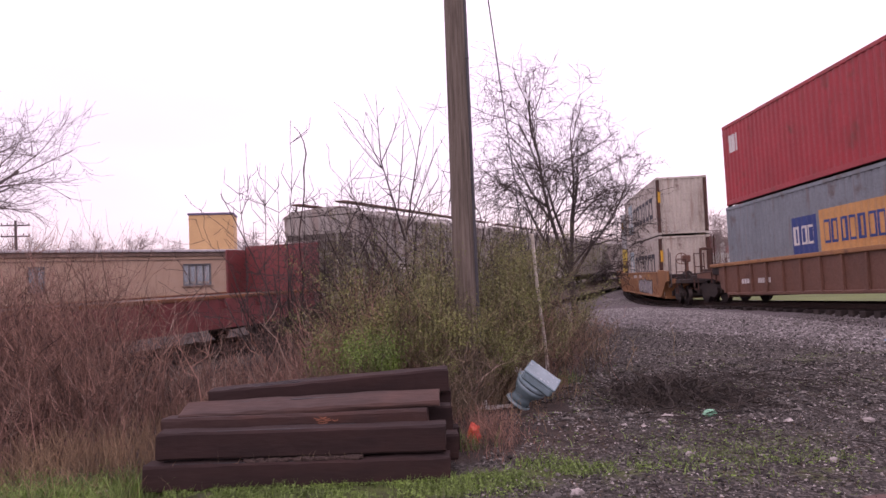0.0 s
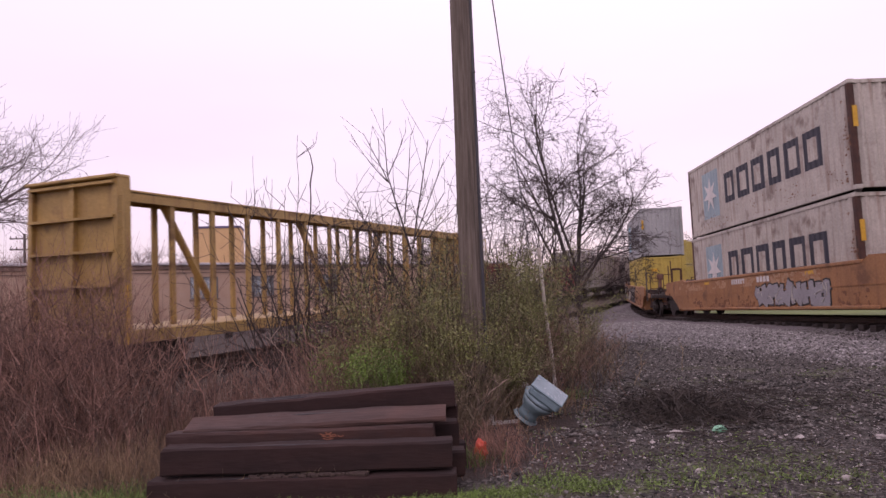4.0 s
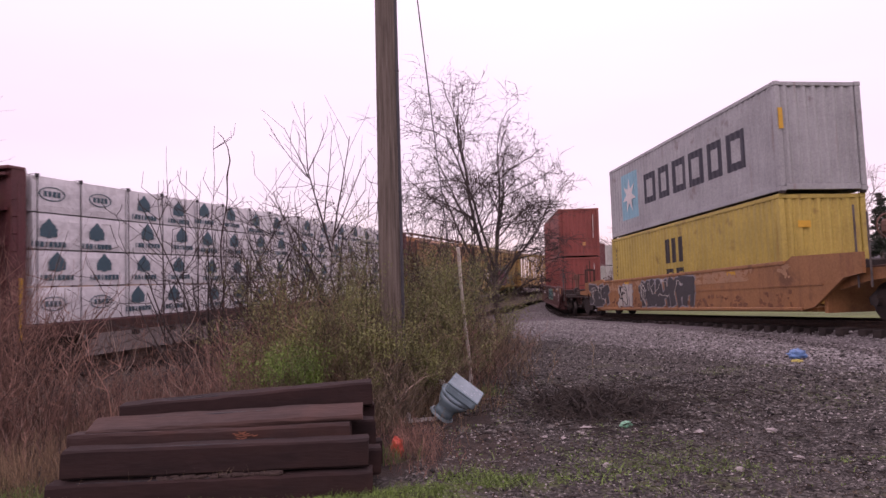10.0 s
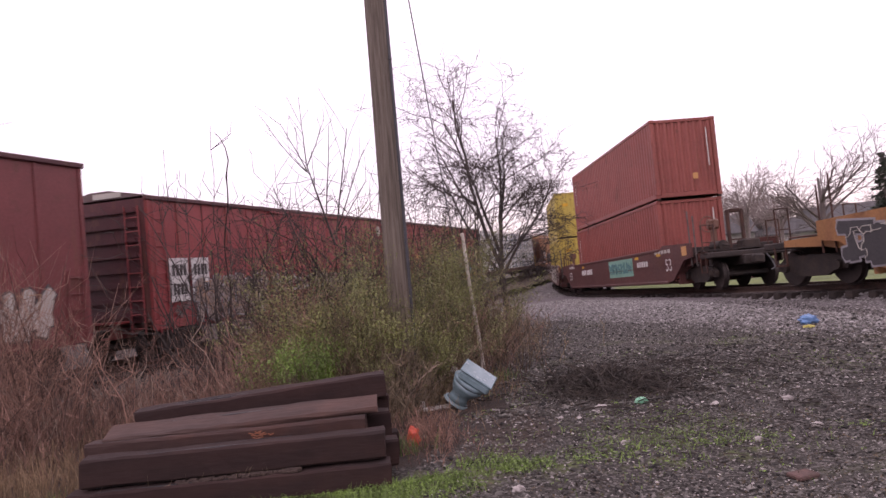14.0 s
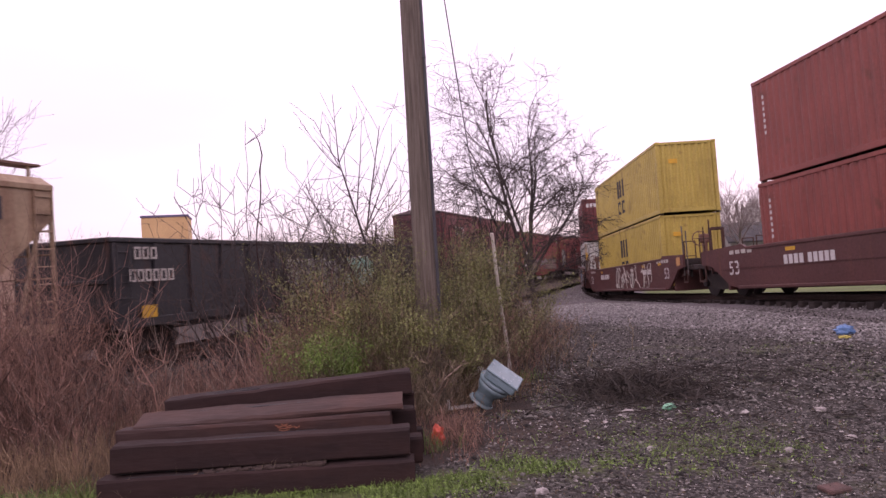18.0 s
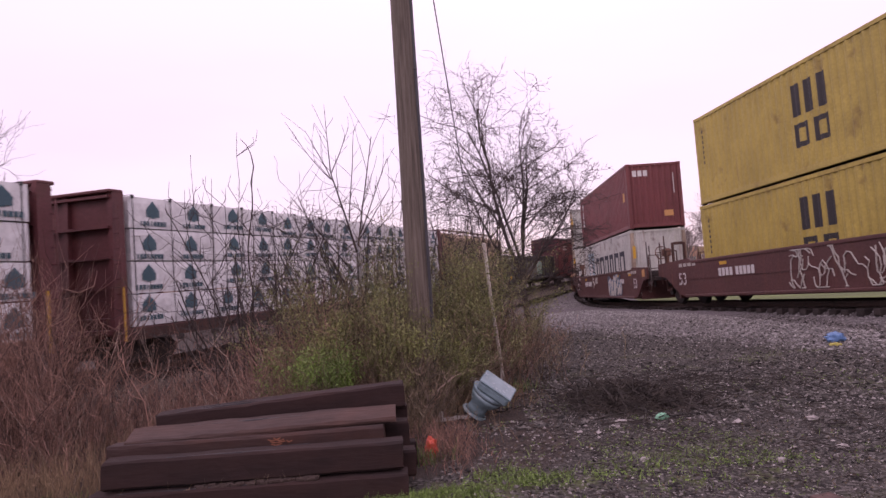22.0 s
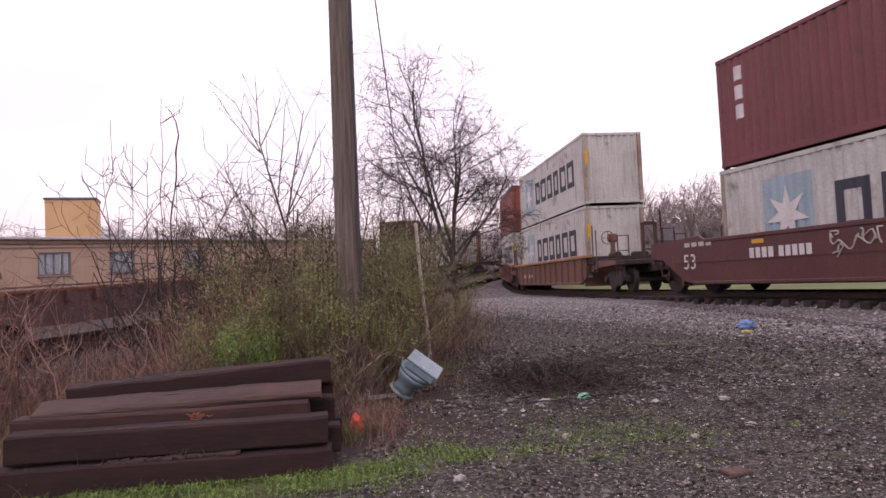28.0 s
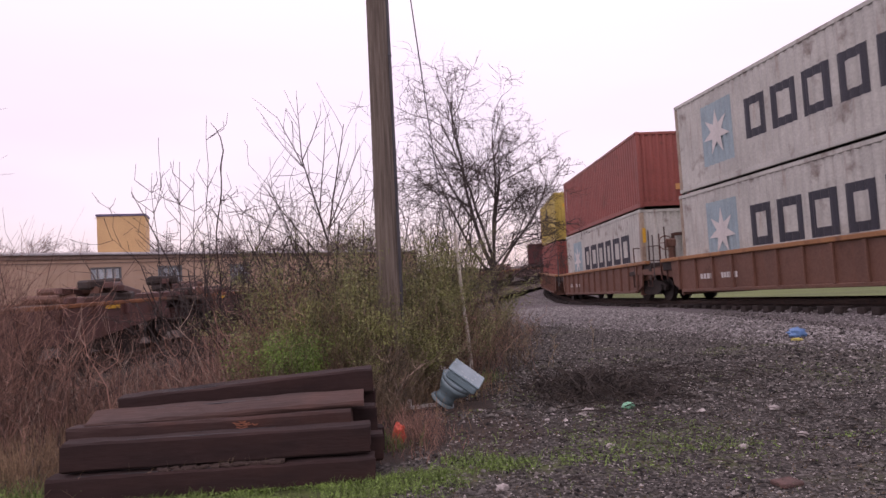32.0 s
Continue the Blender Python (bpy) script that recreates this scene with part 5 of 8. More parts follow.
def boxcar(mat, label, half, top, marks, door=True):
    """A boxcar with ribbed sides, a plug or sliding door and corrugated ends."""
    c = thing("boxcar", label, "rail car", "cars of the freight train")
    W, sill, body = 1.5, 1.05, half - 0.62
    for s in (-1, 1):
        part("side_sheet", B(s * (W - 0.03), 0, (sill + top) / 2, 0.06, 2 * body, top - sill), mat, c)
        n = 14
        for i in range(n + 1):
            y = -body + 0.06 + i * (2 * body - 0.12) / n
            if abs(y) < 1.7 and door:
                continue
            part("side_post", B(s * (W + 0.014), y, (sill + top) / 2, 0.028, 0.11, top - sill - 0.1, ch=0.010), mat, c)
        part("side_sill", B(s * (W - 0.02), 0, sill - 0.1, 0.1, 2 * body, 0.26, ch=0.015), mat, c)
        part("deep_sill", Mesher().prism([(-3.2, sill - 0.2), (3.2, sill - 0.2), (2.3, sill - 0.48), (-2.3, sill - 0.48)], "x", s * (W - 0.06), s * (W - 0.01)), mat, c)
        part("eave", B(s * (W + 0.01), 0, top + 0.0, 0.12, 2 * body + 0.1, 0.12, ch=0.02), m_box_end, c, "darker red eave")
        if door:
            d = part("door", B(s * (W + 0.025), 0, (sill + top) / 2 - 0.02, 0.04, 3.1, top - sill - 0.22, ch=0.02), mat, c, "sliding plug door")
            for i in range(4):
                part("door_rib", B(s * (W + 0.052), 0, sill + 0.35 + i * (top - sill - 0.7) / 3, 0.025, 2.9, 0.1, ch=0.008), mat, d)
            bars_ = Mesher()
            for y in (-1.05, -0.35, 0.35, 1.05):
                bars_.tube([(s * (W + 0.06), y, sill + 0.1), (s * (W + 0.06), y, top - 0.2)], 0.014, 6)
            part("lock_bar", bars_, m_darkiron if s < 0 else mat, d)
            part("door_track", B(s * (W + 0.07), 0.6, top - 0.1, 0.08, 5.6, 0.07), mat, c)
            part("door_track", B(s * (W + 0.07), 0.6, sill - 0.02, 0.08, 5.6, 0.07), mat, c)
    for e in (-1, 1):
        part("end_sheet", B(0, e * (body - 0.03), (sill + top) / 2, 2 * W - 0.13, 0.06, top - sill), m_box_end, c)
        k = 8
        for i in range(k):
            z = sill + 0.28 + i * (top - sill - 0.5) / (k - 1)
            part("end_corrugation", Mesher().prism([(-W + 0.25, z - 0.13), (W - 0.25, z - 0.13), (W - 0.35, z), (-W + 0.35, z)], "y", e * (body + 0.002), e * (body + 0.09)), m_box_end, c)
        ladder(c, W + 0.05, e * (body - 0.4), sill - 0.35, top - 0.2 if e < 0 else sill + 1.4, mat)
        ladder(c, 1.1, e * (body + 0.1), sill - 0.3, top - 0.2, mat, "x")
        part("end_walkway", B(0, e * (body + 0.2), sill + 0.05, 1.6, 0.3, 0.05), mat, c)
    part("roof", Mesher().prism([(-W, top + 0.06), (W, top + 0.06), (0.3, top + 0.27), (-0.3, top + 0.27)], "y", -body, body), m_roof_galv, c, "weathered ribbed roof")
    for i in range(15):
        part("roof_rib", Mesher().prism([(-W, top + 0.075), (W, top + 0.075), (0.3, top + 0.3), (-0.3, top + 0.3)], "y", -body + 0.05 + i * (2 * body - 0.2) / 14, -body + 0.13 + i * (2 * body - 0.2) / 14), m_roof_galv, c)
    part("roof_sign", end_plate(0.3, top + 0.16, 0.9, 0.14, -body - 0.01), m_g_pale, c)
    underframe(c, half, mat, sill)
    for name, mesh, mm, lab in marks:
        mark(name, mesh, mm, c, lab)
    return c


m_roof_galv = surface("weathered_red_roof", (0.11, 0.055, 0.055), (0.22, 0.19, 0.19), 0.7, scale=1.5)


def bulkhead(c, e, y, z0, z1, mat, depth=0.45):
    """A ribbed end wall of a lumber car; e: the outer side along y."""
    W = 1.42
    part("bulkhead_sheet", B(0, y - e * depth * 0.5, (z0 + z1) / 2, 2 * W - 0.1, 0.05, z1 - z0), mat, c)
    for x in (-W + 0.06, 0, W - 0.06):
        part("bulkhead_post", Mesher().prism([(y, z0), (y - e * depth, z0), (y - e * depth, z1), (y - e * 0.1, z1)], "x", x - 0.07, x + 0.07), mat, c)
    for i in range(5):
        z = z0 + 0.25 + i * (z1 - z0 - 0.35) / 4
        part("bulkhead_shelf", B(0, y - e * depth * 0.42, z, 2 * W - 0.12, depth * 0.8, 0.06), mat, c)
    part("bulkhead_cap", B(0, y - e * depth * 0.5, z1 + 0.03, 2 * W + 0.04, depth, 0.08, ch=0.02), mat, c)


def centrebeam(mat, label, half, marks=(), top=4.32):
    """A centre-beam lumber car: flat deck, bulkhead ends, a truss down the middle."""
    c = thing("centrebeam_car", label, "rail car", "cars of the freight train")
    body, sill = half - 0.7, 1.08
    part("deck", B(0, 0, sill - 0.06, 2.8, 2 * body, 0.12, ch=0.02), mat, c)
    for s in (-1, 1):
        part("side_sill", Mesher().prism([(-body, sill - 0.02), (body, sill - 0.02), (body, sill - 0.30), (-body, sill - 0.30)], "x", s * 1.38, s * 1.43), m_darkrust if mat is m_beam_red else mat, c)
        for i in range(17):
            part("strap_winch", B(s * 1.44, -body + 0.8 + i * (2 * body - 1.6) / 16, sill - 0.36, 0.12, 0.2, 0.14, ch=0.02), m_darkiron, c)
    part("top_chord", Mesher().box(0, 0, top - 0.08, 0.75, 2 * body - 0.6, 0.1, ch=0.015).box(-0.33, 0, top - 0.2, 0.09, 2 * body - 0.6, 0.24).box(0.33, 0, top - 0.2, 0.09, 2 * body - 0.6, 0.24), mat, c)
    n = 14
    step = (2 * body - 2.6) / n
    for i in range(n + 1):
        y = -body + 1.3 + i * step
        part("beam_post", Mesher().box(-0.3, y, (sill + top) / 2 - 0.1, 0.09, 0.17, top - sill - 0.2, ch=0.012).box(0.3, y, (sill + top) / 2 - 0.1, 0.09, 0.17, top - sill - 0.2, ch=0.012), mat, c)
        if i % 4 == 1:
            part("brace", Mesher().tube([(0.0, y, top - 0.25), (0.0, y + 1.9 * (1 if i < n / 2 else -1), sill + 0.3)], 0.1, 6), mat, c)
    for e in (-1, 1):
        bulkhead(c, e, e * body, sill, top + 0.02, mat)
        part("end_panel", B(0, e * (body - 1.0), (sill + top) / 2 - 0.02, 0.5, 1.1, top - sill - 0.3, ch=0.02), mat, c)
        ladder(c, 1.42, e * (body - 0.12), sill - 0.4, top - 0.3, mat, "x", 0.3)
        part("grab_post", Mesher().tube([(1.45, e * (body - 0.3), sill - 0.3), (1.45, e * (body - 0.3), sill + 1.0)], 0.03, 6), m_k_yellow, c, "yellow grab iron")
    underframe(c, half, mat, sill)
    for name, mesh, mm, lab in marks:
        mark(name, mesh, mm, c, lab)
    return c


def wrapped_bundle(w, y, z, ln, h, seed):
    """A packet of sawn boards in creased wrap: rounded box whose faces sag a little."""
    rnd, m = random.Random(seed), Mesher()
    ny, nz = 9, 5
    r = 0.014

    def pt(i, j, s):
        yy, zz = -ln / 2 + ln * i / ny, h * j / nz
        edge = min(i, ny - i) == 0 or min(j, nz - j) == 0
        x = s * w / 2 - (s * r if edge else 0) + (0 if edge else rnd.uniform(-0.012, 0.012))
        return (x, yy + (r if i == 0 else -r if i == ny else 0), zz + (r if j == 0 else -r if j == nz else 0))

    vs, fs = [], []
    for s in (-1, 1):
        k = len(vs)
        vs += [pt(i, j, s) for i in range(ny + 1) for j in range(nz + 1)]
        for i in range(ny):
            for j in range(nz):
                q = (k + i * (nz + 1) + j, k + (i + 1) * (nz + 1) + j, k + (i + 1) * (nz + 1) + j + 1, k + i * (nz + 1) + j + 1)
                fs.append(q if s > 0 else q[::-1])
    K = (ny + 1) * (nz + 1)
    for i in range(ny):
        a, b = i * (nz + 1), (i + 1) * (nz + 1)
        fs += [(a, a + K, b + K, b), (a + nz, b + nz, b + nz + K, a + nz + K)]
    for j in range(nz):
        a, b = j, ny * (nz + 1) + j
        fs += [(a, a + 1, a + 1 + K, a + K), (b, b + K, b + 1 + K, b + 1)]
    return m.add(vs, fs)


def bundle_print(x, ln, h, oval=False):
    """Printed mill marks on a wrapper: a fir-like shape over a bar, two to a packet; or oval rings."""
    m = Mesher()
    for c in (-ln * 0.25, ln * 0.25):
        if oval:
            ring = [(c + 0.34 * math.cos(a), h * 0.52 + 0.15 * math.sin(a)) for a in [2 * math.pi * i / 16 for i in range(17)]]
            m.tube([(x, y, z) for y, z in ring], 0.012, 4, caps=False)
            for i in range(4):
                m.box(x, c - 0.18 + 0.12 * i, h * 0.52, 0.01, 0.075, 0.12)
        else:
            tri = [(-0.23, -0.03), (-0.07, -0.03), (-0.07, -0.06), (0.07, -0.06), (0.07, -0.03), (0.23, -0.03), (0.23, 0.12), (0.26, 0.13), (0.18, 0.19), (0.21, 0.2), (0.1, 0.28), (0, 0.38), (-0.1, 0.28), (-0.21, 0.2), (-0.18, 0.19), (-0.26, 0.13), (-0.23, 0.12)]
            m.prism([(c + u, h * 0.44 + w) for u, w in tri], "x", x - 0.004, x + 0.004)
            for i in range(8):
                m.box(x, c - 0.42 + 0.12 * i, h * 0.2, 0.008, 0.034 if i in (0, 3) else 0.088, 0.12)
    return m


BUNDLES = {}


def lumber_load(label, half, ovals=0, seed=0, mid=-0.3):
    """Four tiers of wrapped packets on each side of the centre beam, strapped down."""
    ld = thing("lumber_load", label, "lumber", "lumber loads on the freight train")
    body = half - 0.7 - 0.5
    h, w = 0.805, 1.0
    rnd = random.Random(seed)
    lens = [round((body + mid - 0.37) / 4, 3)] * 4 + [round((body - mid - 0.37) / 4, 3)] * 4
    y = -body + 0.12
    for k, ln in enumerate(lens):
        for tier in range(4):
            for s in (1, -1):
                key = (ln, (k + tier) % 3)
                if key not in BUNDLES:
                    BUNDLES[key] = wrapped_bundle(w, 0, 0, ln - 0.012, h - 0.006, 70 + key[1]).mesh("lumber_packet", m_wrap)
                b = part("lumber_packet", BUNDLES[key], None, ld, at=pose(s * (0.40 + w / 2) + rnd.uniform(-0.012, 0.02), y + ln / 2 + rnd.uniform(-0.004, 0.004), tier * h, 0, 0, rnd.uniform(-0.4, 0.4)))
                if s > 0:
                    ov = ovals > 0 and (k == 7 or (k, tier) in ((0, 3), (0, 0)))
                    pk = ("print", ln, ov)
                    if pk not in BUNDLES:
                        BUNDLES[pk] = bundle_print(w / 2 + 0.012, ln, h, ov).mesh("printed_mark", m_wrapmark)
                    mark("printed_mark", BUNDLES[pk], None, b).matrix_basis = pose(0, rnd.uniform(-0.3, 0.3), rnd.uniform(-0.05, 0.06))
        for f in (0.04, 0.47) if k in (0, 4) else (0.04, 0.49, 0.93) if k == 7 else (0.02, 0.48):
            st = Mesher().box(1.425, y + ln * f, 1.62, 0.010, 0.022, 3.22).box(0.9, y + ln * f, 3.236, 1.05, 0.022, 0.012).box(1.42, y + ln * f, 3.2, 0.05, 0.07, 0.08)
            part("strap", st, m_strap, ld)
        y += ln + (0.5 if k == 3 else 0.0)
    return ld


def flat_car(mat, label, half, ends, marks=()):
    """A flat car with fish-belly side sills, and low steel end walls where ends is set."""
    c = thing("flat_car", label, "rail car", "cars of the freight train")
    body, top = half - 0.6, 1.36
    part("deck", B(0, 0, top - 0.05, 2.84, 2 * body, 0.1, ch=0.015), m_deckwood, c, "worn plank deck")
    for s in (-1, 1):
        part("side_sill", Mesher().prism([(-body, top + 0.02), (body, top + 0.02), (body, top - 0.42), (body - 2.6, top - 0.82), (-body + 2.6, top - 0.82), (-body, top - 0.42)], "x", s * 1.42, s * 1.49), mat, c)
        part("rub_rail", B(s * 1.47, 0, top + 0.0, 0.1, 2 * body, 0.1, ch=0.02), m_rustorange, c, "rust-orange edge rail")
        for i in range(15):
            part("stake_pocket", B(s * 1.53, -body + 0.5 + i * (2 * body - 1.0) / 14, top - 0.16, 0.09, 0.14, 0.24, ch=0.012), mat, c)
    for e in (-1, 1):
        if ends:
            part("end_wall", Mesher().box(0, e * (body - 0.08), top + 0.78, 2.9, 0.14, 1.56, ch=0.02), mat, c)
            for s in (-1, 1):
                part("wing_wall", B(s * 1.42, e * (body - 0.65), top + 0.72, 0.08, 1.0, 1.44, ch=0.02), mat, c)
    underframe(c, half, mat, 1.1)
    for name, mesh, mm, lab in marks:
        mark(name, mesh, mm, c, lab)
    return c


m_rustorange = surface("rust_orange_edge", (0.27, 0.105, 0.040), (0.16, 0.065, 0.035), 0.85, scale=2.5)


def gondola(mat, label, half, top, marks):
    c = thing("gondola_car", label, "rail car", "cars of the freight train")
    body, sill = half - 0.6, 1.0
    for s in (-1, 1):
        part("side_sheet", B(s * 1.44, 0, (sill + top) / 2, 0.06, 2 * body, top - sill), mat, c)
        part("top_rim", B(s * 1.47, 0, top, 0.14, 2 * body + 0.1, 0.12, ch=0.02), mat, c)
        part("side_sill", B(s * 1.46, 0, sill - 0.05, 0.1, 2 * body, 0.22, ch=0.02), mat, c)
        for i in range(17):
            part("side_post", B(s * 1.505, -body + 0.08 + i * (2 * body - 0.16) / 16, (sill + top) / 2, 0.07, 0.12, top - sill - 0.14, ch=0.012), mat, c)
    for e in (-1, 1):
        part("end_sheet", Mesher().box(0, e * (body - 0.03), (sill + top) / 2, 2.8, 0.06, top - sill), mat, c)
        part("end_rim", B(0, e * body, top, 2.78, 0.12, 0.12, ch=0.02), mat, c)
        part("end_rib", B(0, e * (body + 0.03), (sill + top) / 2, 2.76, 0.1, 0.12, ch=0.02), mat, c)
        ladder(c, 1.54, e * (body - 0.35), sill - 0.3, top - 0.1, mat)
    part("floor", B(0, 0, sill, 2.8, 2 * body - 0.14, 0.08), m_deckwood, c)
    underframe(c, half, mat, sill)
    for name, mesh, mm, lab in marks:
        mark(name, mesh, mm, c, lab)
    return c


def gm(name, mesh, mm, lab=""):
    return (name, mesh, mm, lab)


def panel_marks(y, z, x, n=2, w=0.72, h=0.5, gap=0.35):
    """White stencil panels with dark unreadable bars."""
    out = []
    for i in range(n):
        yy = y + i * (w + gap)
        out.append(gm("stencil_panel", plate(1, yy, z, w, h, x), m_k_white))
        out.append(gm("stencil_bar", word(1, yy, z + h * 0.22, w * 0.75, h * 0.26, 4, x=x + 0.007, slit=False, gap=0.3), m_k_black))
        out.append(gm("stencil_bar", word(1, yy, z - h * 0.22, w * 0.75, h * 0.26, 4, x=x + 0.007, slit=False, gap=0.3), m_k_black))
    return out


def scrap_pile(seed, tall):
    """Loose scrap iron heaped near the end of a flat car: beams, blocks, pipes and a coil or two."""
    rnd = random.Random(seed)
    sc = thing("scrap_pile", "dark rusty scrap iron on the flat car deck", "scrap", "scrap on the flat cars")
    for i in range(18):
        layer = 0 if i < 11 else 1 if i < 15 or tall < 0.6 else 2
        yy, xx = rnd.gauss(0, (0.75, 0.4, 0.25)[layer]), rnd.uniform(-0.9, 1.0)
        z = (0.0, 0.19, 0.38)[layer] * min(1.0, tall + 0.3)
        kind = rnd.random()
        if kind < 0.4:
            part("scrap_beam", Mesher().box(0, 0, 0.09, 0.22, rnd.uniform(0.8, 2.2), 0.16, ch=0.02), m_flat_red, sc, at=pose(xx, yy, z, rnd.uniform(-9, 9) if z else 0, 0, rnd.uniform(-35, 35)))
        elif kind < 0.7:
            part("scrap_block", Mesher().box(0, 0, 0.12, rnd.uniform(0.25, 0.7), rnd.uniform(0.3, 0.8), 0.24, ch=0.05), m_darkiron, sc, at=pose(xx, yy, z, rnd.uniform(-12, 12) if z else 0, 0, rnd.uniform(0, 90)))
        else:
            part("scrap_pipe", Mesher().tube([(0, -0.6, 0.13), (0, 0.6, 0.13)], 0.12, 10), m_brown_car, sc, at=pose(xx, yy, z, 0, 0, rnd.uniform(-60, 60)))
    return sc


def freight_train():
    def put(ob, front, rear, lift=0.0):
        return rides(ob, LEFT, (front + rear) / 2, SPEED_L, RAIL_L, lift)

    x = 1.603
    for k, (f, r) in enumerate(((95.4, 78.2), (113.0, 96.2), (130.6, 113.8), (148.2, 131.4))):
        put(hopper(m_grey_hop, "pale grey weathered covered hopper car", (f - r) / 2, panel_marks(-4.5, 2.2, x, 1)), f, r)
    put(flat_car(m_box_dark, "rusty red flat car with low steel end walls", 10.9, True, [gm("reflector", plate(1, -3.0, 1.1, 0.6, 0.12, 1.495), m_k_yellow)]), 77.0, 55.2)
    put(centrebeam(m_cb_yellow, "empty yellow centre-beam lumber car with open truss", 12.7, [gm("lettering", word(1, 10.6, 2.6, 0.5, 0.5, 3, x=0.36), m_k_white, "")], 4.47), 52.7, 27.3)
    put(hopper(m_yellow_car, "weathered yellow ribbed covered hopper with graffiti", 9.07, panel_marks(-5.85, 2.15, x, 2, 0.64, 0.74) + [
        gm("graffiti", patches(1, 0.3, 1.95, 7.2, 1.5, x, 61, 70, 0.26), m_g_blue, "dusty blue spray graffiti"), gm("graffiti", patches(1, -4.0, 1.5, 4.2, 0.7, x, 64, 40, 0.4), m_g_grey, "grey spray remains")] + tag(1, -0.5, 1.80, 6.2, 1.3, x + 0.03, 62, 8, m_g_wine, m_k_blue, "wine red spray graffiti", m_g_pale) + [gm("graffiti", patches(1, 1.0, 2.55, 6.0, 0.7, x + 0.002, 65, 60, 0.5), m_g_blue, ""), gm("graffiti", patches(1, 5.4, 1.7, 2.2, 1.2, x, 66, 30, 0.3), m_g_mint, "")], top=4.36, board_z=0.06, end_mat=m_brown_car, panels=((2, m_brown_car), (3, m_tanbrown), (4, m_brown_car), (6, m_tanbrown))), 25.5, 7.42)
    put(hopper(m_orange_hop, "rusted orange covered hopper with teal graffiti", 6.55, panel_marks(-4.25, 2.32, 1.53, 1, 0.95, 0.36) + panel_marks(-4.25, 1.86, 1.53, 1, 0.95, 0.36)
        + tag(1, 1.75, 1.72, 2.5, 0.9, 1.53, 71, 4, m_g_green, m_g_char, "greyed mint spray graffiti", m_k_black) + tag(1, -1.7, 1.72, 3.1, 0.95, 1.53, 73, 5, m_g_char, m_g_blue, "charcoal spray graffiti with blue edges", m_g_pale), top=4.24, bays=2, ribs=False, end_mat=m_brown_car), 6.84, -6.2)
    put(centrebeam(m_beam_red, "dark red centre-beam car loaded with lumber", 13.05), -6.7, -32.8)
    put(lumber_load("white-wrapped lumber packets strapped in four tiers", 13.05, 2, 1), -6.7, -32.8, 1.09)
    disc = Mesher().tube([(1.57, 6.78, 3.75), (1.576, 6.78, 3.75)], 0.24, 20)
    put(boxcar(m_box_red, "oxide red boxcar with white and teal graffiti", 9.1, 4.28, [gm("round_mark", disc, m_g_pale), *tag(1, 2.1, 2.35, 1.5, 1.7, 1.57, 85, 2, m_g_cream, m_k_black, "dull cream spray figures with black outlines", m_g_char), gm("graffiti", patches(1, -0.45, 1.95, 4.0, 1.6, 1.585, 84, 26, 0.42), m_g_dust, "grey-red rolled paint patches"), gm("reflector", plate(1, 4.25, 1.14, 3.0, 0.12, 1.57), m_k_yellow), gm("reflector", plate(1, -7.5, 1.25, 0.3, 0.26, 1.6), m_k_yellow), gm("graffiti", patches(1, 0.0, 1.62, 15.5, 1.15, 1.556, 87, 200, 0.22), m_g_dust, "dusty red-grey spray remains"), gm("graffiti", patches(1, 0.0, 1.6, 15.5, 0.8, 1.562, 89, 50, 0.16), m_g_cream, "dull cream spray remains"), gm("graffiti", patches(1, -4.4, 1.55, 6.0, 1.0, 1.57, 88, 50, 0.28), m_g_pink, "faded pink spray remains"), gm("lettering", word(1, -5.55, 2.45, 0.9, 0.22, 4, x=1.57, slit=False), m_k_orange), gm("lettering", word(1, -5.55, 2.12, 0.9, 0.22, 5, x=1.57, slit=False), m_k_orange)] + [gm("graffiti", scrawl(1, 4.25, 1.57, 3.6, 0.85, 1.565, 83, 6), m_g_teal, "teal sprayed ground")] + [gm("graffiti", strokes(1, 4.25, 1.6, 3.2, 0.75, 1.585, 81, 16, 0.02), m_g_pale, "pale sprayed lines")] + [gm("graffiti", patches(1, 4.9, 1.15, 4.2, 0.2, 1.575, 79, 30, 0.8), m_k_yellow, "")] + tag(1, -7.75, 2.05, 1.25, 1.9, 1.57, 86, 2, m_g_pale, m_k_black, "white spray letters with black outline", m_g_grey) + [gm("stencil_bar", word(1, -1.9, 2.95, 0.7, 0.14, 6, x=1.57, slit=False), m_g_pale), gm("stencil_bar", word(1, -1.9, 2.45, 0.8, 0.12, 7, x=1.57, slit=False), m_g_pale), gm("stencil_bar", word(1, -1.9, 2.25, 0.8, 0.12, 7, x=1.57, slit=False), m_g_pale)]), -32.4, -50.6)
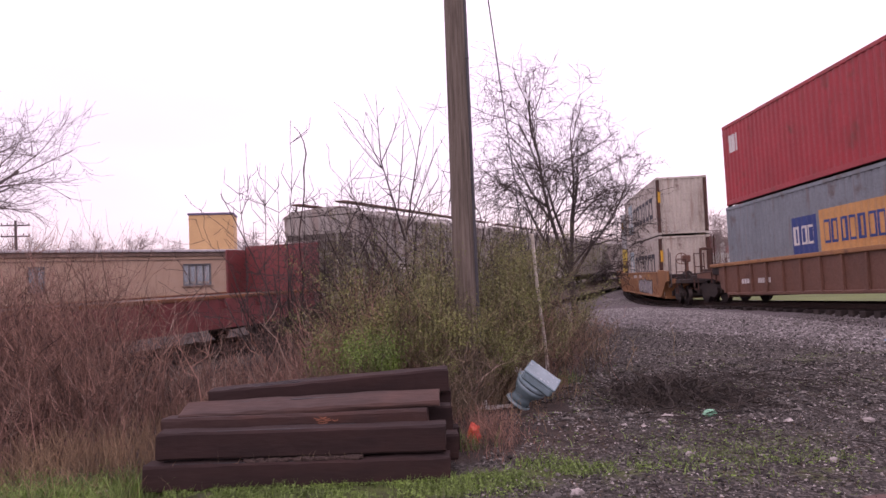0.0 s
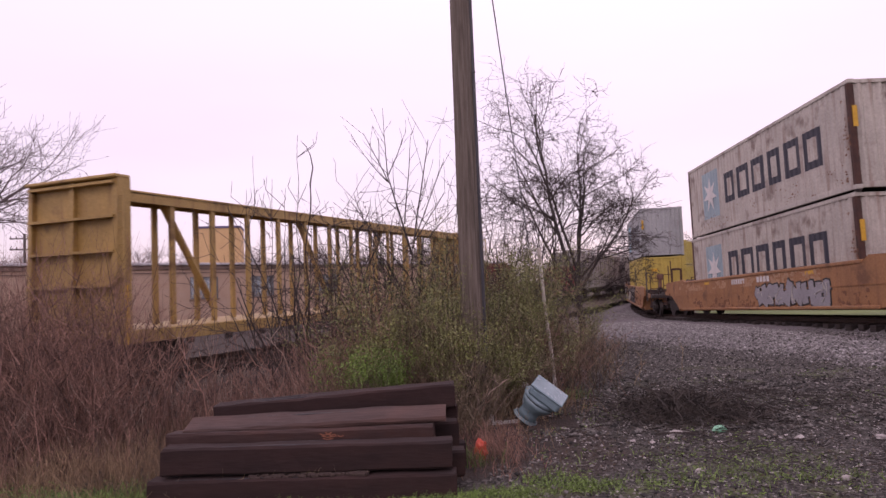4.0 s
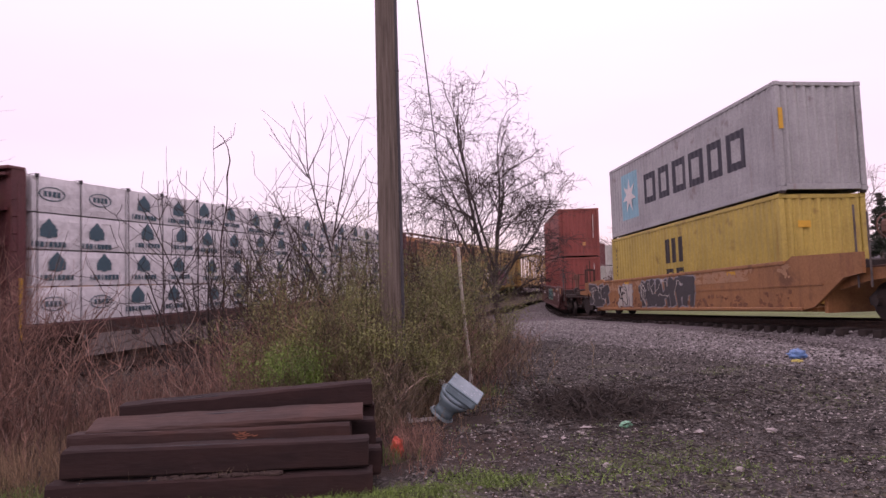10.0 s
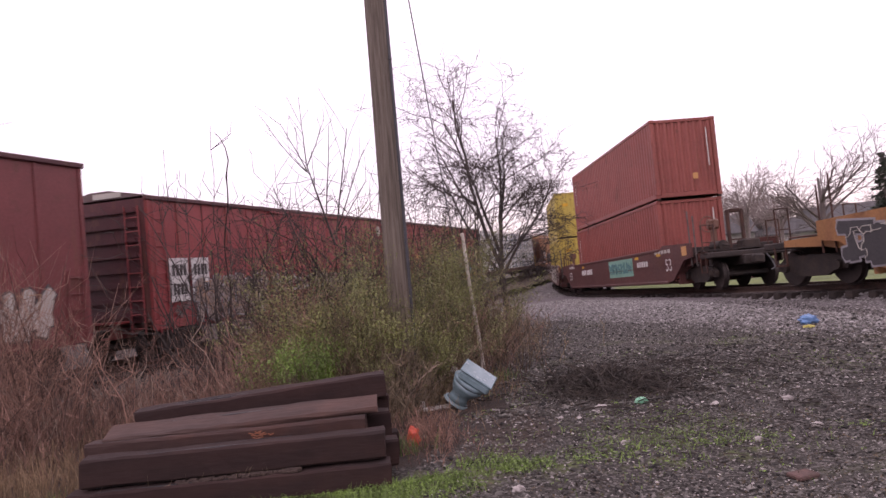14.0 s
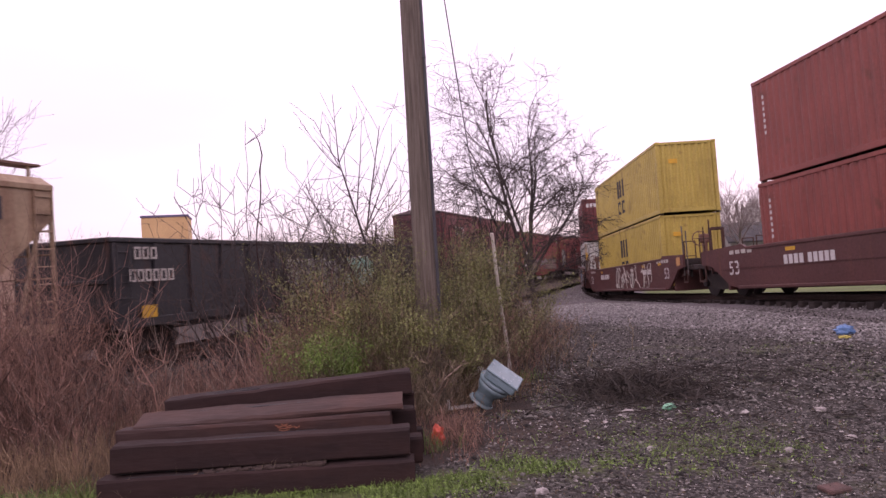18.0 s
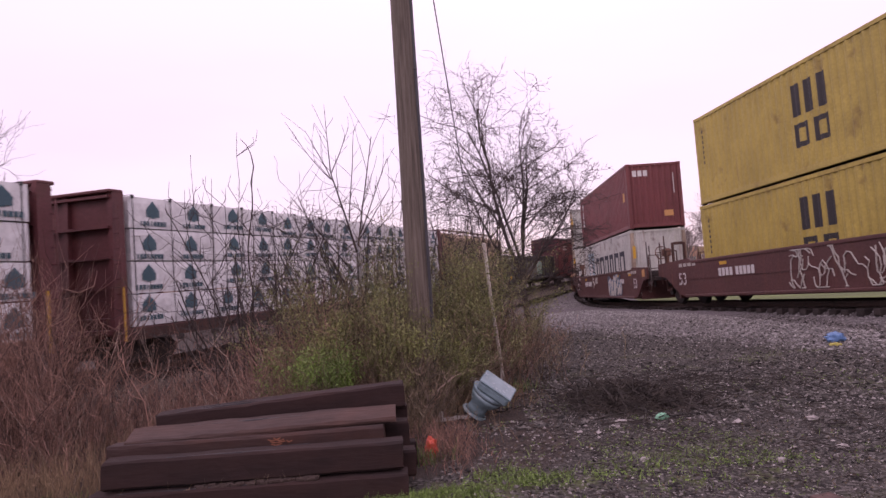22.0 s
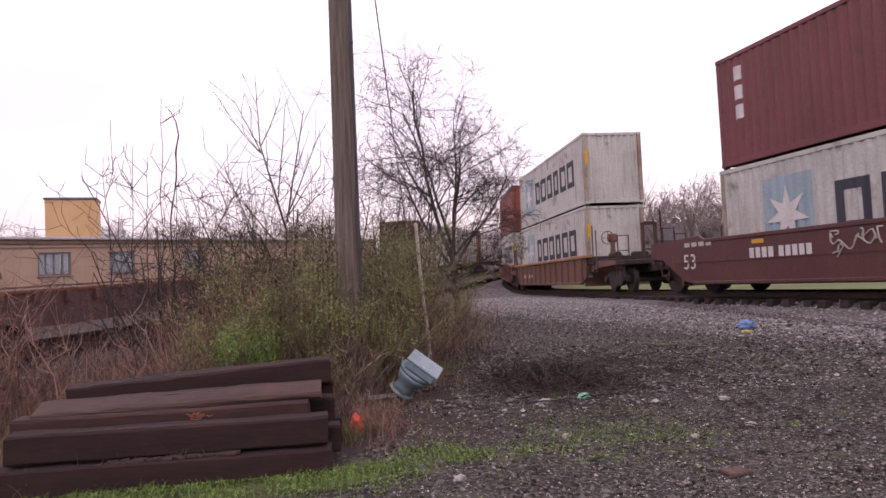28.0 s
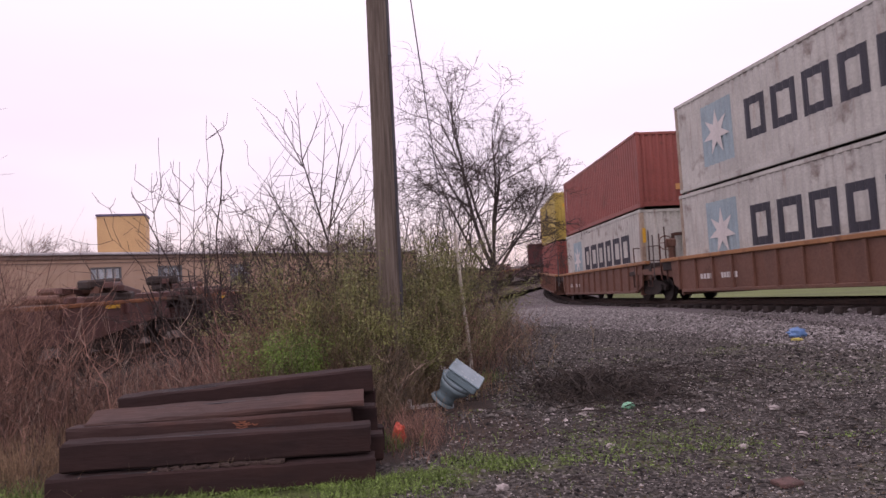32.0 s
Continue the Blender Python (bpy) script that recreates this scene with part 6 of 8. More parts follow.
    put(boxcar(m_box_red, "faded red boxcar with stencils and pale graffiti", 8.73, 4.28, [gm("round_mark", Mesher().tube([(1.57, 7.55, 3.75), (1.576, 7.55, 3.75)], 0.24, 20), m_g_pale), gm("graffiti", patches(1, 0.0, 1.55, 14.5, 1.0, 1.556, 94, 200, 0.22), m_g_dust, "dusty spray remains"), gm("graffiti", patches(1, 0.0, 1.57, 14.5, 0.9, 1.562, 95, 60, 0.22), m_g_mint, "greyed spray remains")] + tag(1, 4.0, 1.5, 4.6, 0.95, 1.57, 91, 7, m_g_cream, m_g_char, "dull cream spray graffiti with dark outlines", m_g_pink) + [gm("graffiti", patches(1, -0.3, 1.72, 4.0, 0.55, 1.59, 96, 60, 0.5), m_g_grey, "grey rolled paint")] + tag(1, -4.6, 1.5, 3.7, 1.3, 1.57, 93, 5, m_g_cream, m_g_grey, "dirty cream spray graffiti", m_g_fade) + panel_marks(-7.08, 2.09, 1.57, 2, 0.78, 1.18, 0.15)), -51.3, -68.76)
    put(boxcar(m_box_dark, "tall dark red boxcar with pale blue graffiti", 9.0, 4.85, [*tag(1, 4.3, 1.55, 5.6, 1.05, 1.57, 101, 7, m_g_pale, m_g_char, "pale cream spray graffiti", m_g_fade), gm("graffiti", patches(1, -2.5, 1.5, 9, 0.9, 1.556, 103, 70, 0.24), m_g_mint, "greyed spray remains"), gm("lettering", word(1, -5.8, 3.9, 1.57, 0.45, 2, x=1.57), m_g_pale, "")]), -69.6, -87.6)
    put(gondola(m_gon_black, "black steel gondola car with green graffiti", 11.3, 2.93, [*tag(1, 2.0, 1.85, 2.4, 1.2, 1.55, 111, 4, m_g_green, m_g_pale, "mint green spray graffiti", m_g_pale), *tag(1, -1.3, 1.75, 3.7, 1.25, 1.55, 113, 5, m_g_mint, m_g_grey, "grey-green spray graffiti with pale outlines"), gm("lettering", word(1, -9.65, 2.62, 0.75, 0.3, 3, x=1.545), m_g_pale, ""), gm("lettering", word(1, -9.45, 2.08, 1.5, 0.3, 6, x=1.545), m_g_pale, ""), gm("reflector", plate(1, -9.6, 1.2, 0.5, 0.3, 1.545), m_k_yellow, "")]), -88.6, -111.2)
    put(hopper(m_tan_hop, "tan covered hopper with rust streaks and faint graffiti", 6.55, [gm("lettering", word(1, 4.35, 3.5, 1.05, 0.45, 3, x=1.53), m_k_navy, "dark block lettering"), gm("lettering", word(1, -2.6, 2.75, 1.0, 0.3, 4, x=1.53), m_k_black, ""), gm("lettering", word(1, -2.3, 2.2, 1.6, 0.3, 6, x=1.53), m_k_black, ""), gm("graffiti", patches(1, 0.8, 2.05, 6.0, 0.5, 1.53, 121, 40, 0.5), m_g_mint, "greyed spray remains"), gm("graffiti", strokes(1, 0.8, 2.1, 6.0, 0.5, 1.54, 122, 20, 0.012), m_g_char, "")], top=4.25, bays=2, ribs=False, end_mat=m_tan_hop), -111.6, -124.7)
    put(centrebeam(m_beam_red, "dark red centre-beam car loaded with lumber", 12.87), -125.16, -150.9)
    put(lumber_load("white-wrapped lumber packets strapped in four tiers", 12.87, 0, 2, 1.3), -125.16, -150.9, 1.09)
    put(centrebeam(m_beam_red, "dark red centre-beam car loaded with lumber", 12.75), -151.0, -176.5)
    last = put(lumber_load("white-wrapped lumber packets strapped in four tiers with upright boards", 12.75, 0, 3, 1.2), -151.0, -176.5, 1.09)
    part("stake", Mesher().box(1.46, 4.75, 1.45, 0.05, 0.1, 3.0, ch=0.008).box(1.46, 4.75 + 0.16, 1.55, 0.05, 0.09, 3.2, ch=0.008), m_stakewood, last, "tan upright board")
    joints = ((-177.2, -196.7), (-197.2, -213.0), (-213.5, -229.5), (-230.0, -246.1), (-246.6, -262.6), (-263.1, -279.1))
    for k, (f, r) in enumerate(joints):
        half = (f - r) / 2
        put(flat_car(m_flat_red, "rusty red flat car carrying dark scrap iron", half, False, [gm("lettering", word(1, 2.0, 0.95, 0.5, 0.35, 2, x=1.495), m_g_pale), gm("reflector", plate(1, half - 2.6, 1.27, 0.45, 0.08, 1.53), m_k_yellow), gm("reflector", plate(1, 1.3 - half, 1.27, 0.45, 0.08, 1.53), m_k_yellow)]), f, r)
        for at, tall in ((f - 1.5, (0.5, 0.2, 0.75, 0.3, 0.6, 0.4)[k]), (r + 1.5, (0.8, 0.5, 0.35, 0.9, 0.4, 0.5)[k])):
            put(scrap_pile(40 + 7 * k + int(tall * 10), tall), at, at, 1.362)



freight_train()


# ---- foreground: ties, pole, litter ----
def tie(x, y, z, turn, roll, mat, label, ln=2.59, w=0.235, h=0.185, seed=0, tip=0.0):
    """A worn railway tie: a long box with rounded, split and sagging edges."""
    rnd, m = random.Random(seed), Mesher()
    n, c = 14, 0.018
    prof = [(-w / 2 + c, 0), (w / 2 - c, 0), (w / 2, c), (w / 2, h - c), (w / 2 - c, h), (-w / 2 + c, h), (-w / 2, h - c), (-w / 2, c)]
    k = len(prof)
    for i in range(n + 1):
        xx = -ln / 2 + ln * i / n
        for u, v in prof:
            m.v.append((xx + (rnd.uniform(-0.012, 0.012) if i in (0, n) else 0), u + rnd.uniform(-0.006, 0.006), v + rnd.uniform(-0.007, 0.005)))
    m.f = [(i * k + j, i * k + (j + 1) % k, (i + 1) * k + (j + 1) % k, (i + 1) * k + j) for i in range(n) for j in range(k)]
    m.f += [tuple(range(k - 1, -1, -1)), tuple(range(n * k, (n + 1) * k))]
    t = thing("railway_tie", label, "railway tie", "stacked railway ties", at=pose(x, y, z, roll, tip, turn))
    part("timber", m, mat, t)
    crack = Mesher()
    for i in range(3):
        yy, x0 = rnd.uniform(-0.08, 0.08), rnd.uniform(-ln * 0.45, ln * 0.1)
        crack.box(x0 + 0.35, yy, h - 0.001, rnd.uniform(0.4, 0.9), 0.008, 0.006)
    part("split", crack, m_strap, t)
    return t


DARK, GREY = "dark creosoted railway tie in a stack", "weathered grey-brown railway tie on the stack"
tie(-1.30, 5.99, 0.0, 0.6, 0, m_creosote, DARK, seed=1, h=0.222, tip=0.5)
tie(-1.265, 6.052, 0.243, 0.4, 0, m_creosote, DARK, seed=2, ln=2.47, w=0.205, h=0.232, tip=0.5)
top_tie = tie(-1.36, 6.285, 0.335, 0.5, -1, m_redtie, "reddish creosoted railway tie with an orange sprayed mark", seed=3, ln=2.36, h=0.222)
tie(-1.22, 6.30, 0.10, 0, 0, m_creosote, DARK, seed=4, h=0.225)
tie(-1.25, 6.41, 0.572, 0.9, 13, m_greytie, GREY, seed=5, w=0.31, h=0.062, ln=2.34, tip=-0.9)
tie(-1.25, 6.62, -0.02, 1, 0, m_creosote, DARK, seed=6, h=0.22)
tie(-1.27, 6.60, 0.21, 2, 0, m_creosote, DARK, seed=9, h=0.30)
tie(-1.20, 6.98, 0.0, 2, 0, m_creosote, DARK, seed=10, h=0.22)
tie(-1.26, 6.96, 0.225, 2, 0, m_creosote, DARK, seed=7, h=0.33, tip=-1.5)
tie(-1.14, 6.87, 0.540, 1.6, 2, m_creosote, DARK, seed=8, ln=2.32, h=0.230, tip=-3.0)
duff = Mesher()
for i in range(60):
    u = -1.75 + 1.0 * random.Random(i).random()
    duff.box(u, 5.935 + 0.02 * math.sin(i * 2.3), 0.228 + 0.006 * math.sin(i * 1.7), 0.05 + 0.02 * math.sin(i), 0.05, 0.026, ch=0.006)
part("crumbs", duff, m_duff, thing("leaf_litter", "dry brown leaf crumbs lodged between the ties", "leaf litter", kind="stuff"))
spray = Mesher()
for u, v, l_ in ((0.17, 0.185, 0.10), (0.19, 0.165, 0.13), (0.24, 0.18, 0.07), (0.20, 0.145, 0.09), (0.33, 0.165, 0.05), (0.22, 0.195, 0.06)):
    spray.tube([(u, -0.119, v), (u + l_ * 0.4, -0.121, v - 0.014), (u + l_, -0.119, v - 0.004)], 0.006, 4)
part("paint_mark", spray, m_orangepaint, top_tie, "orange sprayed mark")


def utility_pole():
    p = thing("utility_pole", "weathered wooden utility pole with a conduit up its side", "utility pole", at=pose(0.30, 9.4, -0.1))
    m, n, rnd = Mesher(), 22, random.Random(3)
    rows = 40
    for i in range(rows + 1):
        z = 11.5 * i / rows
        r = 0.162 - 0.0040 * z
        for k in range(n):
            a = 2 * math.pi * k / n
            q = r * (1 + 0.035 * noise.noise((math.cos(a) * 3, math.sin(a) * 3, z * 0.35)) + 0.02 * noise.noise((math.cos(a) * 9, math.sin(a) * 9, z * 0.2)))
            m.v.append((q * math.cos(a), q * math.sin(a), z))
    m.f = [(i * n + k, i * n + (k + 1) % n, (i + 1) * n + (k + 1) % n, (i + 1) * n + k) for i in range(rows) for k in range(n)] + [tuple(range(rows * n, (rows + 1) * n))]
    m.smooth = True
    part("shaft", m, m_polewood, p)
    con = Mesher().tube([(0.157, -0.06, 0.0), (0.151, -0.06, 2.0), (0.135, -0.055, 6.0), (0.116, -0.05, 11.0)], 0.026, 8)
    part("conduit", con, m_conduit, p, "dark grey cable conduit")
    for z in (1.4, 3.1, 4.75, 6.4, 8.0):
        r = 0.162 - 0.0040 * z
        part("clip", Mesher().box(r - 0.002, -0.06, z, 0.06, 0.07, 0.022, ch=0.006), m_conduit, p)
    arm = Mesher().box(0, -0.16, 10.7, 2.4, 0.09, 0.11, ch=0.01)
    part("crossarm", arm, m_polewood, p)
    for x in (-1.05, -0.5, 0.5, 1.05):
        part("insulator", Mesher().lathe([(0.025, 0), (0.05, 0.05), (0.03, 0.1), (0.045, 0.14), (0.01, 0.17)], 10, (x, -0.16, 10.76)), m_coping, p)
    return p


utility_pole()


def sagging(a, b, sag, n=14):
    a, b = Vector(a), Vector(b)
    return [tuple(a.lerp(b, i / n) - Vector((0, 0, 4 * sag * (i / n) * (1 - i / n)))) for i in range(n + 1)]


part("wire", Mesher().tube(sagging((0.36, 9.4, 9.6), (2.05, 15.2, -0.1), 0.12), 0.011, 5), m_conduit, thing("guy_wire", "thin dark guy wire from the pole to the ground", "wire"))


def marker_post():
    p = thing("marker_post", "leaning peeling white post in the brush", "post", at=pose(1.53, 10.4, -0.1, 0, -4.2, 0))
    m, rnd = Mesher(), random.Random(2)
    m.tube([(rnd.uniform(-0.008, 0.008), 0, z) for z in (0.42, 0.85, 1.3, 1.8, 2.34)], [0.024, 0.027, 0.027, 0.027, 0.026], 10)
    part("pipe", m, m_postwhite, p)
    part("stake", Mesher().tube([(0.05, 0, 0), (0.015, 0, 0.45)], 0.014, 5), m_postwhite, p)
    part("stake", Mesher().tube([(-0.04, 0.01, 0), (-0.01, 0, 0.45)], 0.014, 5), m_postwhite, p)
    part("cap", Mesher().lathe([(0.031, 2.33), (0.031, 2.37), (0.015, 2.385)], 10), m_postwhite, p)


m_postwhite = surface("peeling_white_paint", (0.72, 0.68, 0.63), (0.50, 0.44, 0.38), 0.8, scale=9, stretch=(1, 1, 0.4))
marker_post()
m_porcelain = surface("pale_blue_porcelain", (0.235, 0.345, 0.385), (0.19, 0.29, 0.33), 0.22, scale=4, fine=12, bump=0.01, dust=(0.16, 0.20, 0.20))
m_china = surface("white_porcelain", (0.62, 0.60, 0.57), (0.5, 0.48, 0.45), 0.3, scale=5, bump=0.02)


def toilet():
    """A bowl toilet tipped onto its tank side: local z runs from foot to rim."""
    t = thing("toilet", "discarded pale blue porcelain toilet tipped on gravel", "toilet", at=pose(0.87, 8.72, 0.09, 12, 37, -14))
    t.scale = (0.95, 0.95, 0.95)

    def oval(profile, n=22, cx=0.0):
        m = Mesher()
        for rx, ry, z, off in profile:
            m.v += [(cx + off + rx * math.cos(2 * math.pi * k / n), ry * math.sin(2 * math.pi * k / n), z) for k in range(n)]
        m.f = [(i * n + k, i * n + (k + 1) % n, (i + 1) * n + (k + 1) % n, (i + 1) * n + k) for i in range(len(profile) - 1) for k in range(n)]
        m.f += [tuple(range(n - 1, -1, -1)), tuple(range((len(profile) - 1) * n, len(profile) * n))]
        m.smooth = False
        return m

    part("foot", oval([(0.17, 0.125, 0, 0), (0.18, 0.135, 0.012, 0), (0.165, 0.12, 0.04, 0)]), m_porcelain, t)
    b = oval([(0.15, 0.105, 0.035, 0), (0.125, 0.09, 0.10, 0), (0.13, 0.10, 0.16, 0), (0.17, 0.14, 0.21, 0.01), (0.205, 0.175, 0.27, 0.02), (0.22, 0.19, 0.325, 0.02)])
    b.smooth = True
    part("bowl", b, m_porcelain, t)
    # black ring drawn in for the dark seam below the rim
    part("gasket", oval([(0.212, 0.182, 0.325, 0.02), (0.212, 0.182, 0.34, 0.02)]), m_strap, t, "dark seat gap")
    part("rim", oval([(0.225, 0.195, 0.34, 0.02), (0.235, 0.205, 0.352, 0.02), (0.235, 0.205, 0.375, 0.02), (0.22, 0.19, 0.39, 0.02)]), m_porcelain, t)
    part("tank", B(0.06, 0, 0.45, 0.44, 0.38, 0.11, ch=0.025), m_porcelain, t)
    part("tank_lid", B(0.06, 0, 0.525, 0.47, 0.41, 0.03, ch=0.012), m_porcelain, t)


toilet()
shard = thing("porcelain_shard", "broken white porcelain piece on the gravel", "debris", at=pose(0.62, 8.75, 0.03, 0, 0, 12))
part("shard_body", Mesher().prism([(-0.24, -0.03), (-0.1, -0.06), (0.2, -0.035), (0.26, 0.02), (0.05, 0.03), (-0.14, 0.05)], "z", 0, 0.035).box(-0.16, 0.02, 0.07, 0.06, 0.05, 0.1, ch=0.015), m_china, shard)
m_bagblue = surface("pale_blue_plastic", (0.16, 0.33, 0.62), (0.11, 0.24, 0.48), 0.4, scale=8, bump=0.3)
m_redplastic = surface("red_orange_plastic", (0.80, 0.13, 0.07), (0.60, 0.08, 0.05), 0.4, scale=9, bump=0.3)
m_greenglass = surface("mint_green_plastic", (0.20, 0.52, 0.34), (0.14, 0.38, 0.25), 0.3, scale=9)
m_yellowlitter = surface("yellow_litter", (0.62, 0.55, 0.12), (0.45, 0.4, 0.1), 0.6)


def crumpled(name, label, category, x, y, z, sx, sy, sz, mat, seed):
    """A crumpled bag or wrapper: a lumpy, creased blob."""
    m, n, rows = Mesher(), 14, 9
    for i in range(rows + 1):
        v = math.pi * i / rows
        for k in range(n):
            a = 2 * math.pi * k / n
            d = Vector((math.sin(v) * math.cos(a), math.sin(v) * math.sin(a), math.cos(v)))
            q = 1 + 0.38 * noise.noise(d * 2.1 + Vector((seed, 0, 0))) + 0.18 * noise.noise(d * 5 + Vector((0, seed, 0)))
            m.v.append((sx * q * d.x, sy * q * d.y, max(sz * q * d.z, -sz * 0.8)))
    m.f = [(i * n + k, i * n + (k + 1) % n, (i + 1) * n + (k + 1) % n, (i + 1) * n + k) for i in range(rows) for k in range(n)]
    ob = part(name, m, mat, None, at=pose(x, y, z + sz * 0.75))
    return tagged(ob, label, category)


crumpled("plastic_bag", "crumpled pale blue plastic bag on ballast", "litter", 7.78, 12.0, ground_z(7.78, 12), 0.17, 0.13, 0.10, m_bagblue, 4)
crumpled("wrapper", "small yellow wrapper on the ballast", "litter", 7.55, 11.65, ground_z(7.55, 11.65), 0.11, 0.08, 0.03, m_yellowlitter, 8)
crumpled("wrapper", "crumpled red-orange plastic wrapper in dry weeds", "litter", 0.26, 7.25, ground_z(0.26, 7.25), 0.07, 0.06, 0.11, m_redplastic, 2)
crumpled("bottle", "crushed mint green plastic bottle on gravel", "litter", 2.98, 7.95, ground_z(2.98, 7.95), 0.085, 0.05, 0.04, m_greenglass, 6)
crumpled("paper_scrap", "white paper scrap caught in the weeds", "litter", 0.98, 9.6, 0.32, 0.06, 0.03, 0.05, m_china, 12)
for lx, ly, sd in ((-2.86, 5.62, 31), (-3.16, 5.86, 33), (-2.98, 6.02, 35)):
    crumpled("paper_scrap", "crumpled white paper scrap in the grass", "litter", lx, ly, ground_z(lx, ly) + 0.02, 0.05, 0.04, 0.025, m_china, sd)
slab = part("brick", B(0, 0, 0.018, 0.22, 0.14, 0.036, ch=0.01), m_brick, None, at=pose(3.1, 5.05, ground_z(3.1, 5.05), 4, 3, 20))
tagged(slab, "flat broken red brick pressed in gravel", "brick")
board_ob = part("board", B(0, 0, 0.03, 0.75, 0.12, 0.05, ch=0.01), m_rustorange, None, at=pose(3.05, 16.2, ground_z(3.05, 16.2) + 0.01, 0, 2, 15))
tagged(board_ob, "short rust-coloured board lying by the brush", "board")


# ---- loose stones ----
def stones(name, label, spots, size, mat, seed, lift=0.25):
    rnd = random.Random(seed)
    vs, fs = [], []
    for x, y, z in spots:
        r = rnd.uniform(*size) * (1.7 if rnd.random() < 0.06 else 1)
        k, a = len(vs), rnd.uniform(0, 6.28)
        ca, sa = math.cos(a), math.sin(a)
        for dx, dy, dz in ((1, 0, 0), (0.2, 0.9, 0.1), (-0.9, 0.25, 0), (-0.1, -0.85, 0.1), (0.15, 0.1, 0.75), (-0.1, 0, -0.6)):
            px, py, pz = (q + rnd.uniform(-0.25, 0.25) for q in (dx, dy, dz))
            vs.append((x + r * (px * ca - py * sa), y + r * (px * sa + py * ca), z + r * (pz * 0.8 + lift)))
        fs += [(k + a_, k + b_, k + c_) for a_, b_, c_ in ((0, 1, 4), (1, 2, 4), (2, 3, 4), (3, 0, 4), (1, 0, 5), (2, 1, 5), (3, 2, 5), (0, 3, 5))]
    m = Mesher().add(vs, fs)
    return tagged(part(name, m, mat), label, "gravel", kind="stuff")


def spots_in(n, seed, x0, x1, y0, y1, keep):
    rnd, out = random.Random(seed), []
    while len(out) < n:
        y = y0 + (y1 - y0) * rnd.random() ** 1.7
        x = rnd.uniform(x0, x1)
        if keep(x, y, rnd):
            out.append((x, y, ground_z(x, y)))
    return out


def open_soil(x, y, rnd):
    return x > 0.25 + 0.10 * (y - 6) and abs(x) < 1.0 * y + 1 and not (0.62 < x < 1.5 and 8.4 < y < 9.2)


stones("gravel", "loose dark gravel on soil", spots_in(44000, 1, -2, 13, 4.2, 20, open_soil), (0.005, 0.022), m_stone_dark, 1)
stones("pale_pebbles", "scattered pale pebbles and litter", spots_in(10000, 2, 0, 11, 4.4, 18, open_soil), (0.004, 0.015), m_stone_pale, 2)
stones("gravel", "coarse loose gravel and clods on soil", spots_in(7000, 6, 1, 11, 8.0, 19, open_soil), (0.016, 0.038), m_stone_dark, 6)
stones("pale_pebbles", "pale chips strewn over the gravel", spots_in(1000, 7, 1, 10, 7.5, 18, open_soil), (0.012, 0.030), m_stone_pale, 7)
stones("track_ballast", "grey crushed ballast beside the track", spots_in(26000, 3, 4.5, 10.4, 6, 34, lambda x, y, r: x > 9.6 - 0.30 * (y - 5) - 1 + 2.2 * r.random() and x < 9.2 + max(0, y - 26) ** 2 / 230), (0.014, 0.034), m_ballast, 3)


def shoulder_spots(line, rail, a0, a1, lo, hi, n, seed):
    rnd, out = random.Random(seed), []
    for _ in range(n):
        a, u = a0 + (a1 - a0) * rnd.random() ** 1.4, rnd.uniform(lo, hi)
        x, y, h = on_track(line, a)
        drop = 0.20 + 0.13 * smooth(1.0, 1.27, abs(u)) + max(0, abs(u) - 1.27) * 0.16
        out.append((x + u * math.cos(h), y - u * math.sin(h), rail + grade(line, a) - drop))
    return out


stones("shoulder_ballast", "grey crushed ballast on the track shoulder", shoulder_spots(RIGHT, RAIL_R, 66, 110, -3.1, -0.9, 13000, 4), (0.016, 0.038), m_ballast, 4)
stones("shoulder_ballast", "grey crushed ballast on the straight track", shoulder_spots(LEFT, RAIL_L, 56, 90, 0.9, 2.6, 5000, 5), (0.02, 0.045), m_darkballast, 5)
for k, (x, y, r) in enumerate(((0.98, 5.42, 0.045), (2.46, 7.85, 0.06), (3.3, 6.0, 0.035), (2.2, 6.4, 0.035), (4.4, 7.3, 0.05), (4.0, 6.2, 0.045))):
    crumpled("stone", "rounded pale stone on the gravel", "stone", x, y, ground_z(x, y) - 0.01, r * 1.2, r, r * 0.7, m_stone_pale, 20 + k)


# ---- grass, weeds and brush ----
def leaf_cloud(vs, fs, rnd, cx, cy, cz, sx, sy, sz, n, size):
    for _ in range(n):
        p = (cx + rnd.gauss(0, sx), cy + rnd.gauss(0, sy), max(cz + rnd.gauss(0, sz), 0.03))
        u = Vector((rnd.gauss(0, 1), rnd.gauss(0, 1), rnd.gauss(0, 0.7))).normalized()
        v = u.orthogonal().normalized()
        v = (v * math.cos(1.3 * p[0] * 40 % 6.28) + u.cross(v) * math.sin(1.3 * p[0] * 40 % 6.28)) * 0.45
        s = size * rnd.uniform(0.5, 1.2)
        k = len(vs)
        for q in (-u, v * 0.9, u, -v * 0.9):
            vs.append((p[0] + q.x * s, p[1] + q.y * s, p[2] + q.z * s))
        fs.append((k, k + 1, k + 2, k + 3))


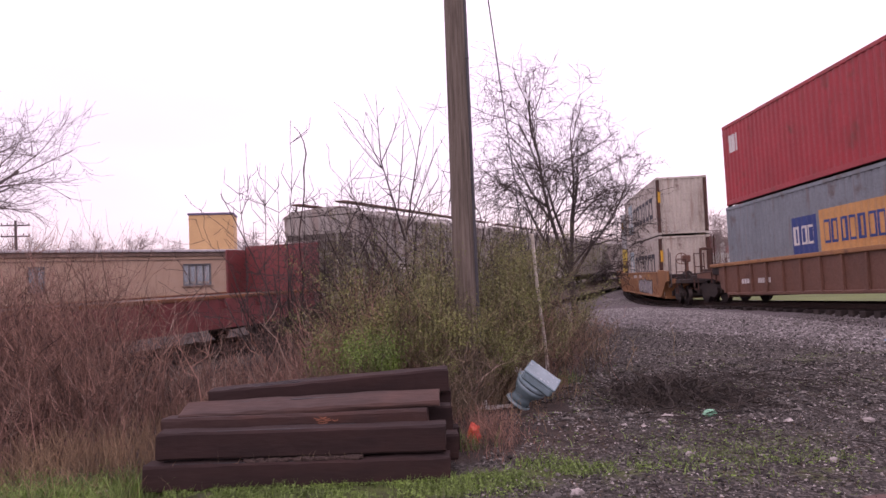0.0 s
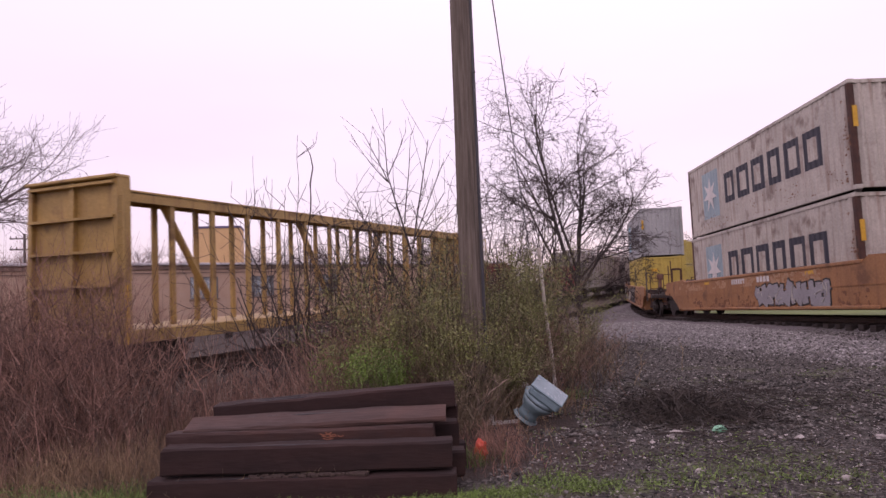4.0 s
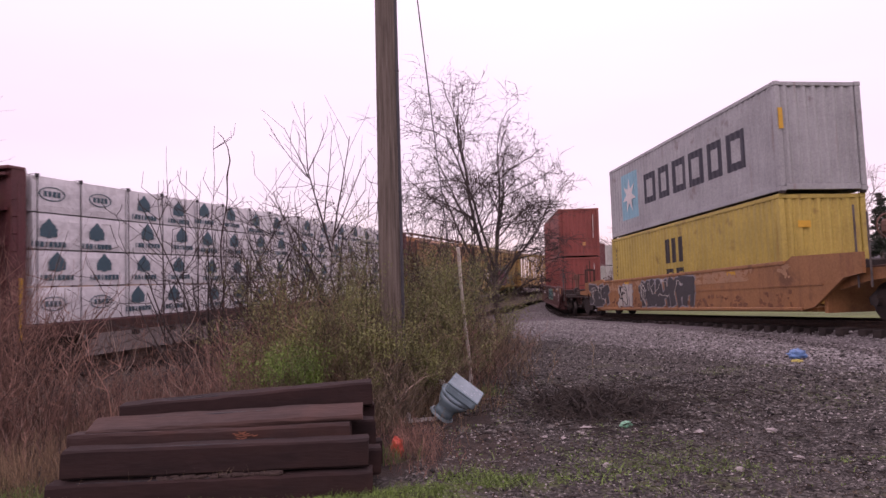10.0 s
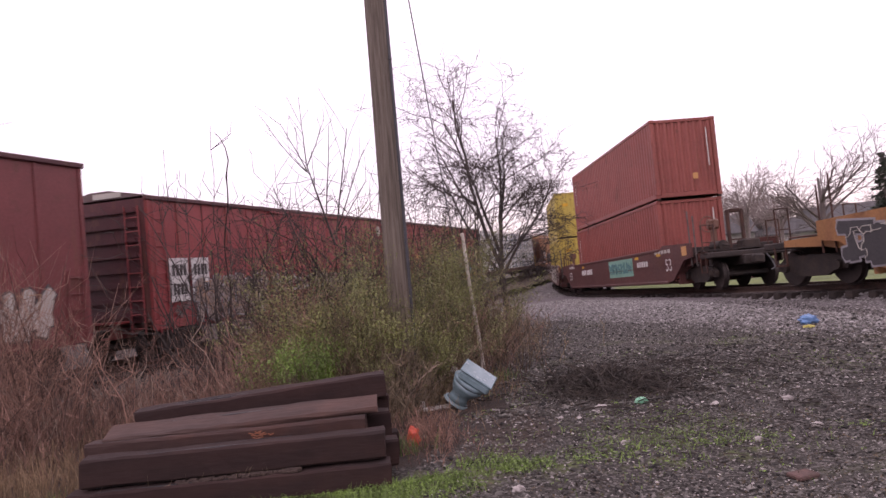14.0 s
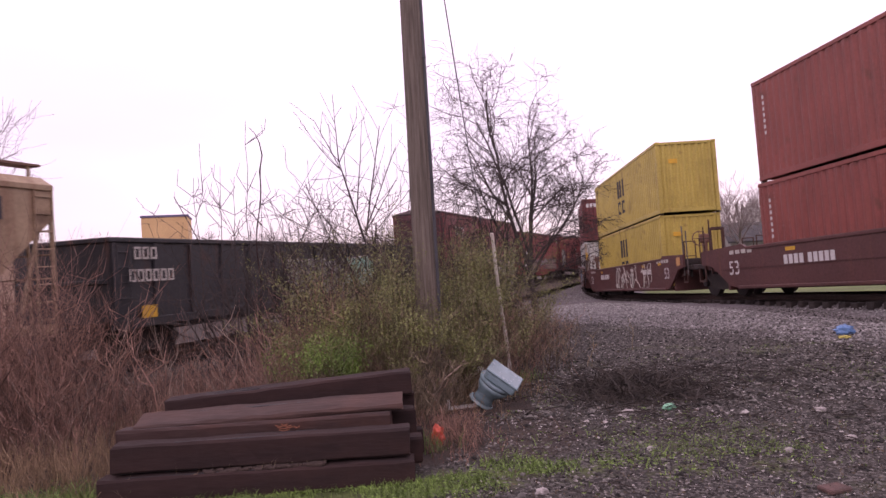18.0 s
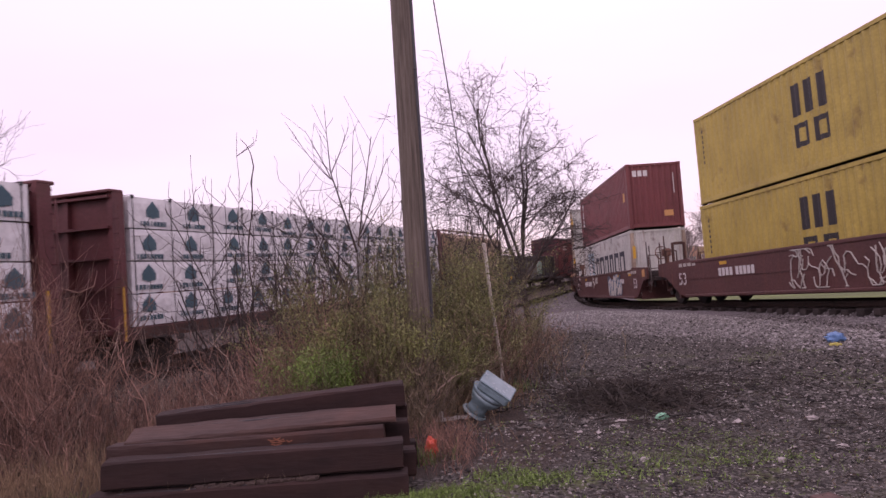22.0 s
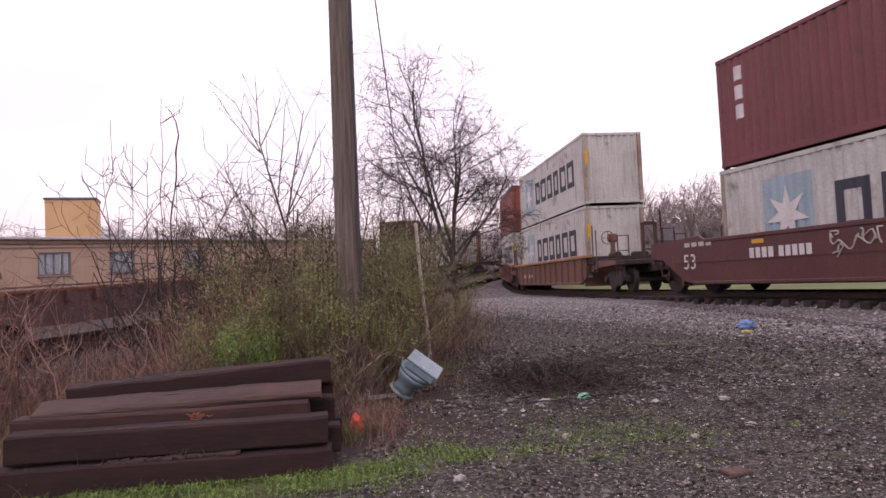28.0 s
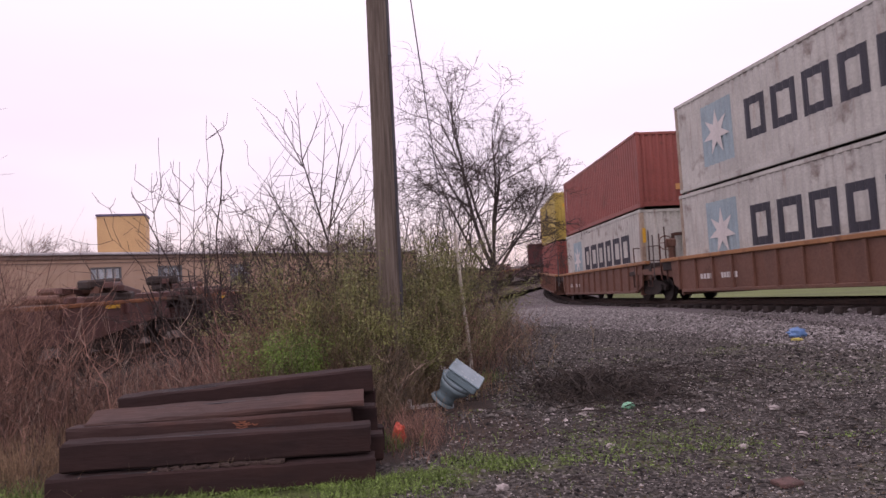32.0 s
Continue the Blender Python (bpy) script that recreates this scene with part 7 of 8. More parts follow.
def blades(name, label, spots, height, width, mat, seed, lean=0.5):
    rnd = random.Random(seed)
    vs, fs = [], []
    for x, y, z in spots:
        h, a, w = rnd.uniform(*height), rnd.uniform(0, 6.28), rnd.uniform(0.6, 1.2) * width
        lx, ly = lean * h * rnd.uniform(-1, 1), lean * h * rnd.uniform(-1, 1)
        ca, sa = math.cos(a) * w, math.sin(a) * w
        k = len(vs)
        vs += [(x - ca, y - sa, z - 0.01), (x + ca, y + sa, z - 0.01), (x + 0.6 * ca + 0.35 * lx, y + 0.6 * sa + 0.35 * ly, z + 0.6 * h), (x - 0.6 * ca + 0.35 * lx, y - 0.6 * sa + 0.35 * ly, z + 0.6 * h), (x + lx, y + ly, z + h)]
        fs += [(k, k + 1, k + 2, k + 3), (k + 3, k + 2, k + 4)]
    return tagged(part(name, Mesher().add(vs, fs), mat), label, "grass", kind="stuff")


def grass_here(x, y, rnd):
    strip = math.exp(-(((y - 5.78 - 0.20 * max(x, 0)) / 0.36) ** 2)) * (1 - 0.85 * smooth(0.9, 1.8, x)) * (1 - smooth(2.2, 3.4, x))
    left = (1 - smooth(-3.3, -2.7, x)) * smooth(4.7, 5.2, y) * (1 - smooth(6.2, 7.0, y))
    patch = 0.13 * math.exp(-((y - 6.3) / 0.7) ** 2) * smooth(0.6, 1.4, x) * (1 - smooth(2.6, 4.6, x))
    n = 0.5 + noise.noise((x * 1.7, y * 1.7, 7)) + 0.35 * noise.noise((x * 5, y * 5, 3))
    return rnd.random() < max(strip, 0.55 * left, patch) * smooth(0.2, 0.6, n)


def ground_cover(name, label, spots, size, mat, seed, high=0.03, flat=False):
    """Small leaves that lie on or just over the soil."""
    rnd, vs, fs = random.Random(seed), [], []
    for x, y, z in spots:
        leaf_cloud(vs, fs, rnd, x, y, z + high * rnd.random(), 0.012, 0.012, 0.3 * high, 1 if flat else 3, size)
    return tagged(part(name, Mesher().add(vs, fs), mat), label, "ground cover", kind="stuff")


blades("grass", "short green grass at the edge of the gravel", spots_in(4600, 11, -5, 5, 4.3, 7.2, grass_here), (0.03, 0.10), 0.004, m_grass, 11, 0.8)
ground_cover("clover", "low green clover and moss over the gravel", spots_in(9500, 13, -5, 5, 4.3, 7.6, grass_here), 0.013, m_grass, 13, 0.035)
ground_cover("leaf_litter", "brown dead leaves strewn over the gravel", spots_in(7000, 14, 0.2, 9, 4.4, 14, open_soil), 0.017, m_litter, 14, 0.02, True)
ground_cover("moss", "tiny scattered weeds in the gravel", spots_in(1500, 15, 0.8, 7, 6.0, 12, lambda x, y, r: open_soil(x, y, r) and noise.noise((x * 0.9, y * 0.9, 2)) > 0.12), 0.012, m_grass, 15, 0.02)
blades("grass_tufts", "taller green grass tufts beside the ties", [(cx + random.Random(i * 7 + k).gauss(0, 0.14), cy + random.Random(i * 13 + k).gauss(0, 0.12), ground_z(cx, cy)) for k, (cx, cy) in enumerate(((-2.95, 5.75), (-3.3, 6.0), (0.16, 7.05), (1.75, 10.6), (-2.75, 6.05), (-3.1, 6.25), (-3.55, 6.2), (-2.85, 6.35), (-3.4, 5.9), (-3.9, 6.2), (-2.72, 5.85), (-3.05, 5.5), (-3.5, 5.55), (-2.75, 5.55), (-3.3, 5.7), (-4.1, 6.0), (-3.7, 5.8))) for i in range(170)], (0.06, 0.22), 0.004, m_grass, 12, 0.8)
blades("dead_grass", "dry straw blades among the grass tufts", [(random.Random(i).uniform(-4.6, -2.65), random.Random(i + 9000).uniform(4.8, 6.3), ground_z(-3.4, 5.5)) for i in range(900)], (0.05, 0.22), 0.003, m_straw, 19, 0.9)


_g = random.Random(31)
blades("dead_grass", "dry grass blades grown through the stacked ties", [(-1.25 + _g.gauss(0, 0.28), 5.93 + _g.uniform(-0.02, 0.02), 0.215) for _ in range(30)], (0.03, 0.12), 0.0025, m_twig, 18, 0.5)


def stalk(m, rnd, x, y, z, h, r, bend, twigs, n=3, tw=None):
    """One leaning stem with a few side twigs."""
    a, b = rnd.uniform(0, 6.28), rnd.uniform(0.1, 1) * bend
    d, p = Vector((math.cos(a) * b * 0.5, math.sin(a) * b * 0.5, 1)), Vector((x, y, z))
    path = [tuple(p)]
    for i in range(4):
        d = (d + Vector((rnd.gauss(0, 0.22) * bend, rnd.gauss(0, 0.22) * bend, rnd.gauss(0, 0.1) - 0.10 * b * i))).normalized()
        p = p + d * h / 4
        path.append(tuple(p))
    m.tube(path, [r, r * 0.9, r * 0.75, r * 0.55, r * 0.3], n, caps=False)
    for _ in range(twigs):
        f = rnd.uniform(0.25, 0.95)
        i = min(int(f * 4), 3)
        p = Vector(path[i]).lerp(Vector(path[i + 1]), f * 4 - i)
        a2, l2 = rnd.uniform(0, 6.28), h * rnd.uniform(0.12, 0.34)
        q = p + Vector((math.cos(a2) * 0.8, math.sin(a2) * 0.8, rnd.uniform(0.1, 0.9))) * l2 * 0.55
        e = q + Vector((math.cos(a2) * 0.35 + rnd.uniform(-0.2, 0.2), math.sin(a2) * 0.35 + rnd.uniform(-0.2, 0.2), 0.9)) * l2 * 0.5
        (tw or m).tube([tuple(p), tuple(q), tuple(e)], [r * 0.55, r * 0.45, r * 0.25], n, caps=False)
    return path


def brush(name, label, category, cx, cy, sx, sy, n, height, mat, seed, r=0.0045, bend=0.5, twigs=4, kind=""):
    rnd, m = random.Random(seed), Mesher()
    tw = m if kind else Mesher()
    for _ in range(n):
        x, y = cx + rnd.gauss(0, sx), cy + rnd.gauss(0, sy)
        edge = math.exp(-0.25 * (((x - cx) / sx) ** 2 + ((y - cy) / sy) ** 2))
        stalk(m, rnd, x, y, ground_z(x, y) - 0.03, rnd.uniform(*height) * (0.55 + 0.5 * edge), r * rnd.choice((0.6, 0.8, 1.0, 1.2, 2.0)), bend, twigs, 3, tw)
    if kind:
        return tagged(part(name, m, mat), label, category, kind=kind)
    t = thing(name, label, category, "shrubs of the trackside brush")
    tagged(part("stem", m, mat, t), kind="stuff")
    tagged(part("twig", tw, mat, t), kind="stuff")
    return t


RED = "dense reddish-brown bare shrub beside the track"
for k, (x, y, sx, sy, n, h0, h1) in enumerate(((-4.6, 8.6, 0.55, 0.55, 380, 1.1, 2.0), (-5.5, 8.9, 0.6, 0.6, 400, 1.1, 2.1), (-6.5, 9.3, 0.6, 0.6, 340, 1.1, 2.0), (-3.9, 8.0, 0.5, 0.5, 150, 0.6, 1.2), (-4.9, 7.3, 0.5, 0.45, 240, 0.6, 1.3), (-5.8, 10.3, 0.8, 0.6, 320, 1.0, 2.0), (-7.4, 9.9, 0.6, 0.6, 260, 1.0, 1.8), (-4.3, 10.3, 0.7, 0.7, 110, 0.9, 1.8), (-3.0, 9.4, 0.7, 0.7, 60, 0.5, 1.0), (-7.2, 11.2, 0.7, 0.6, 240, 1.0, 1.8), (-3.4, 11.6, 0.9, 0.7, 60, 0.6, 1.2))):
    brush("shrub", RED, "shrub", x, y, sx, sy, int(n * (0.5 if y > 8.4 else 0.32)), (h0 * 0.8, h1 * (1.62 if x < -4.5 and y > 8.4 else 1.3)), m_redstalk, 200 + k, 0.0043, 0.8, 8)
for k, (x, y, n) in enumerate(((-6.9, 9.6, 150), (-7.8, 10.2, 150), (-6.2, 10.6, 70))):
    brush("shrub", "tall thin reddish bare shrub beside the track", "shrub", x, y, 0.5, 0.45, n, (1.5, 2.9), m_redstalk, 220 + k, 0.0043, 0.8, 8)
BROWN = "tangled brown bare brush behind the ties"
for k, (x, y, sx, sy, n, h0, h1) in enumerate(((-2.3, 8.5, 0.6, 0.4, 120, 0.4, 0.9), (-1.5, 9.2, 0.6, 0.6, 260, 0.7, 1.5), (-0.7, 9.8, 0.6, 0.6, 260, 0.7, 1.6), (-0.35, 9.7, 0.35, 0.4, 210, 0.7, 1.6), (0.1, 8.9, 0.35, 0.25, 120, 0.3, 0.95), (0.85, 10.0, 0.22, 0.4, 170, 0.7, 1.45), (1.1, 11.0, 0.55, 0.6, 240, 0.7, 1.7), (1.9, 12.4, 0.5, 0.7, 200, 0.6, 1.5), (2.4, 14.4, 0.5, 0.8, 220, 0.5, 1.4), (-1.6, 11.2, 0.9, 0.7, 140, 0.7, 1.4), (-2.8, 11.0, 0.8, 0.7, 60, 0.6, 1.2), (2.7, 16.4, 0.5, 0.8, 160, 0.5, 1.3))):
    brush("shrub", BROWN, "shrub", x, y, sx, sy, n, (h0, h1), m_redstalk if x < -1 or k % 3 == 0 else m_twig, 230 + k, 0.0042, 1.0, 6)
for k, (x, y, mat_) in enumerate(((-6.4, 11.6, m_redstalk), (-5.0, 11.9, m_paletwig), (-3.8, 12.2, m_redstalk), (-2.4, 12.4, m_paletwig), (-1.0, 12.6, m_twig), (-3.0, 8.6, m_paletwig), (-4.4, 9.4, m_paletwig), (-5.9, 8.2, m_paletwig))):
    brush("shrub", "sparse tall bare stalks beside the track", "shrub", x, y, 0.8, 0.6, 26, (0.7, 1.8), mat_, 280 + k, 0.0046, 0.9, 6)
brush("dry_weeds", "upright reddish dead stalks along the track", "weeds", -3.6, 10.6, 1.3, 1.2, 1300, (0.25, 0.85), m_redstalk, 264, 0.0042, 0.35, 2, "stuff")
brush("dry_weeds", "upright pale dead stalks behind the ties", "weeds", -2.6, 9.8, 1.1, 0.9, 420, (0.25, 0.75), m_paletwig, 269, 0.0036, 0.35, 1, "stuff")
brush("dry_weeds", "dry straw-coloured weeds along the brush", "weeds", -3.6, 6.9, 1.0, 0.5, 1500, (0.2, 0.6), m_straw, 260, 0.0028, 0.8, 1, "stuff")
brush("dry_weeds", "dry straw-coloured weeds behind the ties", "weeds", -1.6, 8.1, 1.0, 0.35, 1200, (0.25, 0.7), m_straw, 261, 0.0028, 0.8, 1, "stuff")
brush("dry_weeds", "dry straw-coloured weeds round the pole", "weeds", 0.55, 9.75, 0.5, 0.4, 1200, (0.2, 0.75), m_straw, 262, 0.0028, 0.8, 1, "stuff")
brush("dry_weeds", "dry reddish weeds beside the gravel", "weeds", 0.42, 7.5, 0.22, 0.45, 700, (0.1, 0.35), m_redstalk, 263, 0.0028, 0.9, 1, "stuff")


def flat_twigs(name, label, cx, cy, sx, sy, n, mat, seed, pile=0.05, big=1.0):
    rnd, m = random.Random(seed), Mesher()
    for _ in range(n):
        x, y = cx + rnd.gauss(0, sx), cy + rnd.gauss(0, sy)
        a, l = rnd.uniform(0, 6.28), rnd.uniform(0.06, 0.3) * big
        z = ground_z(x, y) + 0.01 + pile * rnd.random() * math.exp(-((x - cx) / sx) ** 2 - ((y - cy) / sy) ** 2)
        dx, dy = math.cos(a) * l / 2, math.sin(a) * l / 2
        up = rnd.uniform(0, 1.2) * pile
        m.tube([(x - dx, y - dy, z), (x, y, z + rnd.uniform(0, 0.03) + up * 0.6), (x + dx, y + dy, z + rnd.uniform(-0.01, 0.04) + up)], rnd.uniform(0.003, 0.007) * big, 3, caps=False)
    return tagged(part(name, m, mat), label, "twigs", kind="stuff")


flat_twigs("twig_litter", "heap of dark cut twigs on the gravel", 2.95, 9.1, 0.34, 0.42, 1900, m_heap, 265, 0.13)
flat_twigs("twig_litter", "thicker dark sticks on the twig heap", 3.0, 9.05, 0.42, 0.42, 170, m_heap, 268, 0.16, 1.9)
flat_twigs("twig_litter", "dark twigs strewn on soil", 3.9, 9.8, 1.1, 1.0, 800, m_heap, 266, 0.05)
flat_twigs("twig_litter", "small dry twigs strewn over the gravel", 3.2, 8.0, 1.6, 1.5, 600, m_heap, 267, 0.02)


def leafy_shrub(label, clouds, mat, size, seed, stems, stem_mat=None, gap=-0.12, bend=0.9):
    """Thin tangled stems with small leaves set along them."""
    rnd = random.Random(seed)
    t = thing("leafy_shrub", label, "shrub", "shrubs of the trackside brush")
    m, vs, fs = Mesher(), [], []
    for cx, cy, cz, sx, sy, sz, n in clouds:
        for _ in range(stems):
            x, y = cx + rnd.gauss(0, sx), cy + rnd.gauss(0, sy)
            path = stalk(m, rnd, x, y, ground_z(x, y) - 0.02, (cz + sz) * rnd.uniform(0.55, 1.15), 0.0048 * rnd.uniform(0.6, 1.4), bend, 5)
            for _ in range(n // stems):
                f = rnd.uniform(0.22, 1.0) * 4
                i = min(int(f), 3)
                p = Vector(path[i]).lerp(Vector(path[i + 1]), f - i)
                if noise.noise(p * 2.3) + 0.35 * (p.z - 1.3) < gap + 0.10:
                    continue
                leaf_cloud(vs, fs, rnd, p.x, p.y, p.z, 0.06, 0.06, 0.055, 6, size)
    tagged(part("stem", m, stem_mat or m_twig, t), kind="stuff")
    tagged(part("foliage", Mesher().add(vs, fs), mat, t), kind="stuff")
    return t


OLIVE = "tangled vine shrub with small olive new leaves"
leafy_shrub(OLIVE, [(-0.78, 9.1, 1.30, 0.30, 0.35, 0.60, 4000), (-1.25, 9.7, 1.3, 0.30, 0.4, 0.40, 1300)], m_leaf_olive, 0.0165, 301, 60, m_redstalk)
leafy_shrub(OLIVE, [(-0.30, 9.0, 1.35, 0.24, 0.25, 0.60, 4600), (-0.40, 9.5, 1.80, 0.28, 0.22, 0.55, 3600)], m_leaf_olive, 0.0165, 302, 65)
leafy_shrub(OLIVE, [(0.74, 9.6, 1.05, 0.16, 0.2, 0.5, 4600), (0.88, 10.2, 1.55, 0.18, 0.25, 0.6, 6000)], m_leaf_olive, 0.0165, 303, 65, gap=-0.25, bend=0.6)
leafy_shrub(OLIVE, [(1.28, 11.4, 1.6, 0.30, 0.5, 0.55, 6400)], m_leaf_olive, 0.0165, 304, 80, gap=-0.2)
leafy_shrub(OLIVE, [(-0.6, 10.6, 1.75, 0.65, 0.5, 0.5, 3400), (0.8, 11.6, 1.8, 0.5, 0.5, 0.6, 4200)], m_leaf_olive, 0.0165, 305, 80)
leafy_shrub(OLIVE, [(-1.75, 10.4, 1.3, 0.35, 0.4, 0.40, 800)], m_leaf_olive, 0.0165, 307, 40, m_redstalk)
leafy_shrub(OLIVE, [(0.16, 8.95, 1.05, 0.20, 0.10, 0.5, 3600)], m_leaf_olive, 0.0165, 308, 44, gap=-0.25)
leafy_shrub("tall sparse saplings with opening leaf buds", [(-1.0, 11.0, 2.3, 0.5, 0.4, 0.5, 1100), (-0.1, 11.3, 2.4, 0.4, 0.4, 0.6, 900)], m_leaf_olive, 0.0165, 309, 24, m_bark, gap=-0.1)
leafy_shrub("low bright green leafy shrub behind the ties", [(-0.93, 8.2, 0.86, 0.14, 0.10, 0.20, 5600), (-1.28, 8.15, 0.52, 0.13, 0.10, 0.10, 1800)], m_leaf_green, 0.015, 306, 70, gap=-0.55, bend=0.5)
brush("shrub", "dark tangled twigs at the foot of the pole", "shrub", 0.10, 8.55, 0.20, 0.28, 120, (0.35, 1.0), m_twig, 245, 0.0060, 1.2, 7)
brush("shrub", "pale tangled stems at the foot of the pole", "shrub", 0.18, 8.5, 0.18, 0.25, 26, (0.5, 1.15), m_paletwig, 246, 0.0060, 1.2, 4)


# ---- bare trees ----
def grow(m, rnd, p, d, length, r, level, spread, lift, kids, rmin, sides, out, wig=0.11, own=None, keep=(0.45, 0.72)):
    """A branch and its children; ends go into out."""
    n = 6 if own else 5 if level > 1 else 4
    pts, rad = [p], [r]
    q, e = Vector(p), Vector(d).normalized()
    for i in range(n):
        w = wig * (0.5 if own else 1 if level > 1 else 1.6)
        e = (e + Vector((rnd.gauss(0, w), rnd.gauss(0, w), rnd.gauss(0, w * 0.75) + lift))).normalized()
        q = q + e * length / n
        pts.append(tuple(q))
        rad.append(max(r * (1 - 0.62 * (i + 1) / n), rmin * 0.7))
    (own or m).tube(pts, rad, sides if level > 1 else 3, caps=False)
    out.append(q)
    if level <= 0:
        return
    for k in range(kids[level]):
        f = 0.25 + 0.75 * (k + rnd.random()) / kids[level]
        i = min(int(f * n), n - 1)
        b = Vector(pts[i]).lerp(Vector(pts[i + 1]), f * n - i)
        axis = (Vector(pts[i + 1]) - Vector(pts[i])).normalized()
        side = axis.orthogonal().normalized()
        side = (Matrix.Rotation(rnd.uniform(0, 6.28), 3, axis) @ side)
        ang = rnd.uniform(*spread)
        nd = axis * math.cos(ang) + side * math.sin(ang)
        grow(m, rnd, tuple(b), nd, length * rnd.uniform(*keep), max(rad[i] * rnd.uniform(0.45, 0.62), rmin), level - 1, spread, lift, kids, rmin, sides, out, wig, None, keep)


def bare_tree(label, x, y, limbs, mat, seed, trunk=None, kids=(0, 4, 5, 6), rmin=0.004, spread=(0.35, 0.85), lift=0.05, name="tree", sides=5, level=3, wig=0.11, keep=(0.45, 0.72)):
    rnd = random.Random(seed)
    z = ground_z(x, y)
    t = thing(name, label, "tree", at=pose(x, y, z))
    if trunk:
        tk = Mesher()
        tk.tube([(0, 0, -0.1)] + [tuple(p) for p in trunk[0]], trunk[1], 9)
        tk.smooth = True
        part("trunk", tk, mat, t)
    crown, ends = Mesher(), []
    for p, d, ln, r in limbs:
        limb = Mesher()
        grow(crown, rnd, p, d, ln, r, level, spread, lift, kids, rmin, sides, ends, wig, limb, keep)
        part("limb", limb, mat, t)
    tagged(part("crown", crown, mat, t), kind="stuff")
    return t


# the young many-stemmed tree between the tracks
bare_tree("young bare tree with many fine tangled twigs", 3.18, 17.0,
          [((-0.06, 0, 1.7), (-0.40, 0.05, 1), 4.5, 0.054), ((-0.02, 0, 1.8), (-0.06, 0.2, 1), 3.3, 0.044), ((0, 0, 1.5), (0.48, -0.1, 1), 2.6, 0.040), ((-0.08, 0, 1.5), (-0.80, 0, 1), 2.9, 0.040),
           ((0.02, 0, 1.8), (0.85, 0.15, 0.85), 2.0, 0.028), ((-0.05, 0, 2.0), (-0.22, -0.25, 1), 3.5, 0.040), ((-0.04, 0, 1.3), (-1.0, 0.1, 0.75), 2.1, 0.030), ((0.0, 0, 1.9), (0.22, 0.3, 1), 2.6, 0.034), ((0.0, 0, 1.2), (0.9, -0.2, 0.55), 1.5, 0.024)],
          m_bark, 412, ([(0.02, 0, 0.5), (-0.03, 0, 1.1), (-0.05, 0, 1.7), (-0.07, 0, 2.0)], [0.10, 0.085, 0.075, 0.068, 0.05]), kids=(0, 7, 8, 12), rmin=0.0050, spread=(0.5, 1.25), lift=0.0, wig=0.21, keep=(0.32, 0.54))
# shrubby saplings beside the pole
bare_tree("multi-stemmed bare sapling with long shoots", -0.62, 11.2,
          [((0, 0, 0), (0.05, 0, 1), 2.3, 0.036), ((0.05, 0, 0), (0.35, 0.1, 1), 2.0, 0.028), ((-0.05, 0, 0), (-0.3, 0, 1), 2.1, 0.028), ((0.1, 0.1, 0), (0.6, 0.2, 1), 2.0, 0.024), ((-0.1, 0, 0), (-0.6, 0.1, 1), 2.0, 0.024)], m_bark, 402, kids=(0, 6, 7, 8), rmin=0.0052, lift=0.02, spread=(0.4, 1.1), level=2, wig=0.19, keep=(0.35, 0.6))
bare_tree("tall upright bare shoots of a forked sapling", -0.56, 11.2,
          [((-0.02, 0, 2.3), (-0.30, 0, 1), 1.40, 0.024), ((-0.38, 0, 3.5), (-0.8, 0, 0.92), 0.85, 0.008), ((-0.36, 0, 3.5), (-0.42, 0.1, 1), 0.90, 0.011), ((-0.37, 0, 3.6), (-0.02, 0, 1), 1.0, 0.011), ((-0.36, 0, 3.6), (0.42, 0.1, 1), 0.8, 0.011), ((-0.12, 0, 2.8), (0.10, 0, 1), 1.4, 0.013),
           ((0, 0, 2.4), (0.2, 0, 1), 1.8, 0.018), ((0.0, 0, 2.5), (0.45, 0.1, 1), 1.4, 0.014), ((0.02, 0, 2.5), (0.62, 0.1, 1), 1.0, 0.012), ((0, 0, 0.1), (0.0, 0, 1), 2.5, 0.032), ((-0.1, 0, 2.0), (-0.75, 0, 1), 1.5, 0.014), ((-0.2, 0, 1.6), (-0.5, -0.1, 1), 1.7, 0.013), ((-0.3, 0.1, 1.4), (-0.35, 0.1, 1), 1.6, 0.012)], m_bark, 404, kids=(0, 5, 3, 4), rmin=0.0048, lift=0.02, spread=(0.3, 0.8), level=1, wig=0.06, keep=(0.2, 0.55))
bare_tree("slender bare sapling wound with a dark vine", -2.28, 10.6,
          [((-0.18, 0, 0), (-0.02, 0, 1), 3.6, 0.016), ((0.10, 0, 0), (0.0, 0, 1), 3.3, 0.018), ((0.05, 0, 0), (0.3, 0.1, 1), 2.2, 0.020), ((-0.1, 0, 0), (-0.35, 0, 1), 2.1, 0.018), ((0.3, 0, 0), (0.55, 0, 1), 2.1, 0.020), ((0.35, 0.1, 0), (0.9, 0.1, 1), 2.0, 0.016)], m_bark, 403, kids=(0, 5, 7, 5), rmin=0.0050, lift=0.0, spread=(0.6, 1.2), level=2, wig=0.13, keep=(0.16, 0.34))
vine = Mesher()
vine.tube([(-2.16 + 0.03 * math.sin(i * 0.9) + 0.012 * max(0, i - 10), 10.57 + 0.03 * math.cos(i * 0.9), 0.2 * i) for i in range(18)] + [(-2.02, 10.58, 3.65), (-2.05, 10.57, 3.84), (-2.11, 10.56, 3.98), (-2.19, 10.55, 4.07)], [0.009, 0.011] * 6 + [0.009, 0.012, 0.008, 0.012, 0.009, 0.011] + [0.010, 0.008, 0.006, 0.004], 5)
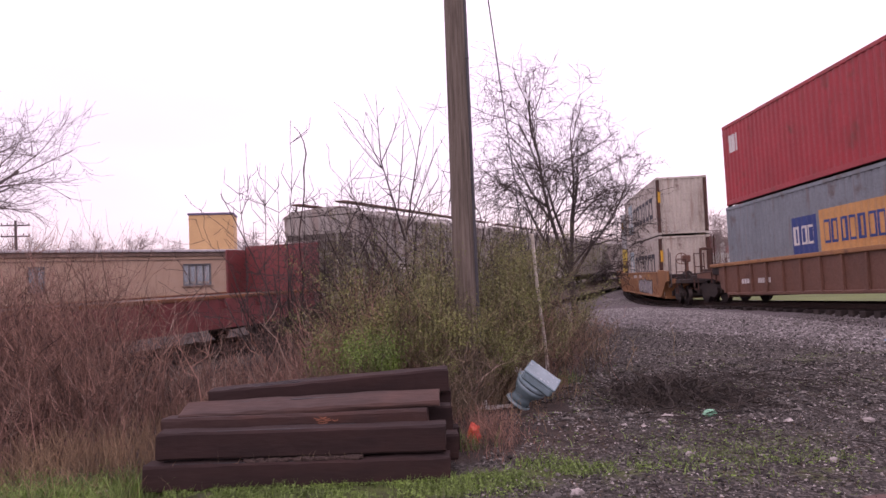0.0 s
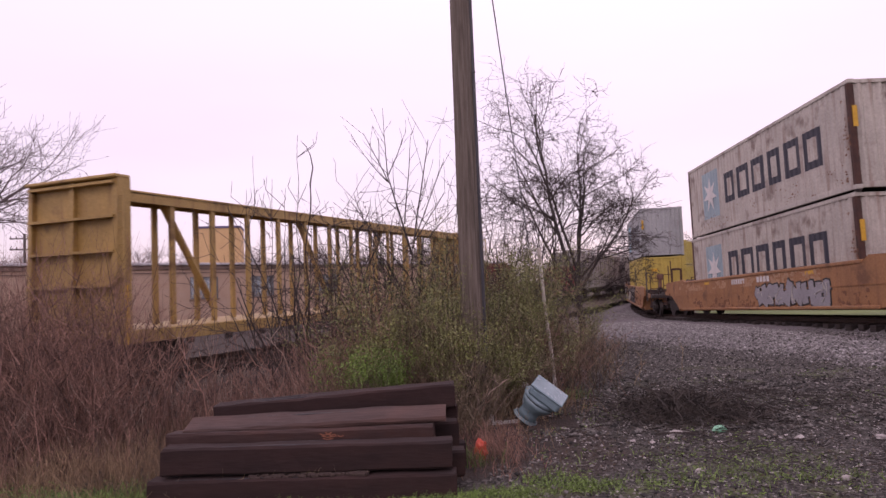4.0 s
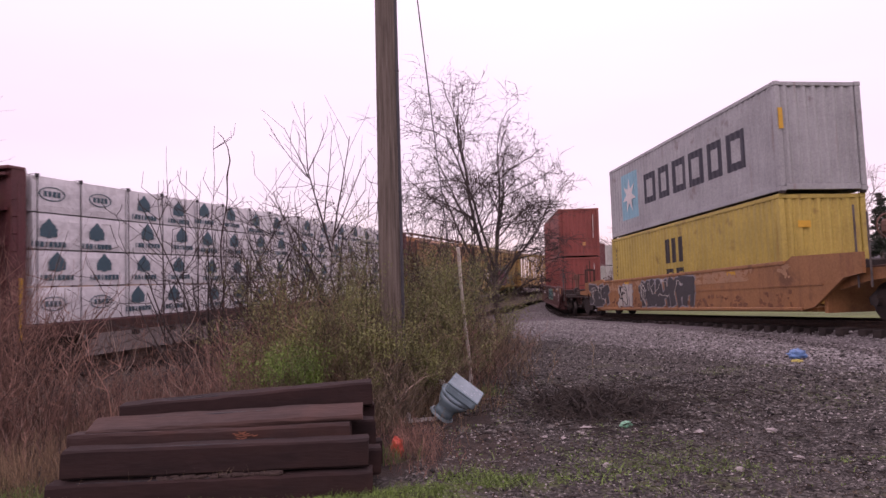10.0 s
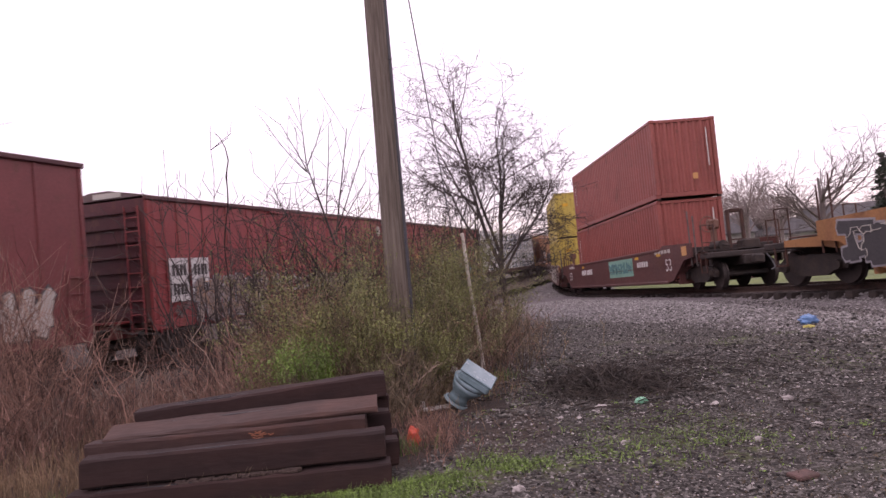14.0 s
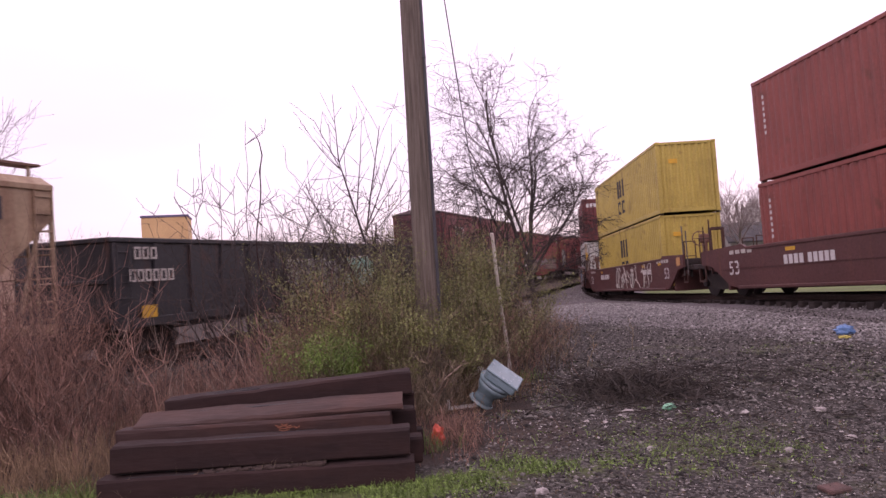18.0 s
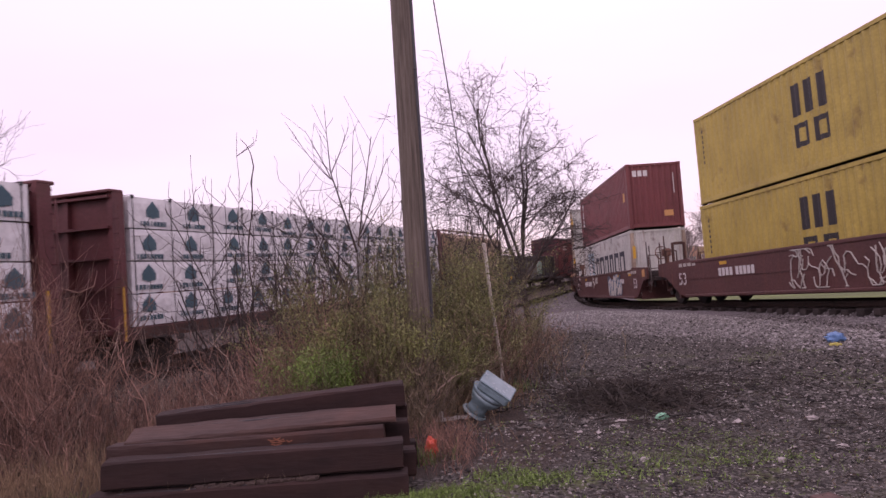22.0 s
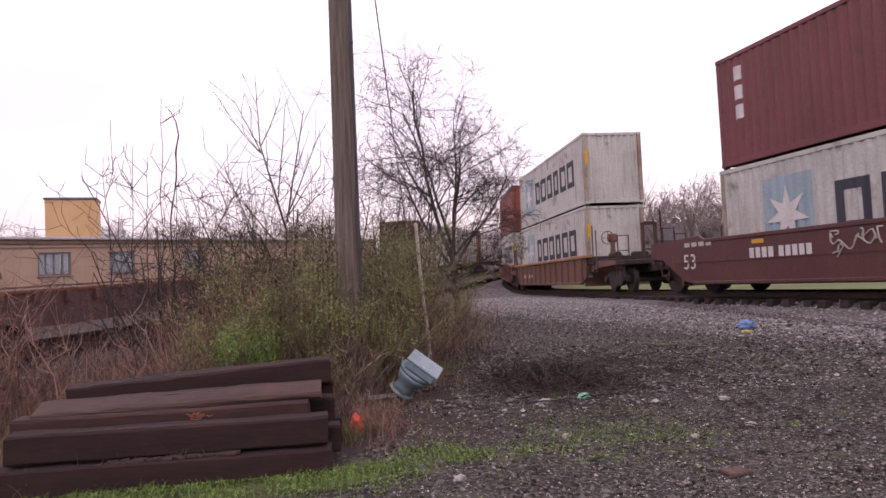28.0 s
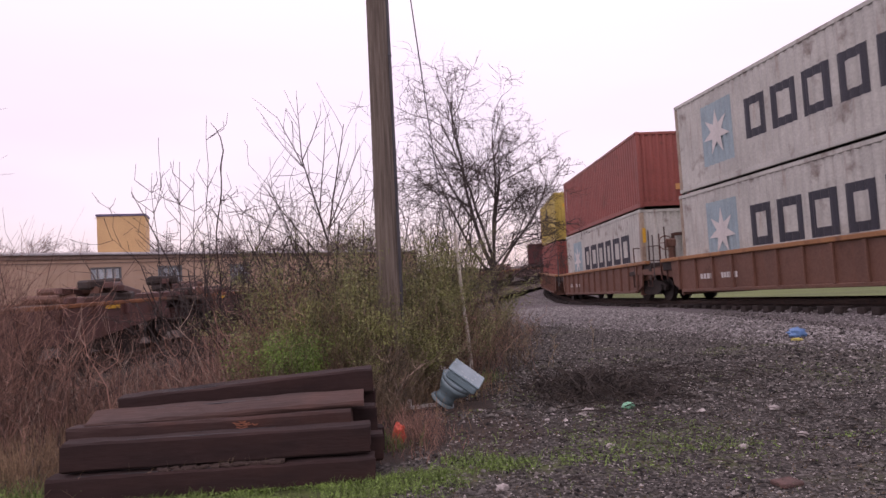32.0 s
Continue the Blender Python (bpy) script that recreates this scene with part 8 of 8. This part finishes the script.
shoots, sr = Mesher(), random.Random(77)
for x0, x1, top in ((-2.36, -2.25, 4.18), (-2.55, -2.46, 3.35), (-2.75, -2.66, 3.5), (-2.2, -2.05, 3.5), (-2.95, -3.06, 3.36)):
    path = [(x0 + (x1 - x0) * i / 12 + sr.gauss(0, 0.012), 10.6 + sr.gauss(0, 0.015), ground_z(x0, 10.6) + (top - ground_z(x0, 10.6)) * i / 12) for i in range(13)]
    shoots.tube(path, [0.013 - 0.0008 * i for i in range(13)], 4, caps=False)
    for _ in range(9):
        p = Vector(path[sr.randint(5, 11)])
        q = p + Vector((sr.choice((-1, 1)) * sr.uniform(0.1, 0.3), sr.uniform(-0.1, 0.1), sr.uniform(0.05, 0.3)))
        shoots.tube([tuple(p), tuple(q), tuple(q + Vector((sr.gauss(0, 0.06), 0, sr.uniform(0.08, 0.25))))], [0.006, 0.005, 0.003], 3, caps=False)
part("shoot", shoots, m_bark, thing("sapling", "upright twiggy bare shoots of a young sapling", "tree"))
part("vine_stem", vine, m_creosote, thing("climbing_vine", "dark dry vine climbing a sapling and drooping over", "vine"))
for k, (x, y, hh) in enumerate(((-1.35, 11.6, 2.5), (0.35, 12.4, 2.7), (1.2, 13.2, 2.9), (1.5, 15.0, 3.3), (-2.9, 11.8, 2.2), (0.9, 14.4, 3.1), (-1.9, 12.6, 2.5), (2.2, 16.3, 3.4), (-2.4, 11.0, 2.5), (-1.75, 11.2, 2.7), (-1.1, 10.9, 2.6), (-0.4, 11.3, 2.6), (1.9, 14.2, 3.3))):
    bare_tree("bare multi-stemmed sapling in the brush", x, y, [((0, 0, 0), (math.cos(a) * 0.35, math.sin(a) * 0.3, 1), hh * (0.7 + 0.08 * j), 0.020) for j, a in enumerate((0.3, 1.7, 2.9, 4.2, 5.4))], m_bark, 410 + k, kids=(0, 4, 5, 6), rmin=0.0050, lift=0.03, spread=(0.45, 1.15), level=2, wig=0.20, keep=(0.4, 0.66))


# ---- far trees ----
def far_tree(label, x, y, h, seed, group, rmin=0.02, wide=0.55, mat=None, kids=(0, 4, 5, 6)):
    s = h / 10
    rnd = random.Random(seed)
    limbs = []
    for j in range(9):
        a = 2 * math.pi * j / 9 + rnd.uniform(-0.3, 0.3)
        z0 = rnd.uniform(2.2, 4.8) * s
        limbs.append(((0, 0, z0), (math.cos(a) * wide * rnd.uniform(0.7, 1.3), math.sin(a) * wide * rnd.uniform(0.7, 1.3), 0.8), rnd.uniform(3.2, 4.6) * s, 0.12 * s))
    t = bare_tree(label, x, y, limbs, mat or m_hazebark, seed, ([(0, 0, 2 * s), (0.1 * s, 0, 4.5 * s), (0, 0.1 * s, 6.5 * s)], [0.26 * s, 0.22 * s, 0.17 * s, 0.08 * s]), kids=kids, rmin=rmin, spread=(0.35, 0.95), lift=0.02, sides=4, wig=0.15)
    t["group"] = group
    return t


def polar(deg, d):
    return d * math.sin(radians(deg)), d * math.cos(radians(deg))


G1, G2 = "bare trees behind the stack train", "bare trees behind the warehouse"
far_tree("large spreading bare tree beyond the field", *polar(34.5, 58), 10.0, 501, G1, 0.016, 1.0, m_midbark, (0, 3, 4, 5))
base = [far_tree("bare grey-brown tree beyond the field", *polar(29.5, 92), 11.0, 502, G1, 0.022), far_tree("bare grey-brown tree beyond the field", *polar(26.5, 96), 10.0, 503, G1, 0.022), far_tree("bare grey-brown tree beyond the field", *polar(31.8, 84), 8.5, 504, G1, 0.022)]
rnd = random.Random(77)
for k in range(18):
    deg, d = 13 + 37 * (k + rnd.random()) / 18, rnd.uniform(105, 150)
    b = base[k % 3]
    x, y = polar(deg, d)
    s = rnd.uniform(0.75, 1.15)
    ob = copy_thing(b, pose(x, y, ground_z(x, y), 0, 0, rnd.uniform(0, 360)))
    ob.scale = (s, s, s * rnd.uniform(0.85, 1.05))
far_tree("large bare tree with drooping fine twigs", *polar(-36.2, 50), 14.5, 505, G2, 0.013, 0.95, m_midbark, (0, 6, 6, 7))
for k in range(22):
    deg, d = -44 + 46 * (k + rnd.random()) / 22, rnd.uniform(95, 130)
    x, y = polar(deg, d)
    s = rnd.uniform(0.7, 0.95)
    ob = copy_thing(base[k % 3], pose(x, y, ground_z(x, y), 0, 0, rnd.uniform(0, 360)))
    ob.scale = (s, s, s)
    ob["group"], ob["label"] = G2, "bare grey-brown tree behind the warehouse"


def far_pole(x, y, h):
    p = thing("far_utility_pole", "distant wooden utility pole with crossarms", "utility pole", at=pose(x, y, ground_z(x, y), 0, 0, 20))
    part("shaft", Mesher().tube([(0, 0, 0), (0, 0, h)], [0.17, 0.12], 10), m_midbark, p)
    for z in (h - 0.5, h - 1.6):
        part("crossarm", B(0, -0.14, z, 2.6, 0.1, 0.13), m_midbark, p)
        for q in (-1.2, -0.7, 0.7, 1.2):
            part("insulator", Mesher().tube([(q, -0.14, z + 0.06), (q, -0.14, z + 0.28)], 0.05, 6), m_midbark, p)


far_pole(*polar(-31.5, 82), 9.0)


def conifer(label, x, y, h, wide, seed):
    """A spruce: whorls of drooping boughs, each hung with needle sprays, uneven in length."""
    rnd = random.Random(seed)
    t = thing("conifer", label, "tree", "dark conifers beyond the field", at=pose(x, y, ground_z(x, y)))
    part("trunk", Mesher().tube([(0, 0, -0.2), (0, 0, h * 0.97)], [0.17, 0.03], 7), m_hazebark, t)
    vs, fs, wood = [], [], Mesher()
    z = 0.09 * h
    while z < h * 0.985:
        f = z / h
        for k in range(rnd.randint(5, 8)):
            a, r = rnd.uniform(0, 6.28), wide * (1 - f) ** 0.8 * rnd.uniform(0.55, 1.15) + 0.08
            ca, sa = math.cos(a), math.sin(a)
            droop = 0.28 * r * rnd.uniform(0.4, 1.2)
            tip = (ca * r, sa * r, z - droop + 0.12 * r)
            wood.tube([(0, 0, z), (ca * r * 0.6, sa * r * 0.6, z - droop * 0.7), tip], [0.035, 0.022, 0.008], 4, caps=False)
            for q in range(int(7 + 12 * r)):
                g = rnd.uniform(0.2, 1.0)
                leaf_cloud(vs, fs, rnd, ca * r * g, sa * r * g, z - droop * min(g * 1.2, 1) + 0.05, 0.10, 0.10, 0.07, 2, 0.17)
        z += rnd.uniform(0.22, 0.42)
    part("boughs", wood, m_hazebark, t)
    tagged(part("needles", Mesher().add(vs, fs), m_conifer, t), kind="stuff")


for k, (deg, d, h, wide) in enumerate(((38.5, 60, 7.9, 2.1), (42.6, 58, 8.6, 2.3))):
    conifer("dark green conifer beyond the field", *polar(deg, d), h, wide, 520 + k)


m_siding = surface("pale_house_siding", (0.42, 0.41, 0.40), (0.35, 0.34, 0.33), 0.8, scale=0.7)
m_shingle = surface("grey_roof_shingles", (0.115, 0.110, 0.115), (0.075, 0.072, 0.076), 0.9, scale=1.5, fine=12)


def far_house(label, deg, d, w, depth, eave, ridge, turn):
    """A small gabled house across the field: walls, two roof slopes, windows."""
    x, y = polar(deg, d)
    hs = thing("house", label, "house", "houses beyond the field", at=pose(x, y, ground_z(x, y) - 0.1, 0, 0, turn))
    part("wall", Mesher().prism([(-depth / 2, 0), (depth / 2, 0), (depth / 2, eave), (0, ridge), (-depth / 2, eave)], "x", -w / 2, w / 2), m_siding, hs)
    for sgn in (-1, 1):
        part("roof", Mesher().prism([(sgn * (depth / 2 + 0.4), eave - 0.25), (sgn * (depth / 2 + 0.4), eave - 0.05), (0, ridge + 0.22), (0, ridge + 0.02)], "x", -w / 2 - 0.4, w / 2 + 0.4), m_shingle, hs, "grey shingle roof slope")
    for u in (-0.28, 0.24):
        win = part("window", B(u * w, -depth / 2 - 0.03, eave * 0.58, 1.2, 0.08, 1.2, ch=0.02), m_roofedge, hs)
        part("pane", B(u * w, -depth / 2 - 0.075, eave * 0.58, 1.0, 0.02, 1.0), m_glass, win)
    part("door", B(0.02 * w, -depth / 2 - 0.03, 1.0, 0.95, 0.08, 2.0, ch=0.02), m_trim, hs)
    part("chimney", B(0.2 * w, 0.2, ridge + 0.3, 0.6, 0.6, 1.0), m_brick, hs)


far_house("small pale house with a grey gabled roof", 27.4, 104, 7.5, 7.0, 3.6, 5.9, -12)
far_house("low pale house with a dark grey roof", 36.9, 85, 11.0, 7.5, 3.0, 5.2, -38)
far_house("low pale house with a dark grey roof", 30.6, 112, 12.0, 7.5, 3.0, 5.0, -24)


def thicket(name, label, a0, a1, d0, d1, n, h, seed):
    rnd, m = random.Random(seed), Mesher()
    for _ in range(n):
        x, y = polar(rnd.uniform(a0, a1), rnd.uniform(d0, d1))
        hh = rnd.uniform(*h)
        stalk(m, rnd, x, y, ground_z(x, y), hh, 0.04, 0.5, 4)
    return tagged(part(name, m, m_hazebark), label, "thicket", kind="stuff")


thicket("thicket", "far grey-brown thicket at the field's edge", 12, 52, 95, 135, 900, (1.5, 4.2), 530)
thicket("thicket", "far grey-brown thicket behind the warehouse", -46, 6, 92, 125, 900, (2.0, 5.5), 531)


# ---- a black umbrella that swings into view for a moment ----
def umbrella():
    """Local z is the shaft's axis, pointing away from the eye; the rim lies at z = 0."""
    u = thing("umbrella", "open black umbrella held beside the camera", "umbrella")
    R, n = 0.5, 8
    dome = Mesher()
    rows, per = 6, 6
    for i in range(rows + 1):
        f = i / rows
        for k in range(n * per):
            a = 2 * math.pi * k / (n * per)
            sag = 1 - 0.035 * f * abs(math.sin(n * a / 2))
            dome.v.append((R * f * sag * math.cos(a), R * f * sag * math.sin(a), 0.17 * (1 - f * f)))
    w = n * per
    dome.f = [(i * w + k, i * w + (k + 1) % w, (i + 1) * w + (k + 1) % w, (i + 1) * w + k) for i in range(rows) for k in range(w)]
    dome.smooth = True
    part("canopy", dome, m_blackcloth, u)
    for k in range(n):
        a = 2 * math.pi * k / n
        part("rib", Mesher().tube([(R * f * math.cos(a), R * f * math.sin(a), 0.165 * (1 - f * f) - 0.006) for f in (0, 0.25, 0.5, 0.75, 1)], 0.0025, 5), m_conduit, u)
    part("shaft", Mesher().tube([(0, 0, 0.2), (0, 0, -0.55)], 0.006, 8), m_conduit, u)
    part("handle", Mesher().tube([(0, 0, -0.5), (0, 0, -0.66), (0.02, 0, -0.69), (0.05, 0, -0.69), (0.065, 0, -0.66)], 0.012, 8), m_blackcloth, u)
    return u


m_blackcloth = surface("black_umbrella_cloth", (0.004, 0.004, 0.005), (0.003, 0.003, 0.003), 0.95, scale=30, bump=0.1)
m_blackcloth.node_tree.nodes["Principled BSDF"].inputs["Specular IOR Level"].default_value = 0.05
UMBRELLA = umbrella()


def motions():
    """Key both trains, and the umbrella's swing."""
    for ob, line, arc, speed, z in MOVING:
        walk(ob, [(t, car_pose(line, arc + speed * t, z)) for t in range(0, 33)])
    for ob, y, speed, per in WHEELS:
        walk(ob, [(k / per, pose(0, y, 0.42, -math.degrees(speed * k / per / 0.42), 0, 0)) for k in range(32 * per + 1)])
    rows = []
    eye9 = pose(0.011, -0.024, 1.803, 92.44, 2.43, -3.74)
    for t, out in ((0, 0.7), (7.6, 0.6), (8.0, 0.22), (8.5, 0.021), (9.0, -0.014), (9.5, 0.018), (10.0, 0.10), (10.4, 0.6), (32, 0.7)):
        rows.append((t, eye9 @ Matrix.Translation((0.795 + 0.9 * out, 0.364 + 0.436 * out, -0.6)) @ pose(0, 0, 0, 180, 0, 0)))
    walk(UMBRELLA, rows)


motions()
